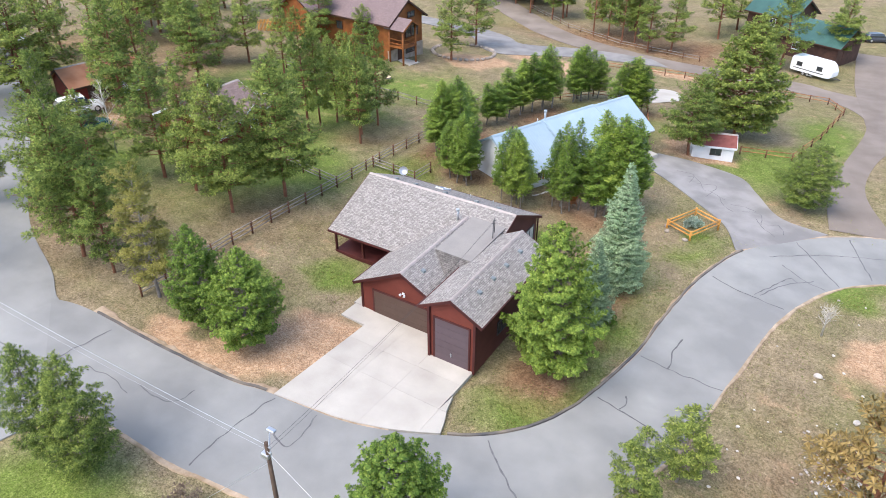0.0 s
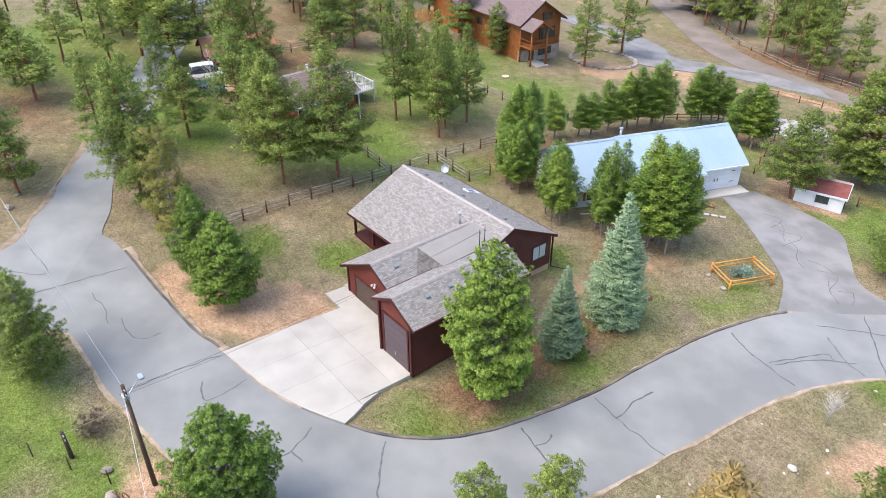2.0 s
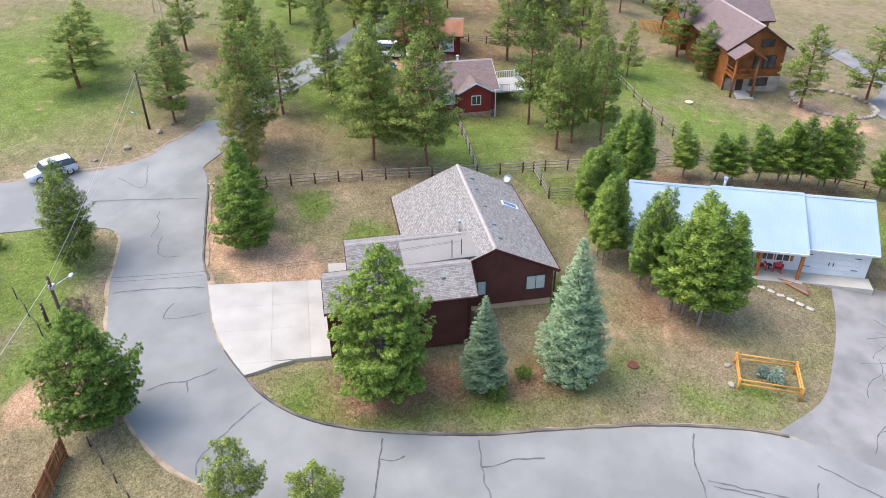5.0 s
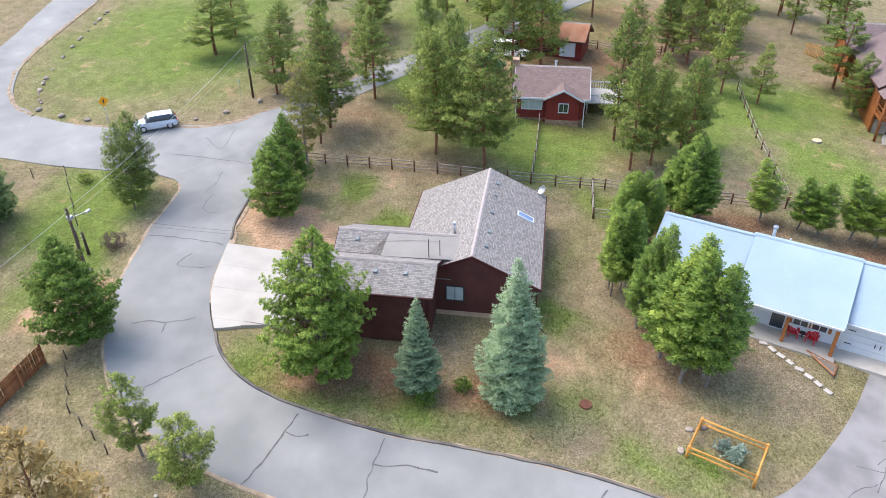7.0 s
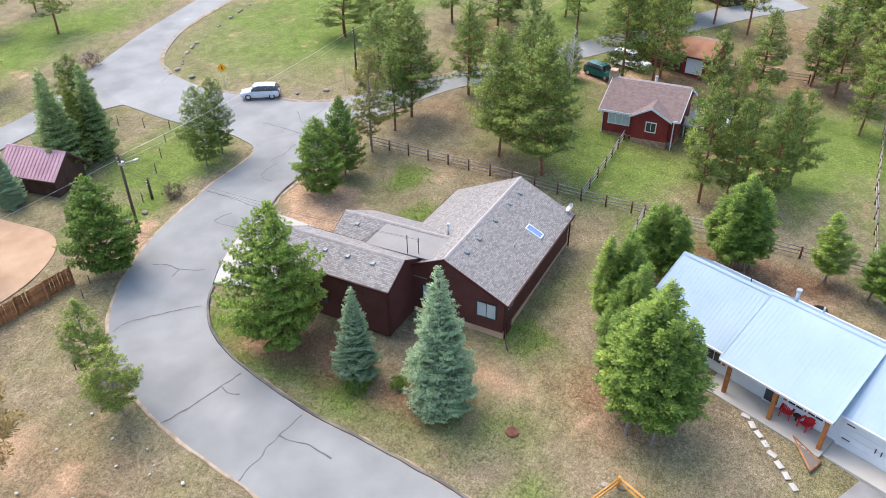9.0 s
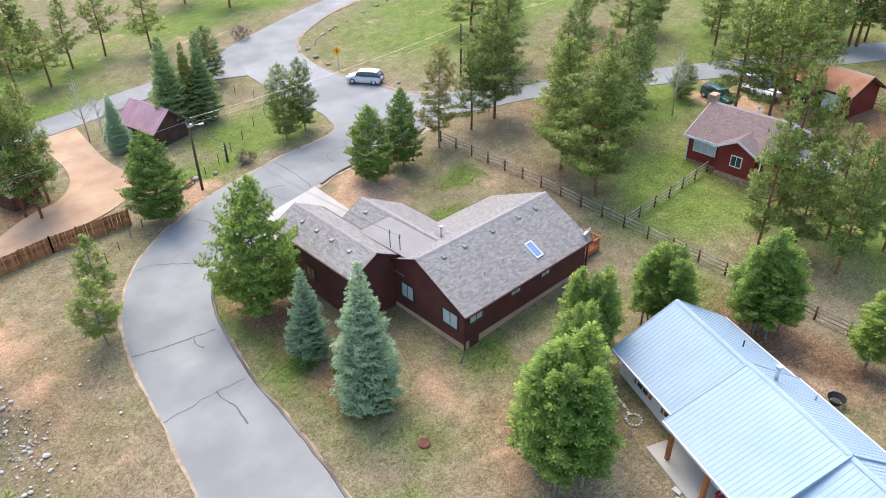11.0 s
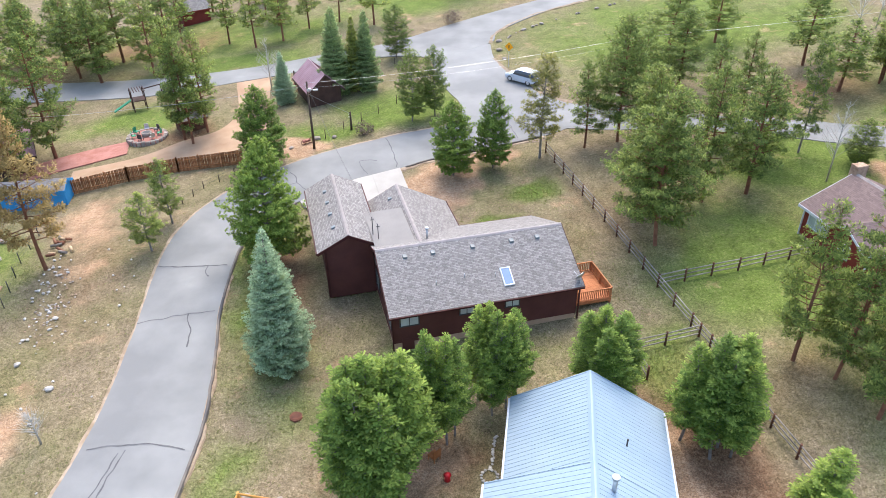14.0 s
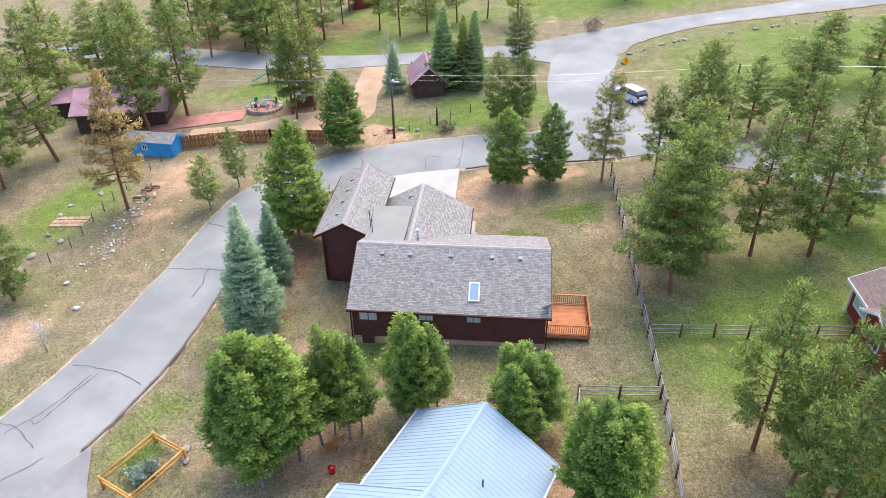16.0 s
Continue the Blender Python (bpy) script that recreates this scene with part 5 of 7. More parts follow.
# ---- the blue-roofed house ----
def blue_house():
    h = thing("house", -32.1, 61.2, -1.05, 67.4, "white house with pale blue metal roof and front porch", "house")
    def sect(x0, x1, rz, ys, zs, yn, zn, ywall, ov):
        body = extruded([(-4.1 if ywall is None else ywall, -0.9), (4.1, -0.9), (4.1, rz - (rz - zn) / yn * 4.1 - 0.12), (0, rz - 0.12), (ywall or -4.1, rz - (rz - zs) / ys * (ywall or -4.1) - 0.12)], -x1, -x0)
        for v in body.verts:
            v.co = Vector((-v.co.y, v.co.x, v.co.z))
        bmesh.ops.recalc_face_normals(body, faces=body.faces[:])
        part("wall", body, WHITE, h)
        a, b = x0 - ov[0], x1 + ov[1]
        for s, ye, ze in ((-1, ys, zs), (1, yn, zn)):
            p = ((a, ye, ze), (b, ye, ze), (b, 0, rz), (a, 0, rz))
            if s > 0:
                p = (p[1], p[0], p[3], p[2])
            roof = slab("roof", *p, 0.1, BLUE_METAL, h)
            n = int((b - a) / 0.3)
            bm = bmesh.new()
            for q in range(n + 1):
                u = a + 0.02 + q * (b - a - 0.04) / n
                hexa(bm, [(u + d, yy, zz + o) for o in (0.0, 0.02) for d, yy, zz in ((-0.016, ye, ze), (0.016, ye, ze), (0.016, 0, rz), (-0.016, 0, rz))])
            bmesh.ops.recalc_face_normals(bm, faces=bm.faces[:])
            tagged(part("roof_ribs", bm, BLUE_METAL, roof), kind="stuff")
            part("gutter", boxed(a, b, min(ye, ye + s * 0.12), max(ye, ye + s * 0.12), ze - 0.16, ze - 0.01), WHITE, h)
            for xx, t in ((a, -1), (b, 1)):
                bm = bmesh.new()
                hexa(bm, [(xx + d, yy, zz + o) for o in (-0.25, 0.05) for d, yy, zz in ((0, ye, ze), (0.06 * t, ye, ze), (0.06 * t, 0, rz), (0, 0, rz))])
                bmesh.ops.recalc_face_normals(bm, faces=bm.faces[:])
                part("bargeboard", bm, BLUE_METAL, h)
        bm = bmesh.new()
        hexa(bm, [(a, -0.2, rz - 0.05), (b, -0.2, rz - 0.05), (b, 0.2, rz - 0.05), (a, 0.2, rz - 0.05), (a, -0.05, rz + 0.07), (b, -0.05, rz + 0.07), (b, 0.05, rz + 0.07), (a, 0.05, rz + 0.07)])
        part("ridge_cap", bm, BLUE_METAL, h)
    sect(0.35, 7.3, 5.42, -4.75, 2.55, 4.75, 2.55, None, (0.35, 0.0))
    sect(7.3, 14.7, 5.56, -5.75, 2.86, 4.75, 2.66, -4.1, (0.15, 0.15))
    sect(14.7, 20.3, 5.45, -4.55, 2.7, 4.6, 2.62, None, (0.0, 0.35))
    part("porch_slab", boxed(6.6, 14.9, -6.2, -4.05, -0.6, 0.16, 0.01), CONCRETE, h, "pale concrete porch slab")
    part("garage_apron", boxed(14.9, 20.6, -5.7, -4.05, -0.6, 0.02, 0.01), CONCRETE, h, "pale concrete apron")
    for x in (7.9, 11.2, 14.55):
        part("porch_post", boxed(x - 0.13, x + 0.13, -5.68, -5.42, 0.15, 2.78, 0.015), POST_WOOD, h, "orange stained timber post")
    part("porch_beam", boxed(7.3, 14.7, -5.7, -5.4, 2.55, 2.78), WHITE, h)
    window(h, (10.5, -4.12, 1.25), (1, 0), 0.95, 2.0, WHITE, GLASS, 0, name="front_door")
    for x in (12.1, 13.4):
        window(h, (x, -4.12, 1.5), (1, 0), 1.0, 0.9, WHITE, GLASS, 1)
        for d in (-0.75, 0.72):
            part("shutter", boxed(x + d - 0.1, x + d + 0.13, -4.17, -4.1, 1.05, 1.95), POST_WOOD, h, "orange wooden shutter")
    for x in (3.0, 6.0):
        window(h, (x, -4.12, 1.5), (1, 0), 1.2, 1.0, WHITE, GLASS, 1)
        for d in (-0.85, 0.82):
            part("shutter", boxed(x + d - 0.1, x + d + 0.13, -4.17, -4.1, 1.0, 2.0), POST_WOOD, h, "orange wooden shutter")
    fr = bmesh.new()
    box(fr, 15.0, 15.12, -4.17, -4.08, 0.02, 2.3)
    box(fr, 19.6, 19.72, -4.17, -4.08, 0.02, 2.3)
    box(fr, 15.12, 19.6, -4.17, -4.08, 2.2, 2.3)
    gd = part("garage_door", fr, WHITE, h, "white carriage-style garage door")
    for k in range(4):
        part("door_panel", boxed(15.12, 19.6, -4.14, -4.08, 0.03 + 0.54 * k, 0.55 + 0.54 * k, 0.006), WHITE, gd)
    for x in (17.15, 17.5):
        part("handle", boxed(x - 0.03, x + 0.03, -4.2, -4.13, 0.95, 1.3), DARK_METAL, gd, "black strap handle")
    for x in (15.2, 19.0):
        for z in (0.7, 1.9):
            part("hinge", boxed(x, x + 0.5, -4.18, -4.13, z, z + 0.06), DARK_METAL, gd)
    bm = rod(bmesh.new(), (8.4, 1.0, 4.6), (8.4, 1.0, 5.9), 0.13, n=12)
    rod(bm, (8.4, 1.0, 5.85), (8.4, 1.0, 6.05), 0.19, n=12)
    part("flue", bm, STEEL, h, "galvanised flue pipe")
    part("vent_pipe", rod(bmesh.new(), (4.6, 2.0, 4.0), (4.6, 2.0, 4.75), 0.05), DARK_METAL, h)
    part("vent_pipe", rod(bmesh.new(), (9.6, 3.4, 3.2), (9.6, 3.4, 4.0), 0.07), STEEL, h)
    return h


blue_house()


# ---- neighbouring buildings ----
def red_house():
    h = gable_house("house", -62.6, 51.0, 1.7, 90, 8.0, 8.6, 2.75, 2.05, 0.45, RED_PAINT, BROWN_SHINGLE, WHITE, "small red house with brown shingle roof and white trim", skirt=BROWN_STONE, drop=1.2)
    # front cross gable, on the side that faces its own -y
    wb = 1.9
    cx = 1.4
    body = extruded([(cx - wb, -1.0), (cx + wb, -1.0), (cx + wb, 2.75), (cx, 3.75), (cx - wb, 2.75)], -4.9, -4.0)
    part("gable_wall", body, RED_PAINT, h)
    part("stone_base", boxed(cx - wb - 0.04, cx + wb + 0.04, -4.95, -4.2, -1.2, 0.05), BROWN_STONE, h, "brown rubble stone base")
    for s in (-1, 1):
        e0, e1 = (cx + s * (wb + 0.4), -5.3, 2.67), (cx + s * (wb + 0.4), -1.0, 2.67)
        r0, r1 = (cx, -5.3, 3.87), (cx, -1.0, 3.87)
        slab("roof", *((e0, e1, r1, r0) if s > 0 else (e1, e0, r0, r1)), 0.1, BROWN_SHINGLE, h)
        bm = bmesh.new()
        hexa(bm, [(x, -5.3 + d, z + o) for o in (-0.22, -0.01) for x, d, z in ((e0[0], 0, 2.67), (e0[0], -0.05, 2.67), (cx, -0.05, 3.87), (cx, 0, 3.87))])
        bmesh.ops.recalc_face_normals(bm, faces=bm.faces[:])
        part("bargeboard", bm, WHITE, h)
    window(h, (cx + 0.1, -4.92, 1.55), (1, 0), 1.0, 1.0, WHITE, GLASS, 1)
    window(h, (-2.2, -4.32, 1.6), (1, 0), 2.3, 1.0, WHITE, CURTAIN_GLASS, 2)
    part("crawl_door", boxed(-0.9, -0.2, -4.4, -4.3, -0.9, -0.1), RED_PAINT, h)
    part("downpipe", boxed(3.82, 3.92, -5.0, -4.9, -1.0, 2.6), WHITE, h)
    part("downpipe", boxed(-4.1, -4.0, -4.42, -4.32, -1.0, 2.6), WHITE, h)
    part("chimney", boxed(-4.9, -4.1, -0.2, 0.9, -0.5, 5.6, 0.03), BROWN_STONE, h, "brown rubble stone chimney")
    bm = rod(bmesh.new(), (0.3, 0.55, 4.0), (0.3, 0.55, 5.3), 0.13, n=10)
    rod(bm, (0.3, 0.55, 5.25), (0.3, 0.55, 5.45), 0.19, n=10)
    part("flue", bm, STEEL, h)
    d = thing("deck", -64.2, 57.6, 1.7, 90, "grey deck with white railing beside a red house", "deck")
    part("floor", boxed(-2.4, 2.2, -2.6, 2.6, 0.75, 0.9), CONCRETE, d)
    for x in (-2.2, 2.1):
        for y in (-2.5, 0, 2.5):
            part("post", boxed(x - 0.07, x + 0.07, y - 0.07, y + 0.07, -1.2, 1.9), WHITE, d)
    for y in (-2.55, 2.5):
        part("rail", boxed(-2.4, 2.2, y, y + 0.06, 1.75, 1.85), WHITE, d)
        for k in range(15):
            part("baluster", boxed(-2.3 + k * 0.3, -2.25 + k * 0.3, y, y + 0.05, 0.9, 1.75), WHITE, d)
    part("rail", boxed(2.15, 2.21, -2.5, 2.5, 1.75, 1.85), WHITE, d)
    for k in range(16):
        part("baluster", boxed(2.15, 2.2, -2.4 + k * 0.3, -2.35 + k * 0.3, 0.9, 1.75), WHITE, d)
    g = gable_house("garage", -82.5, 51.0, None, 78, 9, 5.5, 2.5, 1.5, 0.5, RED_PAINT, mat("rust_brown_roof", (0.3, 0.13, 0.07), (0.4, 0.2, 0.12), 0.6, 0.8, 0.1), DARK_WOOD, "old red garage with rust-brown roof under pines", "garage")
    # dark panel on the closed wall stands in for shade inside a bay
    part("open_bay", boxed(-2.8, 0.8, -2.83, -2.74, 0.0, 2.1), DARK_WOOD, g)
    part("door", boxed(1.4, 3.6, -2.84, -2.74, 0.0, 2.2), WHITE, g)


def log_house():
    h = gable_house("house", -72.6, 94.6, -1.3, -6, 14.5, 8.0, 6.3, 2.7, 0.7, LOG, MAUVE_SHINGLE, DARK_WOOD, "large orange log house with mauve shingle roof", step=0.28)
    l = 7.25
    part("stone_base", boxed(l - 0.4, l + 0.08, -4.05, 4.05, -1.0, 1.9), STONE, h, "grey stone lower storey")
    for y, z, w, hh in ((1.0, 1.2, 2.4, 1.0), (2.0, 4.0, 1.5, 1.6), (0.4, 4.0, 1.2, 1.6), (1.2, 6.6, 1.6, 0.8)):
        window(h, (l + 0.1, y, z), (0, 1), w, hh, DARK_WOOD, GLASS, 1)
    for x in (-3.5, 0.5, 3.5):
        window(h, (x, -4.05, 4.3), (1, 0), 1.2, 1.1, DARK_WOOD, GLASS, 1)
    part("porch_floor", boxed(l, l + 3.0, -4.2, -0.9, 2.7, 2.95), LOG, h)
    for x, y in ((l + 2.85, -4.05), (l + 2.85, -1.05), (l + 0.1, -4.05)):
        part("post", rod(bmesh.new(), (x, y, -0.5), (x, y, 5.9), 0.16, n=10), LOG, h)
    for z in (3.3, 3.9):
        part("rail", boxed(l, l + 2.95, -4.12, -4.02, z, z + 0.1), LOG, h)
        part("rail", boxed(l + 2.8, l + 2.9, -4.1, -1.0, z, z + 0.1), LOG, h)
    for s in (-1, 1):
        e = -2.5 + s * 2.2
        p = ((l - 0.5, e, 5.6), (l + 3.5, e, 5.6), (l + 3.5, -2.5, 7.0), (l - 0.5, -2.5, 7.0))
        slab("roof", *(p if s < 0 else (p[1], p[0], p[3], p[2])), 0.14, MAUVE_SHINGLE, h)
        bm = bmesh.new()
        hexa(bm, [(l + 3.5 + d, y, z + o) for o in (-0.3, -0.01) for d, y, z in ((0, e, 5.6), (0.06, e, 5.6), (0.06, -2.5, 7.0), (0, -2.5, 7.0))])
        bmesh.ops.recalc_face_normals(bm, faces=bm.faces[:])
        part("bargeboard", bm, LOG, h)
    part("patio", boxed(l, l + 3.4, -4.3, -0.8, -0.4, 0.06), CONCRETE, h)
    part("lower_door", boxed(l, l + 0.12, -2.2, -1.2, 0.0, 2.1), DARK_WOOD, h)
    w = gable_house("house", -86, 99, -1.0, 84, 14, 8, 5.0, 2.6, 0.6, LOG, MAUVE_SHINGLE, DARK_WOOD, "rear wing of an orange log house", step=0.28)
    t = gable_house("house", -72, 152, -2.0, 10, 14, 9, 3.2, 2.4, 0.6, STONE, MAUVE_SHINGLE, DARK_WOOD, "distant house with mauve shingle roof and pale walls")
    return h


SHED_ROOF = mat("maroon_shed_roof", (0.15, 0.05, 0.045), (0.21, 0.075, 0.065), 1.5, 0.9, 0.2, 10)


def small_buildings():
    s = gable_house("shed", -14.15, 84.1, -2.4, 17, 4.7, 2.8, 1.85, 0.95, 0.2, WHITE, SHED_ROOF, WHITE, "white garden shed with red roof", "shed")
    window(s, (0.3, -1.42, 1.15), (1, 0), 1.1, 0.8, DARK_METAL, GLASS, 1)
    window(s, (2.37, 0.1, 1.0), (0, 1), 0.9, 1.7, DARK_METAL, GLASS, 1)
    c = gable_house("cabin", -21.7, 0.4, 1.05, 101, 6.2, 4.0, 2.1, 1.75, 0.45, DARK_WOOD, MAROON_METAL, DARK_WOOD, "dark log cabin with maroon metal roof and red porch", "cabin", rib=True, skirt=DARK_WOOD, drop=0.6)
    # porch on the end that faces the lane
    part("porch_floor", boxed(-5.2, -3.1, -1.9, 1.9, -0.4, 0.15), RED_PAINT, c)
    part("porch_rail", boxed(-5.2, -5.1, -1.9, 1.9, 0.15, 0.75), RED_PAINT, c)
    for y in (-1.8, 1.8):
        part("post", boxed(-5.15, -5.0, y - 0.07, y + 0.07, 0.1, 2.2), DARK_WOOD, c)
    part("door", boxed(-3.18, -3.08, -1.0, 0.0, 0.1, 2.0), GREEN_SIGN, c)
    window(c, (-3.12, 0.9, 1.4), (0, -1), 1.0, 0.8, WHITE, GLASS, 2)
    k = gable_house("cabin", -114.5, 50.0, None, 57, 7.5, 5.0, 2.3, 1.4, 0.6, DARK_WOOD, FENCE_WOOD, POST_WOOD, "small brown cabin with a shake roof and white windows", "cabin")
    window(k, (1.2, -2.52, 1.5), (1, 0), 2.4, 0.8, WHITE, GLASS, 3)
    b = gable_house("shed", 9.2, 17.2, None, -6, 6.3, 2.6, 1.75, 0.6, 0.15, BLUE_PAINT, SHINGLE, BLUE_PAINT, "bright blue shed with grey shingle roof", "shed")
    part("door", boxed(3.13, 3.19, -0.6, 0.5, 0.0, 1.6), BLUE_PAINT, b)
    window(b, (0.4, 1.32, 1.1), (-1, 0), 0.5, 0.5, WHITE, GLASS, 1)
    gable_house("house", 17.5, 6.5, None, 12, 11, 7.5, 2.5, 1.8, 0.6, DARK_WOOD, MAROON_METAL, DARK_WOOD, "dark house with maroon metal roof under pines", rib=True)
    gable_house("pavilion", 26.5, 3.0, None, 20, 5, 4.5, 2.2, 0.8, 0.4, DARK_WOOD, MAROON_METAL, DARK_WOOD, "small outbuilding with maroon metal roof", "outbuilding", rib=True)
    gable_house("shed", -4.0, -46.5, None, 25, 5, 3.6, 2.4, 1.2, 0.3, RED_PAINT, SHINGLE, RED_PAINT, "old red barn shed with grey roof", "shed")
    p = gable_house("playhouse", -5.6, 3.8, None, 20, 3.0, 2.4, 1.6, 0.9, 0.3, RAIL_POST, SHINGLE, RAIL_POST, "small brown wooden playhouse under pines", "playhouse")
    g = gable_house("house", -10.1, 144.0, -4.6, -22, 11, 7.5, 3.0, 2.4, 0.6, DARK_WOOD, GREEN_METAL, DARK_WOOD, "dark brown house with green metal roof", rib=True)
    window(g, (-2, -4.05, 1.5), (1, 0), 1.2, 1.2, WHITE)
    part("garage_door", boxed(5.48, 5.56, -1.8, 1.8, 0, 2.3), DARK_WOOD, g)
    g2 = gable_house("house", -18.3, 152.0, -4.4, -22, 9, 8, 4.6, 2.6, 0.6, DARK_WOOD, GREEN_METAL, DARK_WOOD, "tall dark brown house wing with green roof", rib=True)
    window(g2, (1, -4.55, 3.2), (1, 0), 1.2, 1.2, WHITE)
    part("door", boxed(3, 4, -4.6, -4.5, 0, 2.1), GREEN_PLASTIC, g2)


red_house()
log_house()
small_buildings()



# ---- vehicles ----
def wheel(v, x, y, r=0.36, w=0.24):
    s = 1 if y > 0 else -1
    t = part("wheel", rod(bmesh.new(), (x, y - w / 2, r), (x, y + w / 2, r), r, n=20), RUBBER, v)
    part("rim", rod(bmesh.new(), (x, y + s * w * 0.35, r), (x, y + s * (w / 2 + 0.012), r), r * 0.64, r * 0.6, 14), STEEL, t)


def loft(rows, bevel=0.05):
    """A body from outlines across it: rows of x, half width below, half width above, floor, top."""
    bm = bmesh.new()
    rings = []
    for x, w0, w1, z0, z1 in rows:
        zm = z0 + (z1 - z0) * 0.55
        rings.append([bm.verts.new(p) for p in ((x, -w0, z0), (x, -w0 * 1.03, zm), (x, -w1, z1), (x, w1, z1), (x, w0 * 1.03, zm), (x, w0, z0))])
    for a, b in zip(rings, rings[1:]):
        for k in range(6):
            bm.faces.new((a[k], a[(k + 1) % 6], b[(k + 1) % 6], b[k]))
    bm.faces.new(rings[0])
    bm.faces.new(rings[-1][::-1])
    bmesh.ops.recalc_face_normals(bm, faces=bm.faces[:])
    for f in bm.faces:
        f.smooth = False
    bmesh.ops.bevel(bm, geom=[e for e in bm.edges if e.calc_face_angle(0) > 0.5], offset=bevel, segments=2, affect="EDGES")
    return bm


def car(name, x, y, turn, paint, label, L=4.7, W=1.86, H=1.7, category="car"):
    v = thing(name, x, y, None, turn, label, category)
    v.location.z += 0.03
    l, w = L / 2, W / 2
    part("body", loft([(-l, w * 0.86, w * 0.84, 0.4, 0.9), (-l + 0.25, w, w * 0.94, 0.28, 1.02), (-0.2, w, w * 0.95, 0.24, 1.02), (l - 1.35, w, w * 0.95, 0.24, 1.02), (l - 0.3, w * 0.97, w * 0.86, 0.28, 0.86), (l, w * 0.8, w * 0.74, 0.36, 0.7)]), paint, v)
    part("glasshouse", loft([(-l + 0.12, w * 0.86, w * 0.74, 0.98, 1.3), (-l + 0.55, w * 0.9, w * 0.74, 0.98, H - 0.07), (0.1, w * 0.9, w * 0.76, 0.98, H - 0.05), (0.75, w * 0.9, w * 0.72, 0.98, H - 0.16), (l - 1.3, w * 0.88, w * 0.8, 0.98, 1.04)], 0.03), GLASS, v, "dark tinted windows")
    part("roof", loft([(-l + 0.42, w * 0.72, w * 0.66, H - 0.1, H - 0.05), (-0.1, w * 0.78, w * 0.7, H - 0.09, H), (0.7, w * 0.72, w * 0.66, H - 0.16, H - 0.09)], 0.02), paint, v)
    for s in (-1, 1):
        for px in (-l + 0.6, -0.35, 0.62):
            bm = bmesh.new()
            hexa(bm,
                 [(px - 0.05, s * w * 0.92, 0.98), (px + 0.05, s * w * 0.92, 0.98), (px + 0.05, s * w * 0.86, 0.98), (px - 0.05, s * w * 0.86, 0.98), (px - 0.09, s * w * 0.78, H - 0.08), (px + 0.01, s * w * 0.78, H - 0.08), (px + 0.01, s * w * 0.72, H - 0.08), (px - 0.09, s * w * 0.72, H - 0.08)])
            bmesh.ops.recalc_face_normals(bm, faces=bm.faces[:])
            part("pillar", bm, paint, v)
        part("headlight", boxed(l - 0.22, l - 0.02, s * w * 0.62 - 0.16, s * w * 0.62 + 0.16, 0.68, 0.82, 0.02), WHITE, v)
        part("tail_light", boxed(-l - 0.01, -l + 0.12, s * w * 0.74 - 0.12, s * w * 0.74 + 0.12, 0.84, 1.08, 0.02), LAMP_RED, v)
        part("mirror", boxed(0.95, 1.1, s * (w + 0.1) - 0.1, s * (w + 0.1) + 0.1, 1.0, 1.15, 0.02), paint, v)
        for px in (-l + 0.9, l - 0.95):
            wheel(v, px, s * (w - 0.1))
    part("bumper", boxed(-l - 0.05, -l + 0.2, -w * 0.85, w * 0.85, 0.36, 0.58, 0.03), DARK_METAL, v)
    part("number_plate", boxed(-l - 0.065, -l - 0.045, -0.25, 0.25, 0.62, 0.76), WHITE, v)
    return v


car("suv", -47.2, 7.1, -57, SILVER, "silver suv parked at the road junction")
car("suv", -73.0, 42.3, 67, CAR_GREEN, "dark teal-green suv parked by a red house")
car("van", -78.2, 44.8, 75, CAR_WHITE, "white van parked under pine trees", 5.3, 2.0, 2.1, "van")
car("car", -1.5, 160, 30, CAR_DARK, "dark car parked far up the lane")


def trailer():
    v = thing("travel_trailer", -8.9, 131.8, None, -24, "white travel trailer with grey graphics", "trailer")
    part("body", loft([(-3.7, 1.1, 1.05, 0.6, 2.4), (-3.4, 1.2, 1.15, 0.5, 2.95), (2.6, 1.2, 1.15, 0.5, 2.95), (3.3, 1.15, 1.1, 0.6, 2.4), (3.7, 1.05, 1.0, 0.8, 1.7)], 0.12), CAR_WHITE, v)
    for x in (-2.0, 1.6):
        window(v, (x, -1.24, 1.8), (1, 0), 0.8, 0.55, DARK_METAL, GLASS, 0)
    part("stripe", boxed(-3.0, 2.4, -1.262, -1.22, 1.0, 1.12), DARK_METAL, v)
    part("door", boxed(0.1, 0.75, -1.26, -1.2, 0.6, 2.4, 0.02), WHITE, v)
    part("step", boxed(0.1, 0.75, -1.6, -1.2, 0.35, 0.42), STEEL, v)
    part("air_conditioner", boxed(-0.6, 0.3, -0.35, 0.35, 2.94, 3.2, 0.06), WHITE, v)
    for x in (-0.9, -0.1):
        for y in (-1.05, 1.05):
            wheel(v, x - 0.2, y, 0.34, 0.2)
    bm = rod(bmesh.new(), (3.4, -0.5, 0.6), (4.8, 0, 0.55), 0.05)
    rod(bm, (3.4, 0.5, 0.6), (4.8, 0, 0.55), 0.05)
    part("drawbar", bm, DARK_METAL, v)


trailer()


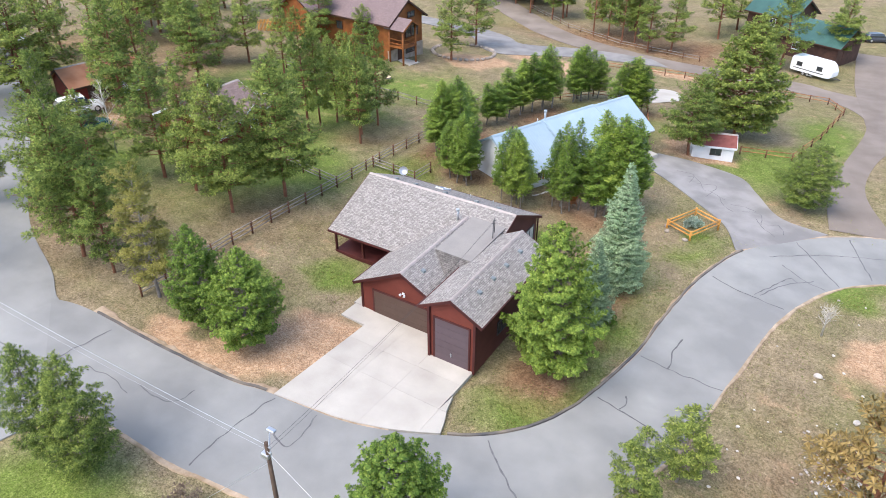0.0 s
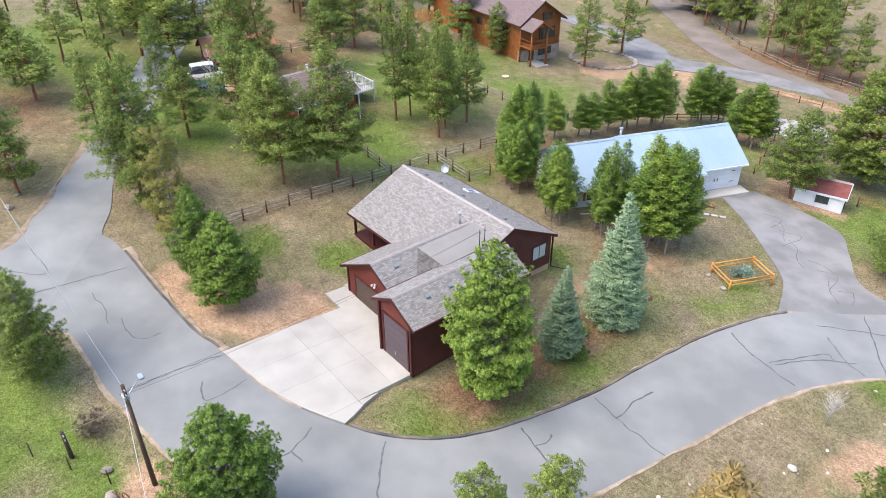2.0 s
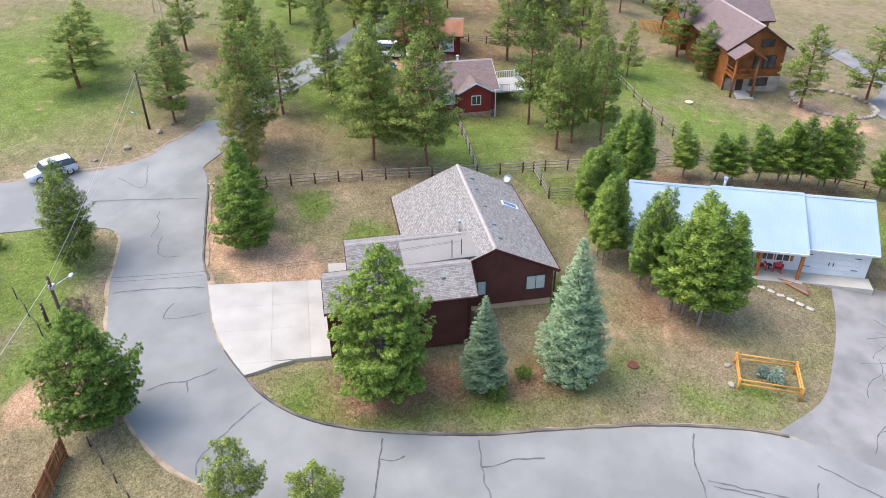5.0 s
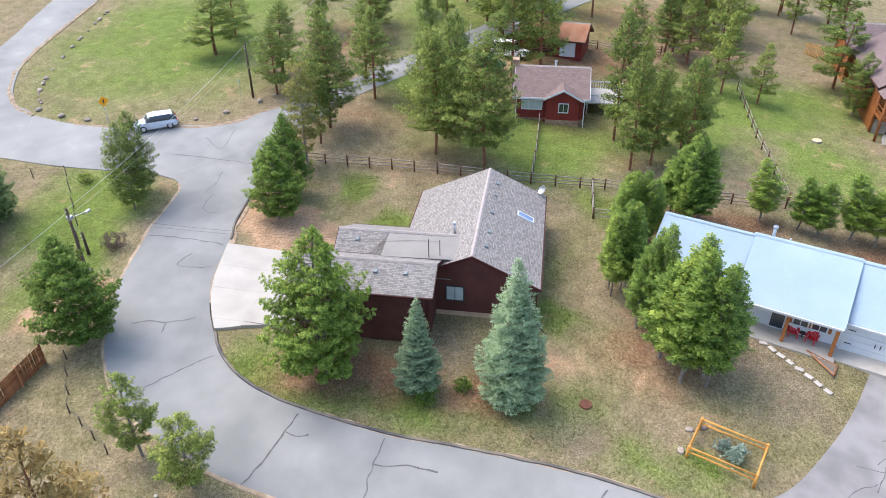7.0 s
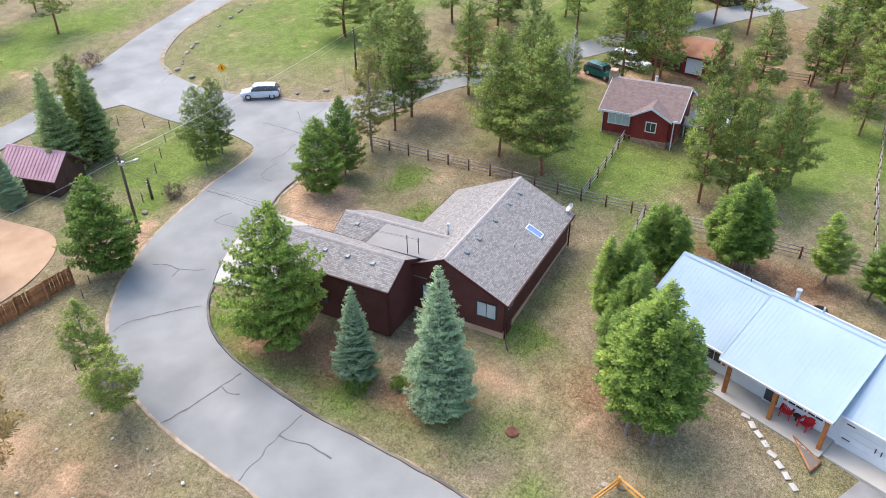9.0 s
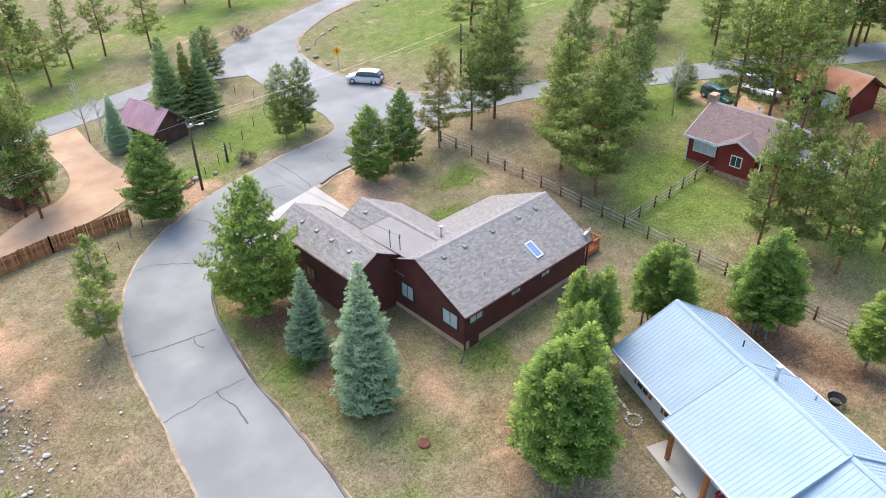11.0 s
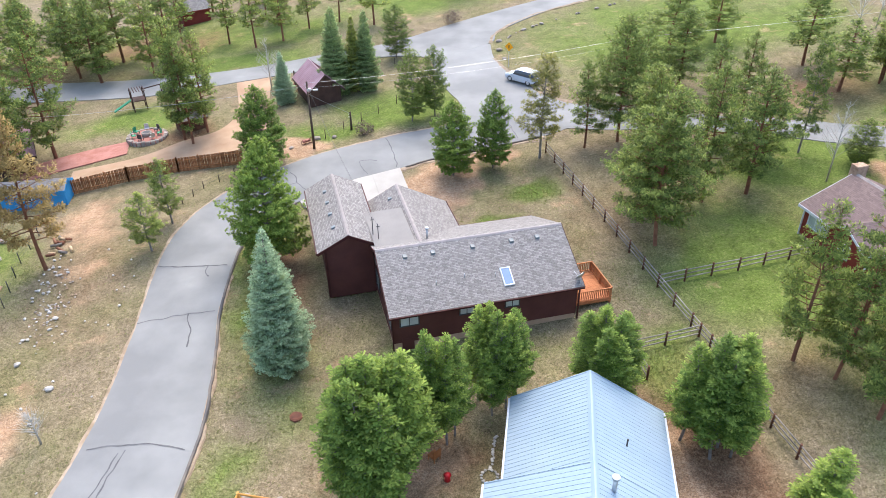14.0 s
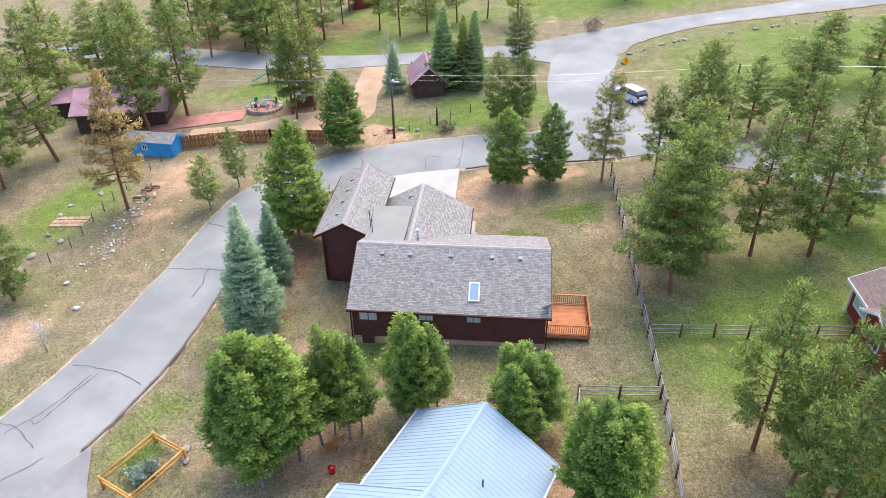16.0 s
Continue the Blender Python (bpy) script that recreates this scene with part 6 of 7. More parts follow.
# ---- fences ----
def rail_fence(pts, label, gap=2.6, rails=3, high=1.15, wood=RAIL_WOOD, posts=RAIL_POST):
    f = thing("rail_fence", pts[0][0], pts[0][1], 0, 0, label, "fence", "rail fences")
    ox, oy = pts[0]
    rng = random.Random(int(ox * 7 + oy))
    at = []
    for (x0, y0), (x1, y1) in zip(pts, pts[1:]):
        n = max(1, round(math.hypot(x1 - x0, y1 - y0) / gap))
        at += [(x0 + (x1 - x0) * k / n, y0 + (y1 - y0) * k / n) for k in range(n)]
    at.append(pts[-1])
    for x, y in at:
        part("post", rod(bmesh.new(), (x - ox, y - oy, gnd(x, y) - 0.4), (x - ox + rng.uniform(-0.03, 0.03), y - oy, gnd(x, y) + high + rng.uniform(0, 0.1)), 0.085, 0.08, 8), posts, f)
    for (x0, y0), (x1, y1) in zip(at, at[1:]):
        for k in range(rails):
            z = high * (k + 0.8) / rails
            part("rail", rod(bmesh.new(), (x0 - ox, y0 - oy, gnd(x0, y0) + z + rng.uniform(-0.04, 0.04)), (x1 - ox, y1 - oy, gnd(x1, y1) + z + rng.uniform(-0.04, 0.04)), 0.05, 0.045, 6), wood, f)
    return f


rail_fence([(-43.3, 25.5), (-43.4, 37.4), (-43.6, 49.5), (-43.7, 57), (-43.5, 64.5), (-43.7, 72), (-45, 86)], "long weathered three-rail fence behind the house")
rail_fence([(-43.6, 49.5), (-50.6, 49.8), (-57.6, 49.8)], "weathered rail fence towards a red house")
rail_fence([(-43.6, 55.7), (-38.2, 55.7), (-38.0, 58.5)], "short dark rail fence by green grass")
rail_fence([(-74.5, 75.7), (-60, 75.2), (-45.0, 75.3)], "weathered wire-and-rail fence across the meadow", 3.0, 2)
rail_fence([(-11.3, 86.8), (-5.6, 88.5), (-3.6, 98.9), (-2.2, 111.9), (-4.7, 116.1), (-9.7, 115.6), (-26, 115.8), (-38, 112.5)], "orange-brown rail fence along a gravel lane", 3.2, 2, 1.0, FENCE_WOOD)
rail_fence([(-22, 84.5), (-27, 99), (-34, 96), (-40, 86)], "low orange-brown rail fence behind pines", 3.0, 2, 0.9, FENCE_WOOD)
rail_fence([(-68, 145.5), (-55, 136), (-42, 130.6), (-27, 129)], "split-rail fence along a gravel road", 3.2, 2, 0.9)
rail_fence([(-86, 70), (-84, 60), (-86, 52)], "weathered rail fence beneath pines", 3.0, 3)


def plank_fence():
    f = thing("plank_fence", -11.6, 16.3, 0, 0, "orange cedar plank fence with paler boards and rails", "fence")
    ends = [(0, 0), (6.9, -0.7), (12.1, -0.5), (18.6, 0.6)]
    rng = random.Random(4)
    d = 0.0
    for (x0, y0), (x1, y1) in zip(ends, ends[1:]):
        run = math.hypot(x1 - x0, y1 - y0)
        a = math.atan2(y1 - y0, x1 - x0)
        n = int(run / 0.15)
        me = boxed(-0.068, 0.068, -0.012, 0.012, 0, 1.65)
        first = None
        for k in range(n):
            x, y = x0 + (x1 - x0) * (k + 0.5) / n, y0 + (y1 - y0) * (k + 0.5) / n
            if first is None:
                first = part("plank", me, FENCE_WOOD, f)
                ob = first
            else:
                ob = new("plank", first.data)
                ob.parent = f
            ob.matrix_basis = pose(x, y, gnd(x - 11.6, y + 16.3) - 0.06 + rng.uniform(-0.03, 0.03), rng.uniform(-1, 1), rng.uniform(-1, 1), math.degrees(a))
        m = max(2, round(run / 2.4))
        for k in range(m + 1):
            x, y = x0 + (x1 - x0) * k / m, y0 + (y1 - y0) * k / m
            z = gnd(x - 11.6, y + 16.3)
            part("post", boxed(x - 0.06, x + 0.06, y + 0.02, y + 0.14, z - 0.3, z + 1.75), FENCE_WOOD, f)
            if k < m:
                xx, yy = x0 + (x1 - x0) * (k + 1) / m, y0 + (y1 - y0) * (k + 1) / m
                zz = gnd(xx - 11.6, yy + 16.3)
                for q in (0.35, 1.3):
                    part("rail", rod(bmesh.new(), (x, y + 0.06, z + q), (xx, yy + 0.06, zz + q), 0.045, n=4), POST_WOOD, f)


plank_fence()


def wire_fence(pts, label, gap=2.5, high=1.1):
    f = thing("wire_fence", pts[0][0], pts[0][1], 0, 0, label, "fence", "wire fences")
    ox, oy = pts[0]
    at = []
    for (x0, y0), (x1, y1) in zip(pts, pts[1:]):
        n = max(1, round(math.hypot(x1 - x0, y1 - y0) / gap))
        at += [(x0 + (x1 - x0) * k / n, y0 + (y1 - y0) * k / n) for k in range(n)]
    at.append(pts[-1])
    for x, y in at:
        part("post", rod(bmesh.new(), (x - ox, y - oy, gnd(x, y) - 0.3), (x - ox, y - oy, gnd(x, y) + high), 0.045, n=6), DARK_METAL if "green" in label else POLE_WOOD, f)
    for (x0, y0), (x1, y1) in zip(at, at[1:]):
        for z in (0.35, 0.7, 1.05):
            part("wire", rod(bmesh.new(), (x0 - ox, y0 - oy, gnd(x0, y0) + z), (x1 - ox, y1 - oy, gnd(x1, y1) + z), 0.008, n=4), DARK_METAL, f)


def yard_fence():
    f = thing("plank_fence", -93.4, 89.2, None, 0, "honey-coloured plank fence beside a log house", "fence")
    for k in range(26):
        part("plank", boxed(k * 0.16, k * 0.16 + 0.145, k * 0.17, k * 0.17 + 0.03, -0.6, 1.75 + 0.03 * (k % 3)), YELLOW_LOG, f)
    for z in (0.3, 1.3):
        part("rail", rod(bmesh.new(), (0, -0.04, z), (4.1, 4.3, z), 0.05, n=6), YELLOW_LOG, f)


yard_fence()
wire_fence([(7.2, 20), (8.5, 29), (8.3, 38), (11, 48), (16, 58)], "dark green mesh fence along a garden")
wire_fence([(-4.6, 25.2), (-7.5, 20.8), (-12.2, 17.6)], "low rustic pole fence beside the lane", 1.8, 0.8)
wire_fence([(-21, 13.5), (-28, 9), (-36, 3), (-33, -6)], "old post and wire fence in grass", 3.2)


# ---- poles, wires and signs ----
def utility_pole(x, y, top, label, lamp=None):
    p = thing("utility_pole", x, y, None, 0, label, "utility pole", "utility poles")
    z = top - gnd(x, y)
    part("pole", rod(bmesh.new(), (0, 0, -0.5), (0, 0, z), 0.15, 0.1, 12), POLE_WOOD, p)
    for d in (0.25, 0.6):
        part("insulator", rod(bmesh.new(), (0.1, 0, z - d), (0.25, 0, z - d), 0.04), STEEL, p)
    if lamp:
        a = part("lamp_arm", rod(bmesh.new(), (0, 0, z - 0.9), (lamp[0], lamp[1], z - 0.6), 0.035), STEEL, p)
        part("lamp_head", boxed(lamp[0] - 0.15, lamp[0] + 0.35, lamp[1] - 0.13, lamp[1] + 0.13, z - 0.68, z - 0.52, 0.04), STEEL, a)
        part("transformer_bracket", boxed(-0.35, 0.1, -0.16, 0.16, z - 1.05, z - 0.75, 0.03), STEEL, p)
    return p


utility_pole(-19.5, 15.5, 8.35, "brown wooden utility pole with a street lamp arm", (-0.9, 1.1))
utility_pole(-57.0, 14.8, 9.8, "tall brown wooden utility pole by the roadside")
utility_pole(-120, 30, 16.2, "dark wooden utility pole among pines")
utility_pole(-24.2, 12.3, 3.2, "short grey wooden stub pole")


def cable(a, b, sag, label, r=0.022, material=None):
    a, b = Vector(a), Vector(b)
    bm = bmesh.new()
    pts = [a.lerp(b, k / 14) - Vector((0, 0, sag * 4 * (k / 14) * (1 - k / 14))) for k in range(15)]
    q = (b - a).to_track_quat("Z", "Y")
    rings = [[bm.verts.new(p + q @ Vector((r * math.cos(k * math.tau / 5), r * math.sin(k * math.tau / 5), 0))) for k in range(5)] for p in pts]
    for u, v in zip(rings, rings[1:]):
        for k in range(5):
            bm.faces.new((u[k], u[(k + 1) % 5], v[(k + 1) % 5], v[k]))
    return tagged(part("overhead_cable", bm, material or STEEL), label, "cable", "overhead cables")


cable((-19.4, 15.5, 8.2), (-57, 14.8, 9.6), 0.5, "pale overhead cable between two utility poles", 0.011)
cable((-19.4, 15.6, 7.7), (-57, 14.9, 8.9), 0.6, "thin dark overhead cable between two poles", 0.005)
cable((-19.5, 15.6, 8.0), (-21.9, 42.6, 6.25), 0.5, "thin service cable to the house mast", 0.009, DARK_METAL)
cable((-19.6, 15.6, 7.6), (-22.2, 43.4, 6.05), 0.6, "thin service cable to the house", 0.008, DARK_METAL)
cable((-57, 14.8, 9.6), (-120, 30, 16), 0.3, "pale overhead cable running into the pines", 0.013)
cable((-19.5, 15.5, 7.0), (-24.2, 12.3, 3.0), 0.05, "thin guy wire from a utility pole", 0.012)
cable((-19.4, 15.4, 7.9), (17, 8, 5.0), 0.6, "thin cable towards a dark house", 0.012)


def sign(x, y, turn, board, high, label, diamond=False):
    s = thing("road_sign", x, y, None, turn, label, "sign")
    part("post", boxed(-0.035, 0.035, -0.025, 0.025, -0.3, high), STEEL, s)
    bm = boxed(-0.42, 0.42, -0.055, -0.03, -0.42, 0.42, 0.008) if diamond else boxed(-0.5, 0.5, -0.055, -0.03, -0.12, 0.12, 0.006)
    bmesh.ops.transform(bm, matrix=Matrix.Translation((0, 0, high)) @ Matrix.Rotation(radians(45 if diamond else 0), 4, "Y"), verts=bm.verts[:])
    b = part("board", bm, board, s)
    if diamond:
        part("symbol", boxed(-0.07, 0.07, -0.07, -0.057, high - 0.22, high + 0.22), DARK_METAL, b)
    else:
        part("writing", boxed(-0.35, 0.35, -0.062, -0.056, high - 0.04, high + 0.04), WHITE, b)


sign(-47.2, 1.4, 138, ORANGE_SIGN, 2.7, "orange diamond road sign on a steel post", True)
sign(-55.8, 13.8, 40, GREEN_SIGN, 2.5, "green street name sign on a post")


# ---- yard things ----
def planter():
    p = thing("log_enclosure", -10.85, 63.35, None, -25, "honey-coloured log rail enclosure round a flower bed", "enclosure")
    x, y = 1.4, 2.05
    for a in (-x, x):
        for b in (-y, y):
            part("post", rod(bmesh.new(), (a, b, -0.3), (a, b, 1.0), 0.1, 0.095, 10), YELLOW_LOG, p)
        for z in (0.5, 0.88):
            part("rail", rod(bmesh.new(), (a, -y, z), (a, y, z), 0.065, n=8), YELLOW_LOG, p)
    for b in (-y, y):
        for z in (0.5, 0.88):
            part("rail", rod(bmesh.new(), (-x, b, z), (x, b, z), 0.065, n=8), YELLOW_LOG, p)
    rng = np.random.default_rng(3)
    for dx, dy, r in ((-0.3, -0.3, 0.55), (0.2, 0.5, 0.5), (-0.4, 0.7, 0.45)):
        c = rng.normal(0, r * 0.42, (110, 3)) * (1, 1, 0.7) + (dx, dy, 0.45)
        v, t = tufts(rng, c, c - (dx, dy, 0.1), np.full(110, 0.16), 7, 0.9, 0.3)
        s = thing("sage_bush", *(p.matrix_basis @ Vector((0, 0, 0))).xy, None, -25, "grey-green sage bush in a flower bed", "bush", "sage bushes")
        tagged(raw("leaves", v.tolist(), t.tolist(), SAGE, s), kind="stuff")
        part("stem", rod(bmesh.new(), (dx, dy, -0.2), (dx, dy, 0.4), 0.04), GREY_BARK, s)
    for k, (dx, dy) in enumerate(((-1.6, -1.9), (1.2, -2.5), (-0.9, -2.6))):
        q = p.matrix_basis @ Vector((dx, dy, 0))
        boulder(q.x, q.y, 0.25, "small pale stone by a log rail", "stones by the bed")


def boulder(x, y, r, label, group="", material=None, flat=0.6, name="rock"):
    bm = bmesh.new()
    bmesh.ops.create_icosphere(bm, subdivisions=2, radius=r)
    for v in bm.verts:
        k = 1 + 0.28 * noise.noise(v.co * (1.6 / r) + Vector((x, y, 0)))
        v.co = Vector((v.co.x * k * 1.2, v.co.y * k * 0.9, v.co.z * k * flat))
    o = part(name, bm, material or STONE)
    o.matrix_basis = pose(x, y, gnd(x, y) + r * flat * 0.35, 0, 0, (x * 57 + y * 31) % 360)
    return tagged(o, label, "rock", group)


planter()


def garden_chair(x, y, z, turn):
    c = thing("garden_chair", x, y, z, turn, "bright red adirondack chair on a porch", "chair", "porch chairs")
    for k in range(5):
        part("seat_slat", boxed(-0.28, 0.28, -0.28 + k * 0.115, -0.28 + k * 0.115 + 0.1, 0.38 - k * 0.03, 0.4 - k * 0.03), RED_PLASTIC, c)
    for k in range(5):
        bm = boxed(-0.27 + k * 0.11, -0.27 + k * 0.11 + 0.1, -0.012, 0.012, 0.0, 0.8 - abs(k - 2) * 0.06)
        bmesh.ops.transform(bm, matrix=Matrix.Translation((0, 0.28, 0.26)) @ Matrix.Rotation(radians(-24), 4, "X"), verts=bm.verts[:])
        part("back_slat", bm, RED_PLASTIC, c)
    for s in (-1, 1):
        part("arm", boxed(s * 0.36 - 0.07, s * 0.36 + 0.07, -0.36, 0.4, 0.58, 0.61), RED_PLASTIC, c)
        part("leg", boxed(s * 0.31 - 0.03, s * 0.31 + 0.03, -0.34, -0.24, 0.0, 0.58), RED_PLASTIC, c)
        part("leg", boxed(s * 0.31 - 0.03, s * 0.31 + 0.03, 0.3, 0.4, 0.0, 0.58), RED_PLASTIC, c)


garden_chair(-23.45, 70.35, -0.89, 77)
garden_chair(-22.85, 71.55, -0.89, 52)
tb = thing("side_table", -23.3, 71.0, -0.89, 0, "small dark round table between red chairs", "table")
part("tabletop", rod(bmesh.new(), (0, 0, 0.42), (0, 0, 0.46), 0.25, n=16), DARK_WOOD, tb)
part("pedestal", rod(bmesh.new(), (0, 0, 0), (0, 0, 0.42), 0.05), DARK_WOOD, tb)
bn = thing("porch_bench", -25.9, 67.3, -0.89, 67, "dark bench by a front door", "bench")
part("seat", boxed(-0.5, 0.5, -0.2, 0.2, 0.35, 0.45), DARK_METAL, bn)
part("leg", boxed(-0.45, -0.35, -0.2, 0.2, 0, 0.35), DARK_METAL, bn)
part("leg", boxed(0.35, 0.45, -0.2, 0.2, 0, 0.35), DARK_METAL, bn)

for k in range(8):
    f = k / 7
    x, y = -22.35 + 4.55 * f, 68.05 + 3.4 * f
    bm = boxed(-0.29, 0.29, -0.19, 0.19, -0.08, 0.0, 0.02)
    for v in bm.verts:
        v.co.x *= 1 + 0.2 * noise.noise((x, y, v.co.y * 4))
    o = part("stepping_stone", bm, PALE_STONE)
    o.matrix_basis = pose(x, y, gnd(x, y) + 0.03, 0, 0, 35 + 80 * noise.noise((x * 2.3, 0, 0)))
    tagged(o, "pale flat stepping stone in dry grass", "stone", "stepping stones")

mh = thing("manhole_cover", -14.2, 54.7, None, 0, "rusty round manhole cover in grass", "manhole")
part("rim", rod(bmesh.new(), (0, 0, -0.2), (0, 0, 0.1), 0.42, n=24), RUST, mh)
part("lid", rod(bmesh.new(), (0, 0, 0.1), (0, 0, 0.13), 0.36, n=24), RUST, mh)
fp = thing("fire_pit", -36.3, 71.6, None, 0, "dark iron fire pit on bare earth", "fire pit")
bm = rod(bmesh.new(), (0, 0, 0.05), (0, 0, 0.45), 0.4, 0.6, 18, False)
part("bowl", bm, DARK_METAL, fp)
part("stand", rod(bmesh.new(), (0, 0, -0.1), (0, 0, 0.1), 0.3, n=12), DARK_METAL, fp)
bf = thing("garden_ornament", -22.7, 62.6, None, 0, "small red garden ornament on bare earth", "ornament")
part("body", rod(bmesh.new(), (0, 0, -0.05), (0, 0, 0.4), 0.2, 0.12, 12), RED_PLASTIC, bf)
part("lid", rod(bmesh.new(), (0, 0, 0.4), (0, 0, 0.5), 0.25, 0.05, 12), RED_PLASTIC, bf)
wc = thing("garden_chair", -22.3, 60.9, None, 30, "small brown wooden chair under pines", "chair")
part("seat", boxed(-0.3, 0.3, -0.3, 0.3, 0.35, 0.42), POST_WOOD, wc)
part("backrest", boxed(-0.3, 0.3, 0.26, 0.32, 0.4, 1.0), POST_WOOD, wc)
for sx in (-0.27, 0.23):
    for sy in (-0.28, 0.24):
        part("leg", boxed(sx, sx + 0.05, sy, sy + 0.05, 0, 0.36), POST_WOOD, wc)


sp = thing("tree_stump", -61.0, 82.4, None, 0, "low pale cut tree stump in grass", "stump")
part("wood", rod(bmesh.new(), (0, 0, -0.2), (0, 0, 0.1), 0.62, 0.55, 16), GREY_BARK, sp)
part("cut_face", rod(bmesh.new(), (0, 0, 0.09), (0, 0, 0.13), 0.54, n=16), PALE_STUMP, sp)


pl = thing("garden_plough", -18.8, 13.8, None, 25, "small faded red iron plough in grass", "plough")
part("body", boxed(-0.5, 0.5, -0.18, 0.18, 0.12, 0.4, 0.06), RED_STONE, pl)
for dx in (-0.45, 0.5):
    bm = bmesh.new()
    for k in range(14):
        a, b = k * math.tau / 14, (k + 1) * math.tau / 14
        rod(bm, (dx + 0.3 * math.cos(a), 0.28, 0.3 + 0.3 * math.sin(a)), (dx + 0.3 * math.cos(b), 0.28, 0.3 + 0.3 * math.sin(b)), 0.035, n=6)
    part("wheel", bm, RUST, pl)
part("handle", rod(bmesh.new(), (-0.4, 0, 0.35), (-1.1, 0, 0.75), 0.03), RUST, pl)


def dish(x, y, z):
    d = thing("satellite_dish", x, y, z, 30, "grey satellite dish on the roof corner", "satellite dish")
    part("mast", rod(bmesh.new(), (0, 0, -0.9), (0, 0, 0.1), 0.03), STEEL, d)
    bm = bmesh.new()
    bmesh.ops.create_uvsphere(bm, u_segments=20, v_segments=12, radius=0.62)
    bmesh.ops.delete(bm, geom=[v for v in bm.verts if v.co.z > -0.4], context="VERTS")
    bmesh.ops.solidify(bm, geom=bm.faces[:], thickness=0.02)
    bmesh.ops.transform(bm, matrix=Matrix.Translation((0, -0.45, 0.5)) @ Matrix.Rotation(radians(55), 4, "X"), verts=bm.verts[:])
    part("reflector", bm, STEEL, d)
    part("arm", rod(bmesh.new(), (0, -0.05, 0.0), (0, -0.65, 0.35), 0.02), STEEL, d)


dish(-36.1, 50.75, 3.45)


def patio():
    p = thing("patio", -0.5, 4.8, None, 0, "round red flagstone patio with stone edge", "patio")
    rng = random.Random(8)
    part("base", rod(bmesh.new(), (0, 0, -0.3), (0, 0, 0.3), 2.3, n=28), RED_STONE, p)
    for k in range(26):
        a = k * math.tau / 26
        part("stone", boxed(2.15 * math.cos(a) - 0.25, 2.15 * math.cos(a) + 0.25, 2.15 * math.sin(a) - 0.2, 2.15 * math.sin(a) + 0.2, -0.2, 0.36 + rng.uniform(0, 0.08), 0.06), STONE, p)
    f = thing("fire_ring", -0.5, 4.8, gnd(-0.5, 4.8) + 0.3, 0, "round grey fire ring on a patio", "fire pit")
    part("ring", rod(bmesh.new(), (0, 0, 0), (0, 0, 0.45), 0.6, n=20), STONE, f)
    part("ash", rod(bmesh.new(), (0, 0, 0.45), (0, 0, 0.47), 0.42, n=20), DARK_METAL, f)
    for k in range(7):
        a = k * math.tau / 7 + 0.3
        c = thing("garden_chair", -0.5 + 1.5 * math.cos(a), 4.8 + 1.5 * math.sin(a), gnd(-0.5, 4.8) + 0.3, math.degrees(a) - 90, "small garden chair round a fire ring", "chair", "fire ring chairs")
        m = (GREEN_PLASTIC, DARK_METAL, STEEL)[k % 3]
        part("seat", boxed(-0.25, 0.25, -0.25, 0.25, 0.3, 0.36), m, c)
        part("backrest", boxed(-0.25, 0.25, 0.2, 0.26, 0.36, 0.85), m, c)
        for sx in (-0.24, 0.19):
            for sy in (-0.24, 0.19):
                part("leg", boxed(sx, sx + 0.05, sy, sy + 0.05, 0, 0.3), m, c)
    strip("flagstone_terrace", [(1.5, 5), (5, 5.5), (9, 6.5), (13, 8)], [(1.5, 8.5), (5, 9.5), (9, 10.5), (13, 12)], RED_STONE, 0.05, "pink flagstone terrace", "terrace", 16, 6)
    s = thing("play_set", 1.3, -5.5, None, 15, "dark wooden play set with green slide", "play set")
    for x in (-0.8, 0.8):
        for y in (-0.8, 0.8):
            part("post", boxed(x - 0.06, x + 0.06, y - 0.06, y + 0.06, -0.2, 2.6), DARK_WOOD, s)
    part("platform", boxed(-0.9, 0.9, -0.9, 0.9, 1.3, 1.4), DARK_WOOD, s)
    for k in range(6):
        part("roof_slat", boxed(-0.95 + k * 0.33, -0.85 + k * 0.33, -1, 1, 2.6, 2.68), DARK_WOOD, s)
    part("beam", rod(bmesh.new(), (-0.8, -0.8, 2.3), (-3.2, -1.5, 2.3), 0.07), DARK_WOOD, s)
    part("beam_leg", rod(bmesh.new(), (-3.2, -1.5, 2.3), (-3.4, -1.5, -0.2), 0.06), DARK_WOOD, s)
    bm = bmesh.new()
    hexa(bm, [(0.9, -0.3, 1.3), (3.2, -0.3, 0.15), (3.2, 0.3, 0.15), (0.9, 0.3, 1.3), (0.9, -0.3, 1.4), (3.2, -0.3, 0.25), (3.2, 0.3, 0.25), (0.9, 0.3, 1.4)])
    part("slide", bm, GREEN_PLASTIC, s, "green plastic slide")


patio()



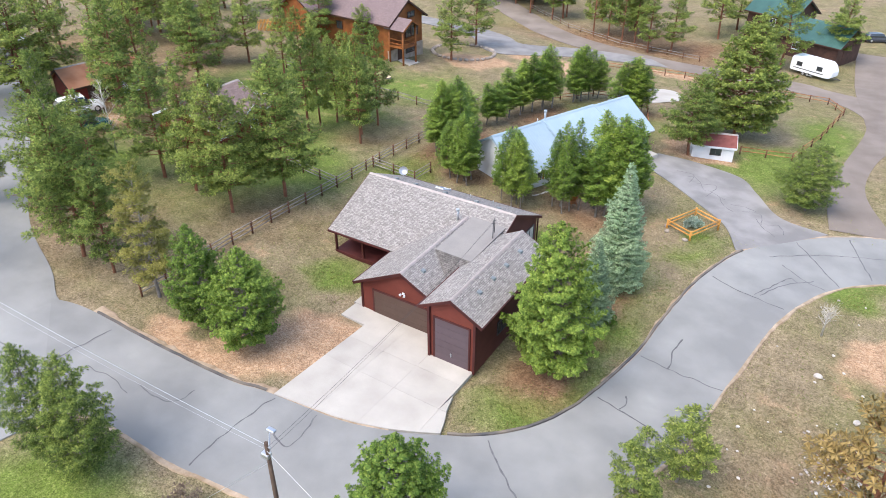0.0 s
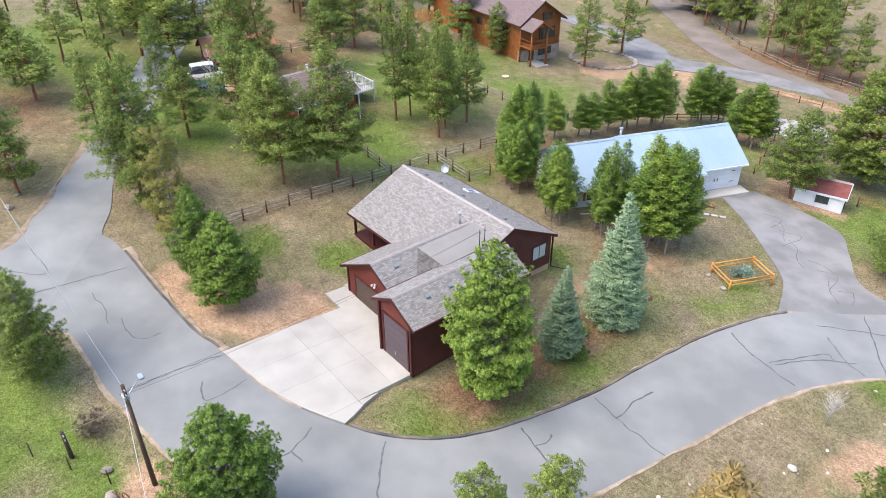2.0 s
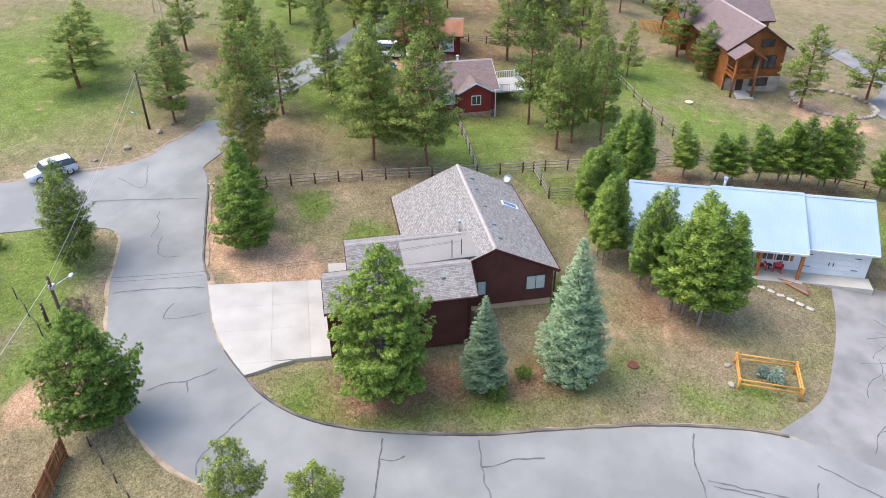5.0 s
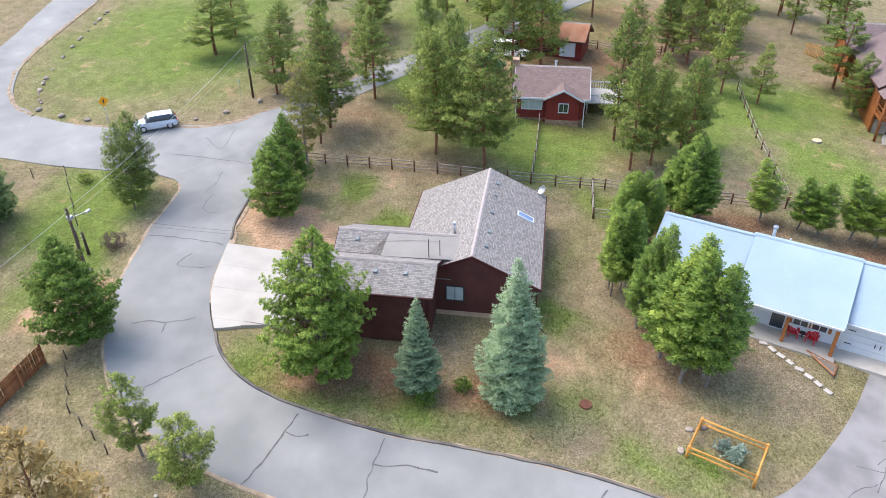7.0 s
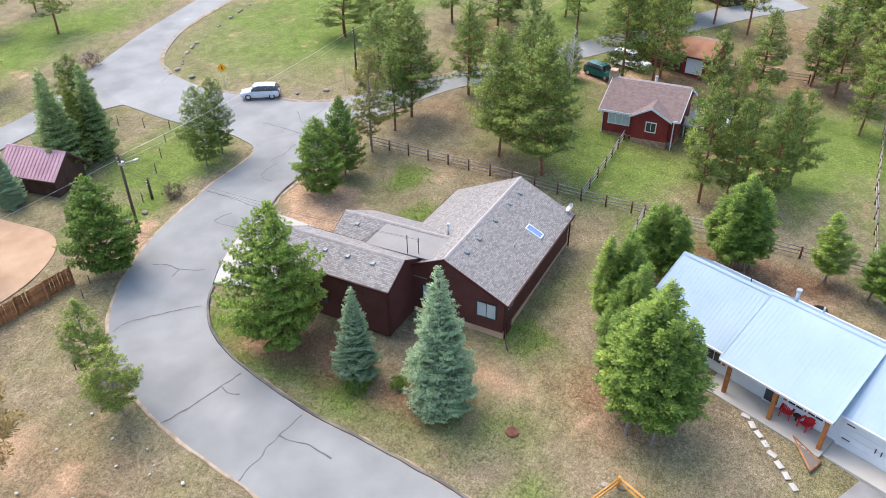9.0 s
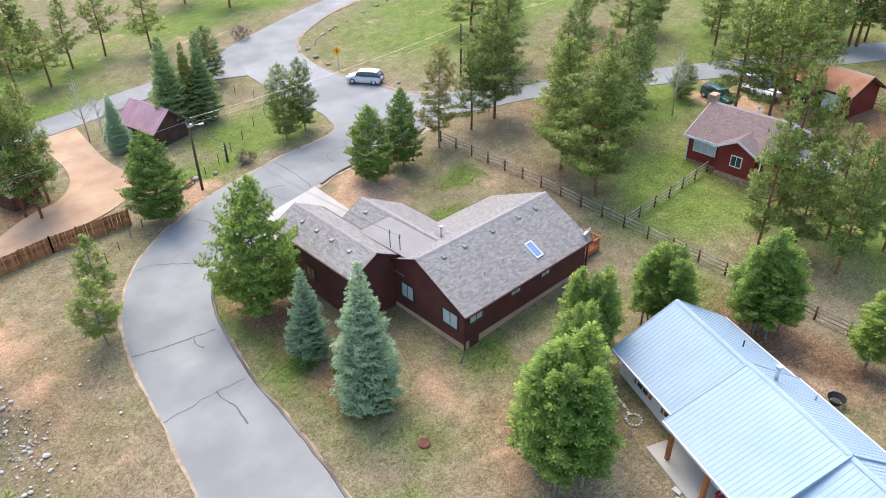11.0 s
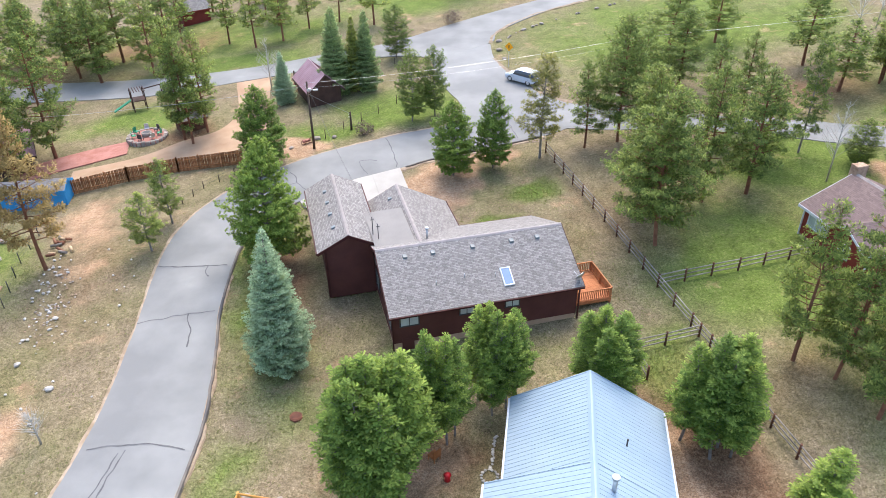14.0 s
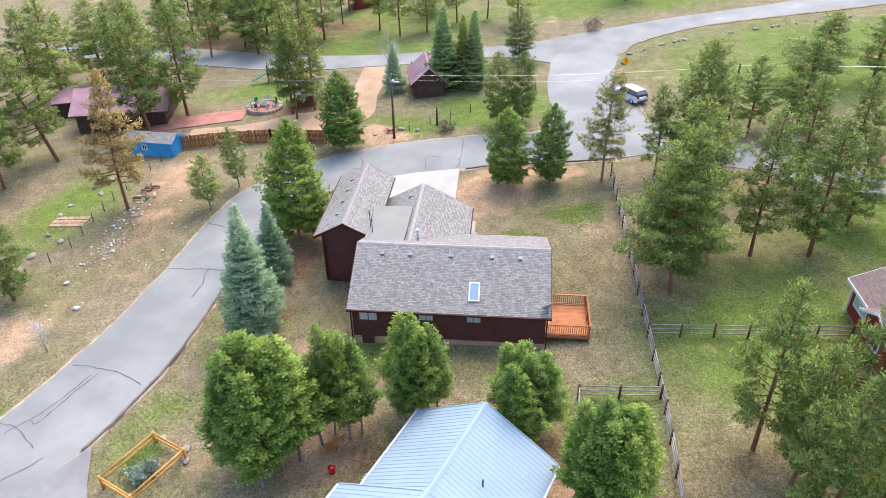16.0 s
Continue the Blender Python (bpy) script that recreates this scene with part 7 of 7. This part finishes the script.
# ---- kerb, shoulders and sealed cracks ----
def kerb():
    pts = smooth_line(INNER, 700)
    pts = [p for p in pts if not (-28.2 < p[0] < -16.6 and p[1] < 27.2)]
    runs = [[p for p in pts if -44 < p[0] < -28 and p[1] < 25], [p for p in pts if p[0] > -16.8 and p[1] < 62 and p[0] < -5.3]]
    for run, label in zip(runs, ("dark asphalt kerb along the lane", "low stone-edged kerb round the front lawn")):
        run = np.array(run)
        d = np.gradient(run, axis=0)
        d /= np.linalg.norm(d, axis=1, keepdims=True)
        nrm = np.c_[-d[:, 1], d[:, 0]]
        verts, faces = [], []
        for i, (p, q) in enumerate(zip(run, nrm)):
            wob = 0.05 * noise.noise((p[0] * 0.8, p[1] * 0.8, 1))
            for off, z in ((-0.02, -0.1), (0.02, 0.13), (0.18, 0.14), (0.26, -0.1)):
                x, y = p + q * (off + wob)
                verts.append((x, y, gnd(x, y) + z + 0.02 * noise.noise((x * 3, y * 3, 2))))
            if i:
                for k in range(3):
                    faces.append((i * 4 + k, i * 4 + k + 1, i * 4 - 3 + k, i * 4 - 4 + k))
        tagged(raw("kerb", verts, faces, CURB), label, "kerb", "", "structure")


def shoulder(pts, side, w, lo, hi, label):
    run = smooth_line(pts, 260)[lo:hi]
    d = np.gradient(run, axis=0)
    d /= np.linalg.norm(d, axis=1, keepdims=True)
    nrm = np.c_[-d[:, 1], d[:, 0]] * side
    a = run - nrm * 0.12
    verts, faces = [], []
    for i in range(len(run)):
        k = w * (0.75 + 0.7 * noise.noise((run[i][0] * 0.35, run[i][1] * 0.35, 9)) + 0.25 * noise.noise((run[i][0] * 1.7, run[i][1] * 1.7, 4)))
        for f, z in ((0.0, 0.012), (0.5, 0.03), (0.85, 0.02), (1.0, -0.08)):
            x, y = a[i] + nrm[i] * max(0.15, k) * f
            verts.append((x, y, gnd(x, y) + z))
        if i:
            for q in range(3):
                faces.append((i * 4 + q, i * 4 + q + 1, i * 4 - 3 + q, i * 4 - 4 + q))
    tagged(raw("road_shoulder", verts, faces, SHOULDER), label, "shoulder", "", "structure")


SHOULDER = mat("sandy_shoulder", (0.24, 0.178, 0.12), (0.37, 0.29, 0.215), 1.4, 1.0, 0.35, 9, c3=(0.36, 0.3, 0.2), vary=0.15)
kerb()
shoulder(INNER, 1, 0.95, 8, 62, "sandy gravel shoulder beside the lane")
shoulder(INNER, 1, 0.6, 96, 215, "sandy gravel shoulder by the lawn")
shoulder(OUTER, -1, 0.42, 4, 240, "sandy gravel shoulder on the outer bend")
shoulder([(-46.4, -3), (-46.6, 1), (-47.7, 8), (-49.2, 13.2), (-54.8, 18.3), (-72.7, 29.4)], -1, 0.8, 4, 250, "sandy gravel shoulder by the meadow")
shoulder([(-47.6, -7.8), (-50.9, -13), (-61.4, -18.5), (-86.9, -21.9)], 1, 0.8, 4, 250, "sandy gravel shoulder along the climbing road")


def sealed_crack(*pts, wide=0.05):
    line = smooth_line(pts, 10 * len(pts))
    d = np.gradient(line, axis=0)
    d /= np.linalg.norm(d, axis=1, keepdims=True)
    nrm = np.c_[-d[:, 1], d[:, 0]]
    verts, faces = [], []
    for i, p in enumerate(line):
        p = p + nrm[i] * 0.16 * noise.noise((p[0] * 1.1, p[1] * 1.1, 3))
        w = wide + 0.6 * wide * noise.noise((p[0] * 2, p[1] * 2, 7))
        for s in (-1, 1):
            x, y = p + nrm[i] * s * w
            verts.append((x, y, gnd(x, y) + 0.038))
        if i:
            faces.append((2 * i, 2 * i + 1, 2 * i - 1, 2 * i - 2))
    tagged(raw("sealed_crack", verts, faces, TAR), "dark tar-sealed crack in the asphalt", "crack", "sealed cracks", "structure")


sealed_crack((-7.1, 55.8), (-4.9, 54.8), (-2.9, 54.4), (-0.9, 54.1))
sealed_crack((-3.4, 54.9), (-2.3, 57.4), (-1.3, 59.7), (-0.6, 59.4))
sealed_crack((-2.3, 61.7), (-0.2, 60.2), (1.6, 59.7))
sealed_crack((-8.8, 41.8), (-6.7, 41.5), (-4.3, 41.5), (-2.8, 41.5))
sealed_crack((-6.7, 41.5), (-6.9, 43.6), (-6.8, 45.6))
sealed_crack((-9.8, 35.8), (-7.7, 35.2), (-5.6, 34.8), (-3.8, 34.1))
sealed_crack((-8.2, 35.4), (-7.9, 36.1), (-8.3, 36.9))
sealed_crack((-14.1, 28), (-12.0, 26.1), (-10.0, 24.5), (-8.6, 24.3))
sealed_crack((-16.4, 20.4), (-16.9, 21.7), (-17.0, 23.0), (-17.9, 24.9))
sealed_crack((-17.0, 23.0), (-15.8, 23.1))
sealed_crack((-27.6, 16.2), (-27.7, 18.4), (-27.7, 20.7), (-27.5, 23.2))
sealed_crack((-25.7, 21.0), (-23.9, 20.6), (-24.2, 23.6))
sealed_crack((-41.9, 11.6), (-41.8, 15.6), (-41.5, 21.5))
sealed_crack((-48.2, 15.9), (-44.0, 16.1), (-46.0, 13.4), wide=0.035)
sealed_crack((-39.5, 18.1), (-37.3, 18.3), (-35.3, 18.0), wide=0.03)
sealed_crack((-35.4, 18.9), (-33.8, 18.8), (-32.3, 19.2), (-32.1, 20.7), wide=0.04)
sealed_crack((-2.9, 55.0), (-1.6, 58.0), (0.6, 60.6))
sealed_crack((2.6, 61), (0.5, 64), (-1.8, 67.2))
sealed_crack((5, 64), (3.5, 68), (2.5, 71))
sealed_crack((-3.5, 62.5), (0.5, 66), (6, 69))
for k in range(9):
    q = random.Random(k)
    x, y = -16 + k * 1.4, 76 - k * 0.9
    sealed_crack((x, y), (x + q.uniform(0.6, 2), y + q.uniform(-2, 1)), (x + q.uniform(1.5, 3), y + q.uniform(-3, 0)), wide=0.03)


# ---- more trees, shrubs and bare saplings ----
def bare_tree(x, y, h, label, seed):
    t = thing("bare_tree", x, y, None, 0, label, "tree", "bare trees")
    rng = np.random.default_rng(seed)
    bm = bmesh.new()
    rod(bm, (0, 0, -0.2), (0, 0, h), 0.09, 0.015, 7)
    part("trunk", bm, PALE_BARK, t)
    bm = bmesh.new()
    for k in range(34):
        z = h * rng.uniform(0.25, 0.95)
        a = rng.uniform(0, math.tau)
        l = (h - z) * 0.5 + 0.4
        p = np.array([0, 0, z])
        q = p + np.array([math.cos(a), math.sin(a), 1.1]) * l * 0.6
        rod(bm, p, q, 0.025, 0.008, 4, False)
        for _ in range(3):
            f = rng.uniform(0.4, 0.9)
            s = p + (q - p) * f
            rod(bm, s, s + rng.normal(0, 0.35, 3) + (0, 0, 0.35), 0.01, 0.004, 3, False)
    part("crown", bm, PALE_BARK, t)


def bush(x, y, r, leaf, label, seed, twigs=True):
    b = thing("bush", x, y, None, 0, label, "bush", "bushes")
    rng = np.random.default_rng(seed)
    n = int(140 * r)
    c = rng.normal(0, 1, (n, 3))
    c = c / np.linalg.norm(c, axis=1, keepdims=True) * rng.uniform(0.35, 1, (n, 1)) * (r, r, r * 0.75) + (0, 0, r * 0.6)
    c[:, 2] = np.abs(c[:, 2])
    v, t = tufts(rng, c, c - (0, 0, r * 0.3), np.full(n, 0.2), 7, 1.0, 0.2)
    part_ob = raw("leaves", v.tolist(), t.tolist(), leaf, b)
    bm = bmesh.new()
    for k in range(14):
        a = rng.uniform(0, math.tau)
        rod(bm, (0, 0, -0.1), (math.cos(a) * r * 0.7, math.sin(a) * r * 0.7, r * rng.uniform(0.6, 1.2)), 0.02, 0.006, 4, False)
    part("stems", bm, GREY_BARK, b)


bare_tree(-15.8, -4.5, 7.0, "bare pale aspen with fine branches", 1)
bare_tree(-17.0, -3.0, 5.5, "bare pale aspen beside a cabin", 2)
bare_tree(2.2, 52.5, 2.6, "small bare sapling in dry grass", 3)
bare_tree(-92, 12, 8.5, "tall bare pale aspen", 4)
bare_tree(-95, 15, 9, "tall bare pale aspen in a grove", 5)
bare_tree(-97, 10, 8, "slim bare pale aspen", 6)
bare_tree(-66, 40.5, 8, "leafless grey tree by the road", 7)
bush(-25.5, 14.0, 1.1, leaf_mat("bare_twig_brown", (0.14, 0.1, 0.08), (0.2, 0.15, 0.12), (0.27, 0.2, 0.16)), "grey-brown leafless bush by the lane", 1)
bush(-35.2, 5.6, 0.7, PINE, "small dark bush in roadside grass", 2)
bush(-14, 46.2, 0.6, BRIGHT_PINE, "low green juniper by a spruce", 3)
bush(-12.4, 43.9, 0.9, BRIGHT_PINE, "spreading green juniper beneath a spruce", 4)
bush(-45, -20, 1.6, bpy.data.materials["bare_twig_brown"], "grey-brown bush above the road", 5)
# the woods beyond the houses
for i in range(58):
    q = random.Random(i * 7 + 1)
    if i < 30:
        x, y = q.uniform(-118, -84), q.uniform(34, 100)
    elif i < 44:
        x, y = q.uniform(-60, 0), q.uniform(136, 160)
    else:
        x, y = q.uniform(-20, 28), q.uniform(-52, -24)
    if -22 < x < -2 and y > 130 or (8 < x < 30 and -2 < y < 14) or (-10 < x < 2 and -52 < y < -40):
        continue
    tree("far", x, y, q.uniform(9, 14), q.uniform(5, 8))
for x, y, h, w in ((21, 41, 11, 6), (22.6, 33, 12, 7), (23, 26, 12.5, 6.5), (28, 22, 14, 8), (30, 1, 15, 9), (38, 10, 14, 9), (36, -2, 13, 8), (0.5, -18.5, 12, 7), (8, -19, 12, 8), (-1.5, -25, 12, 7.5), (6, -28, 13, 8)):
    tree("pond", x, y, h, w)
for x, y in ((-16.7, -41), (-18.6, -34.5), (-23.3, -30), (-7.3, -51), (-28.4, -30.7), (-33.5, -26), (-2.6, -34.4), (21, -34), (11.6, -23), (31, -36), (16, -19), (22, -22), (27, -17), (34, -22), (40, -18), (19, -30), (28, -29), (9, -27), (24, -40), (38, -32), (-2, -43), (-51.6, -35), (-57, -47), (-48, -44), (-80, 24.3), (-85.5, 24.3), (-81, 16.4), (-92, 30.6), (-100, 41), (-87.4, 68.6), (-94.2, 73.7), (-97.8, 76), (-94.5, 78), (-103, 89.6)):
    q = random.Random(int(x * 3 + y))
    tree("far", x, y, q.uniform(8, 12.5), q.uniform(4.5, 7))


def planting_bed():
    b = thing("planting_bed", -20.6, 71.9, None, 0, "triangular gravel bed with grass clump by the porch", "planting bed")
    z = -0.06
    bm = bmesh.new()
    pts = [(-1.2, -0.9), (0.3, 0.8), (1.35, 0.3)]
    low, high = [bm.verts.new((x, y, -0.5)) for x, y in pts], [bm.verts.new((x, y, 0.12)) for x, y in pts]
    bm.faces.new(high)
    for k in range(3):
        bm.faces.new((low[k], low[(k + 1) % 3], high[(k + 1) % 3], high[k]))
    bmesh.ops.recalc_face_normals(bm, faces=bm.faces[:])
    part("gravel", bm, GRAVEL, b)
    for k in range(3):
        (x0, y0), (x1, y1) = pts[k], pts[(k + 1) % 3]
        part("edging", rod(bmesh.new(), (x0, y0, 0.1), (x1, y1, 0.1), 0.07, n=6), FENCE_WOOD, b)
    for x, y in ((-0.2, 0.1), (0.3, 0.4), (0.6, 0.35), (-0.6, -0.4)):
        q = b.matrix_basis @ Vector((x, y, 0))
        boulder(q.x, q.y, 0.16, "small stone in a gravel bed", "bed stones")


planting_bed()


# ---- stones, wood piles and grass ----
ROW, RING = ((-26.5, 60.3), (-25.4, 62.7)), (-25.2, 63.1)

def stone_rows():
    rng = random.Random(12)
    spots = [(rng.gauss(4.9, 0.7), rng.uniform(29, 41), rng.uniform(0.05, 0.16)) for _ in range(46)]
    spots += [(rng.uniform(-5, 6), rng.uniform(28, 62), rng.uniform(0.05, 0.13)) for _ in range(40)]
    spots += [(2.7, 47.2, 0.28), (5.6, 43.7, 0.24), (3.8, 38.7, 0.22), (-1, 53.9, 0.2)]
    for x, y, r in spots:
        if x < np.interp(y, [28, 32, 37, 47, 52, 56, 60, 64], [-5.5, -4, -3, -1.5, -0.6, 0.7, 2.4, 6.5]) + 0.5:
            continue
        boulder(x, y, r, "pale granite stone in dry grass", "meadow stones", PALE_STONE)
    for _ in range(26):
        f = rng.random()
        x, y = -50.5 - 32 * f, -11 - 9.5 * f ** 0.5 + 2.6
        boulder(x, y, rng.uniform(0.12, 0.35), "roadside stone edging a meadow", "roadside stones")
    for x, y in ((-47.6, -1.5), (-48, -5), (-49, -8.5), (-52.4, 13.2), (-56, 16), (-58, 17.2), (-50, 10.5), (-20, 13.2), (-22, 13.6), (-17, 14.5)):
        boulder(x, y, rng.uniform(0.2, 0.4), "roadside stone edging a meadow", "roadside stones")
    for k in range(34):
        a = k * math.tau / 34
        boulder(-60.6 + 5.2 * math.cos(a), 104 + 5.6 * math.sin(a), 0.38, "stone in a ring round two pines", "ring stones")
    for k in range(16):
        boulder(rng.uniform(9, 14), rng.uniform(22, 46), rng.uniform(0.15, 0.45), "grey boulder in a garden", "garden boulders")


def edging():
    rng = random.Random(21)
    for k in range(17):
        f = k / 16
        x, y = ROW[0][0] + (ROW[1][0] - ROW[0][0]) * f, ROW[0][1] + (ROW[1][1] - ROW[0][1]) * f
        boulder(x + rng.uniform(-0.08, 0.08), y + rng.uniform(-0.08, 0.08), rng.uniform(0.07, 0.12), "small white stone edging a bed", "edging stones", PALE_STONE)
    for k in range(14):
        a = k * math.tau / 14
        boulder(RING[0] + 0.5 * math.cos(a), RING[1] + 0.5 * math.sin(a), rng.uniform(0.07, 0.11), "small white stone in a ring", "edging stones", PALE_STONE)
    # pale rubble spilled beside the lane
    for k in range(130):
        boulder(rng.gauss(4.4, 0.8), rng.gauss(37.0, 2.6), rng.uniform(0.04, 0.11), "pale broken rock in a rubble patch", "rubble stones", (PALE_STONE, STONE, BROWN_STONE)[k % 3], 0.4)
    # flagstones in the fenced garden
    for k in range(18):
        x, y = 11.1 + (k % 6 - 2.5) * 0.62, 33.3 + (k // 6 - 1) * 0.66
        o = part("flagstone", boxed(-0.27, 0.27, -0.29, 0.29, -0.1, 0.03, 0.02), SAND)
        o.matrix_basis = pose(x, y, gnd(x, y) + 0.02, 0, 0, rng.uniform(-9, 9))
        tagged(o, "flat pinkish flagstone set in lawn", "stone", "garden flagstones")


def log_pile():
    rng = random.Random(6)
    for k in range(12):
        x, y, a = 5.2 + rng.uniform(-1.2, 1.2), 27.5 + rng.uniform(-1.6, 1.6), rng.uniform(0, math.tau)
        l = rng.uniform(0.4, 1.3)
        o = part("log", rod(bmesh.new(), (-l / 2, 0, 0), (l / 2, 0, 0), 0.13, 0.12, 9), PALE_STUMP if k % 4 == 0 else BARK if k % 2 else GREY_BARK)
        o.matrix_basis = pose(x, y, gnd(x, y) + 0.12 + rng.uniform(0, 0.2), 0, rng.uniform(-8, 8), math.degrees(a))
        tagged(o, "cut firewood log on the ground", "log", "scattered logs")


def paved(x, y):
    e = np.interp(x, [-48, -31, -22.5, -16.9, -12.3, -10.9, -9.9, -9.1, -8.2, -6.3, 1.3], [21.2, 22.7, 24.2, 26.7, 30.6, 33.5, 37.5, 42, 53, 60.5, 70.8])
    o = np.interp(y, [15.4, 17.1, 21.2, 27.8, 37, 47, 55.8, 64], [-35.3, -20, -11.4, -6, -3.3, -1.9, 0.2, 6])
    if y < e and x < o and y > 13 and x > -50:
        return True
    return -28 < x < -17 and 23 < y < 35.3 or -37 < x < -21 and 38 < y < 51.3 or -22.5 < x < -17 and 32 < y < 44 or -30 < x < -21 and 35 < y < 44 or -21.5 < x < -2 and abs(y - (77 - (x + 21) * 0.38)) < 6 and y > 64 or x < -37 and y < 24 and x > -50 or y < -8 and y > -19


def grass():
    rng = np.random.default_rng(11)
    spots = []
    while len(spots) < 9000:
        x, y = rng.uniform(-42, 8), rng.uniform(24, 76)
        if paved(x, y):
            continue
        d, g, l = zone(x, y)
        if rng.random() < 0.12 + 0.9 * g - 0.9 * d - 0.2 * l:
            spots.append((x, y, gnd(x, y) - 0.07))
    c = np.array(spots)
    v, t = tufts(rng, c, np.tile((0, 0, 1.0), (len(c), 1)), rng.uniform(0.09, 0.17, len(c)), 5, 0.75, 0.12)
    tagged(raw("grass", v.tolist(), t.tolist(), GRASS), "short tufts of green and straw-coloured grass", "grass", "", "stuff")


stone_rows()
edging()
log_pile()
grass()
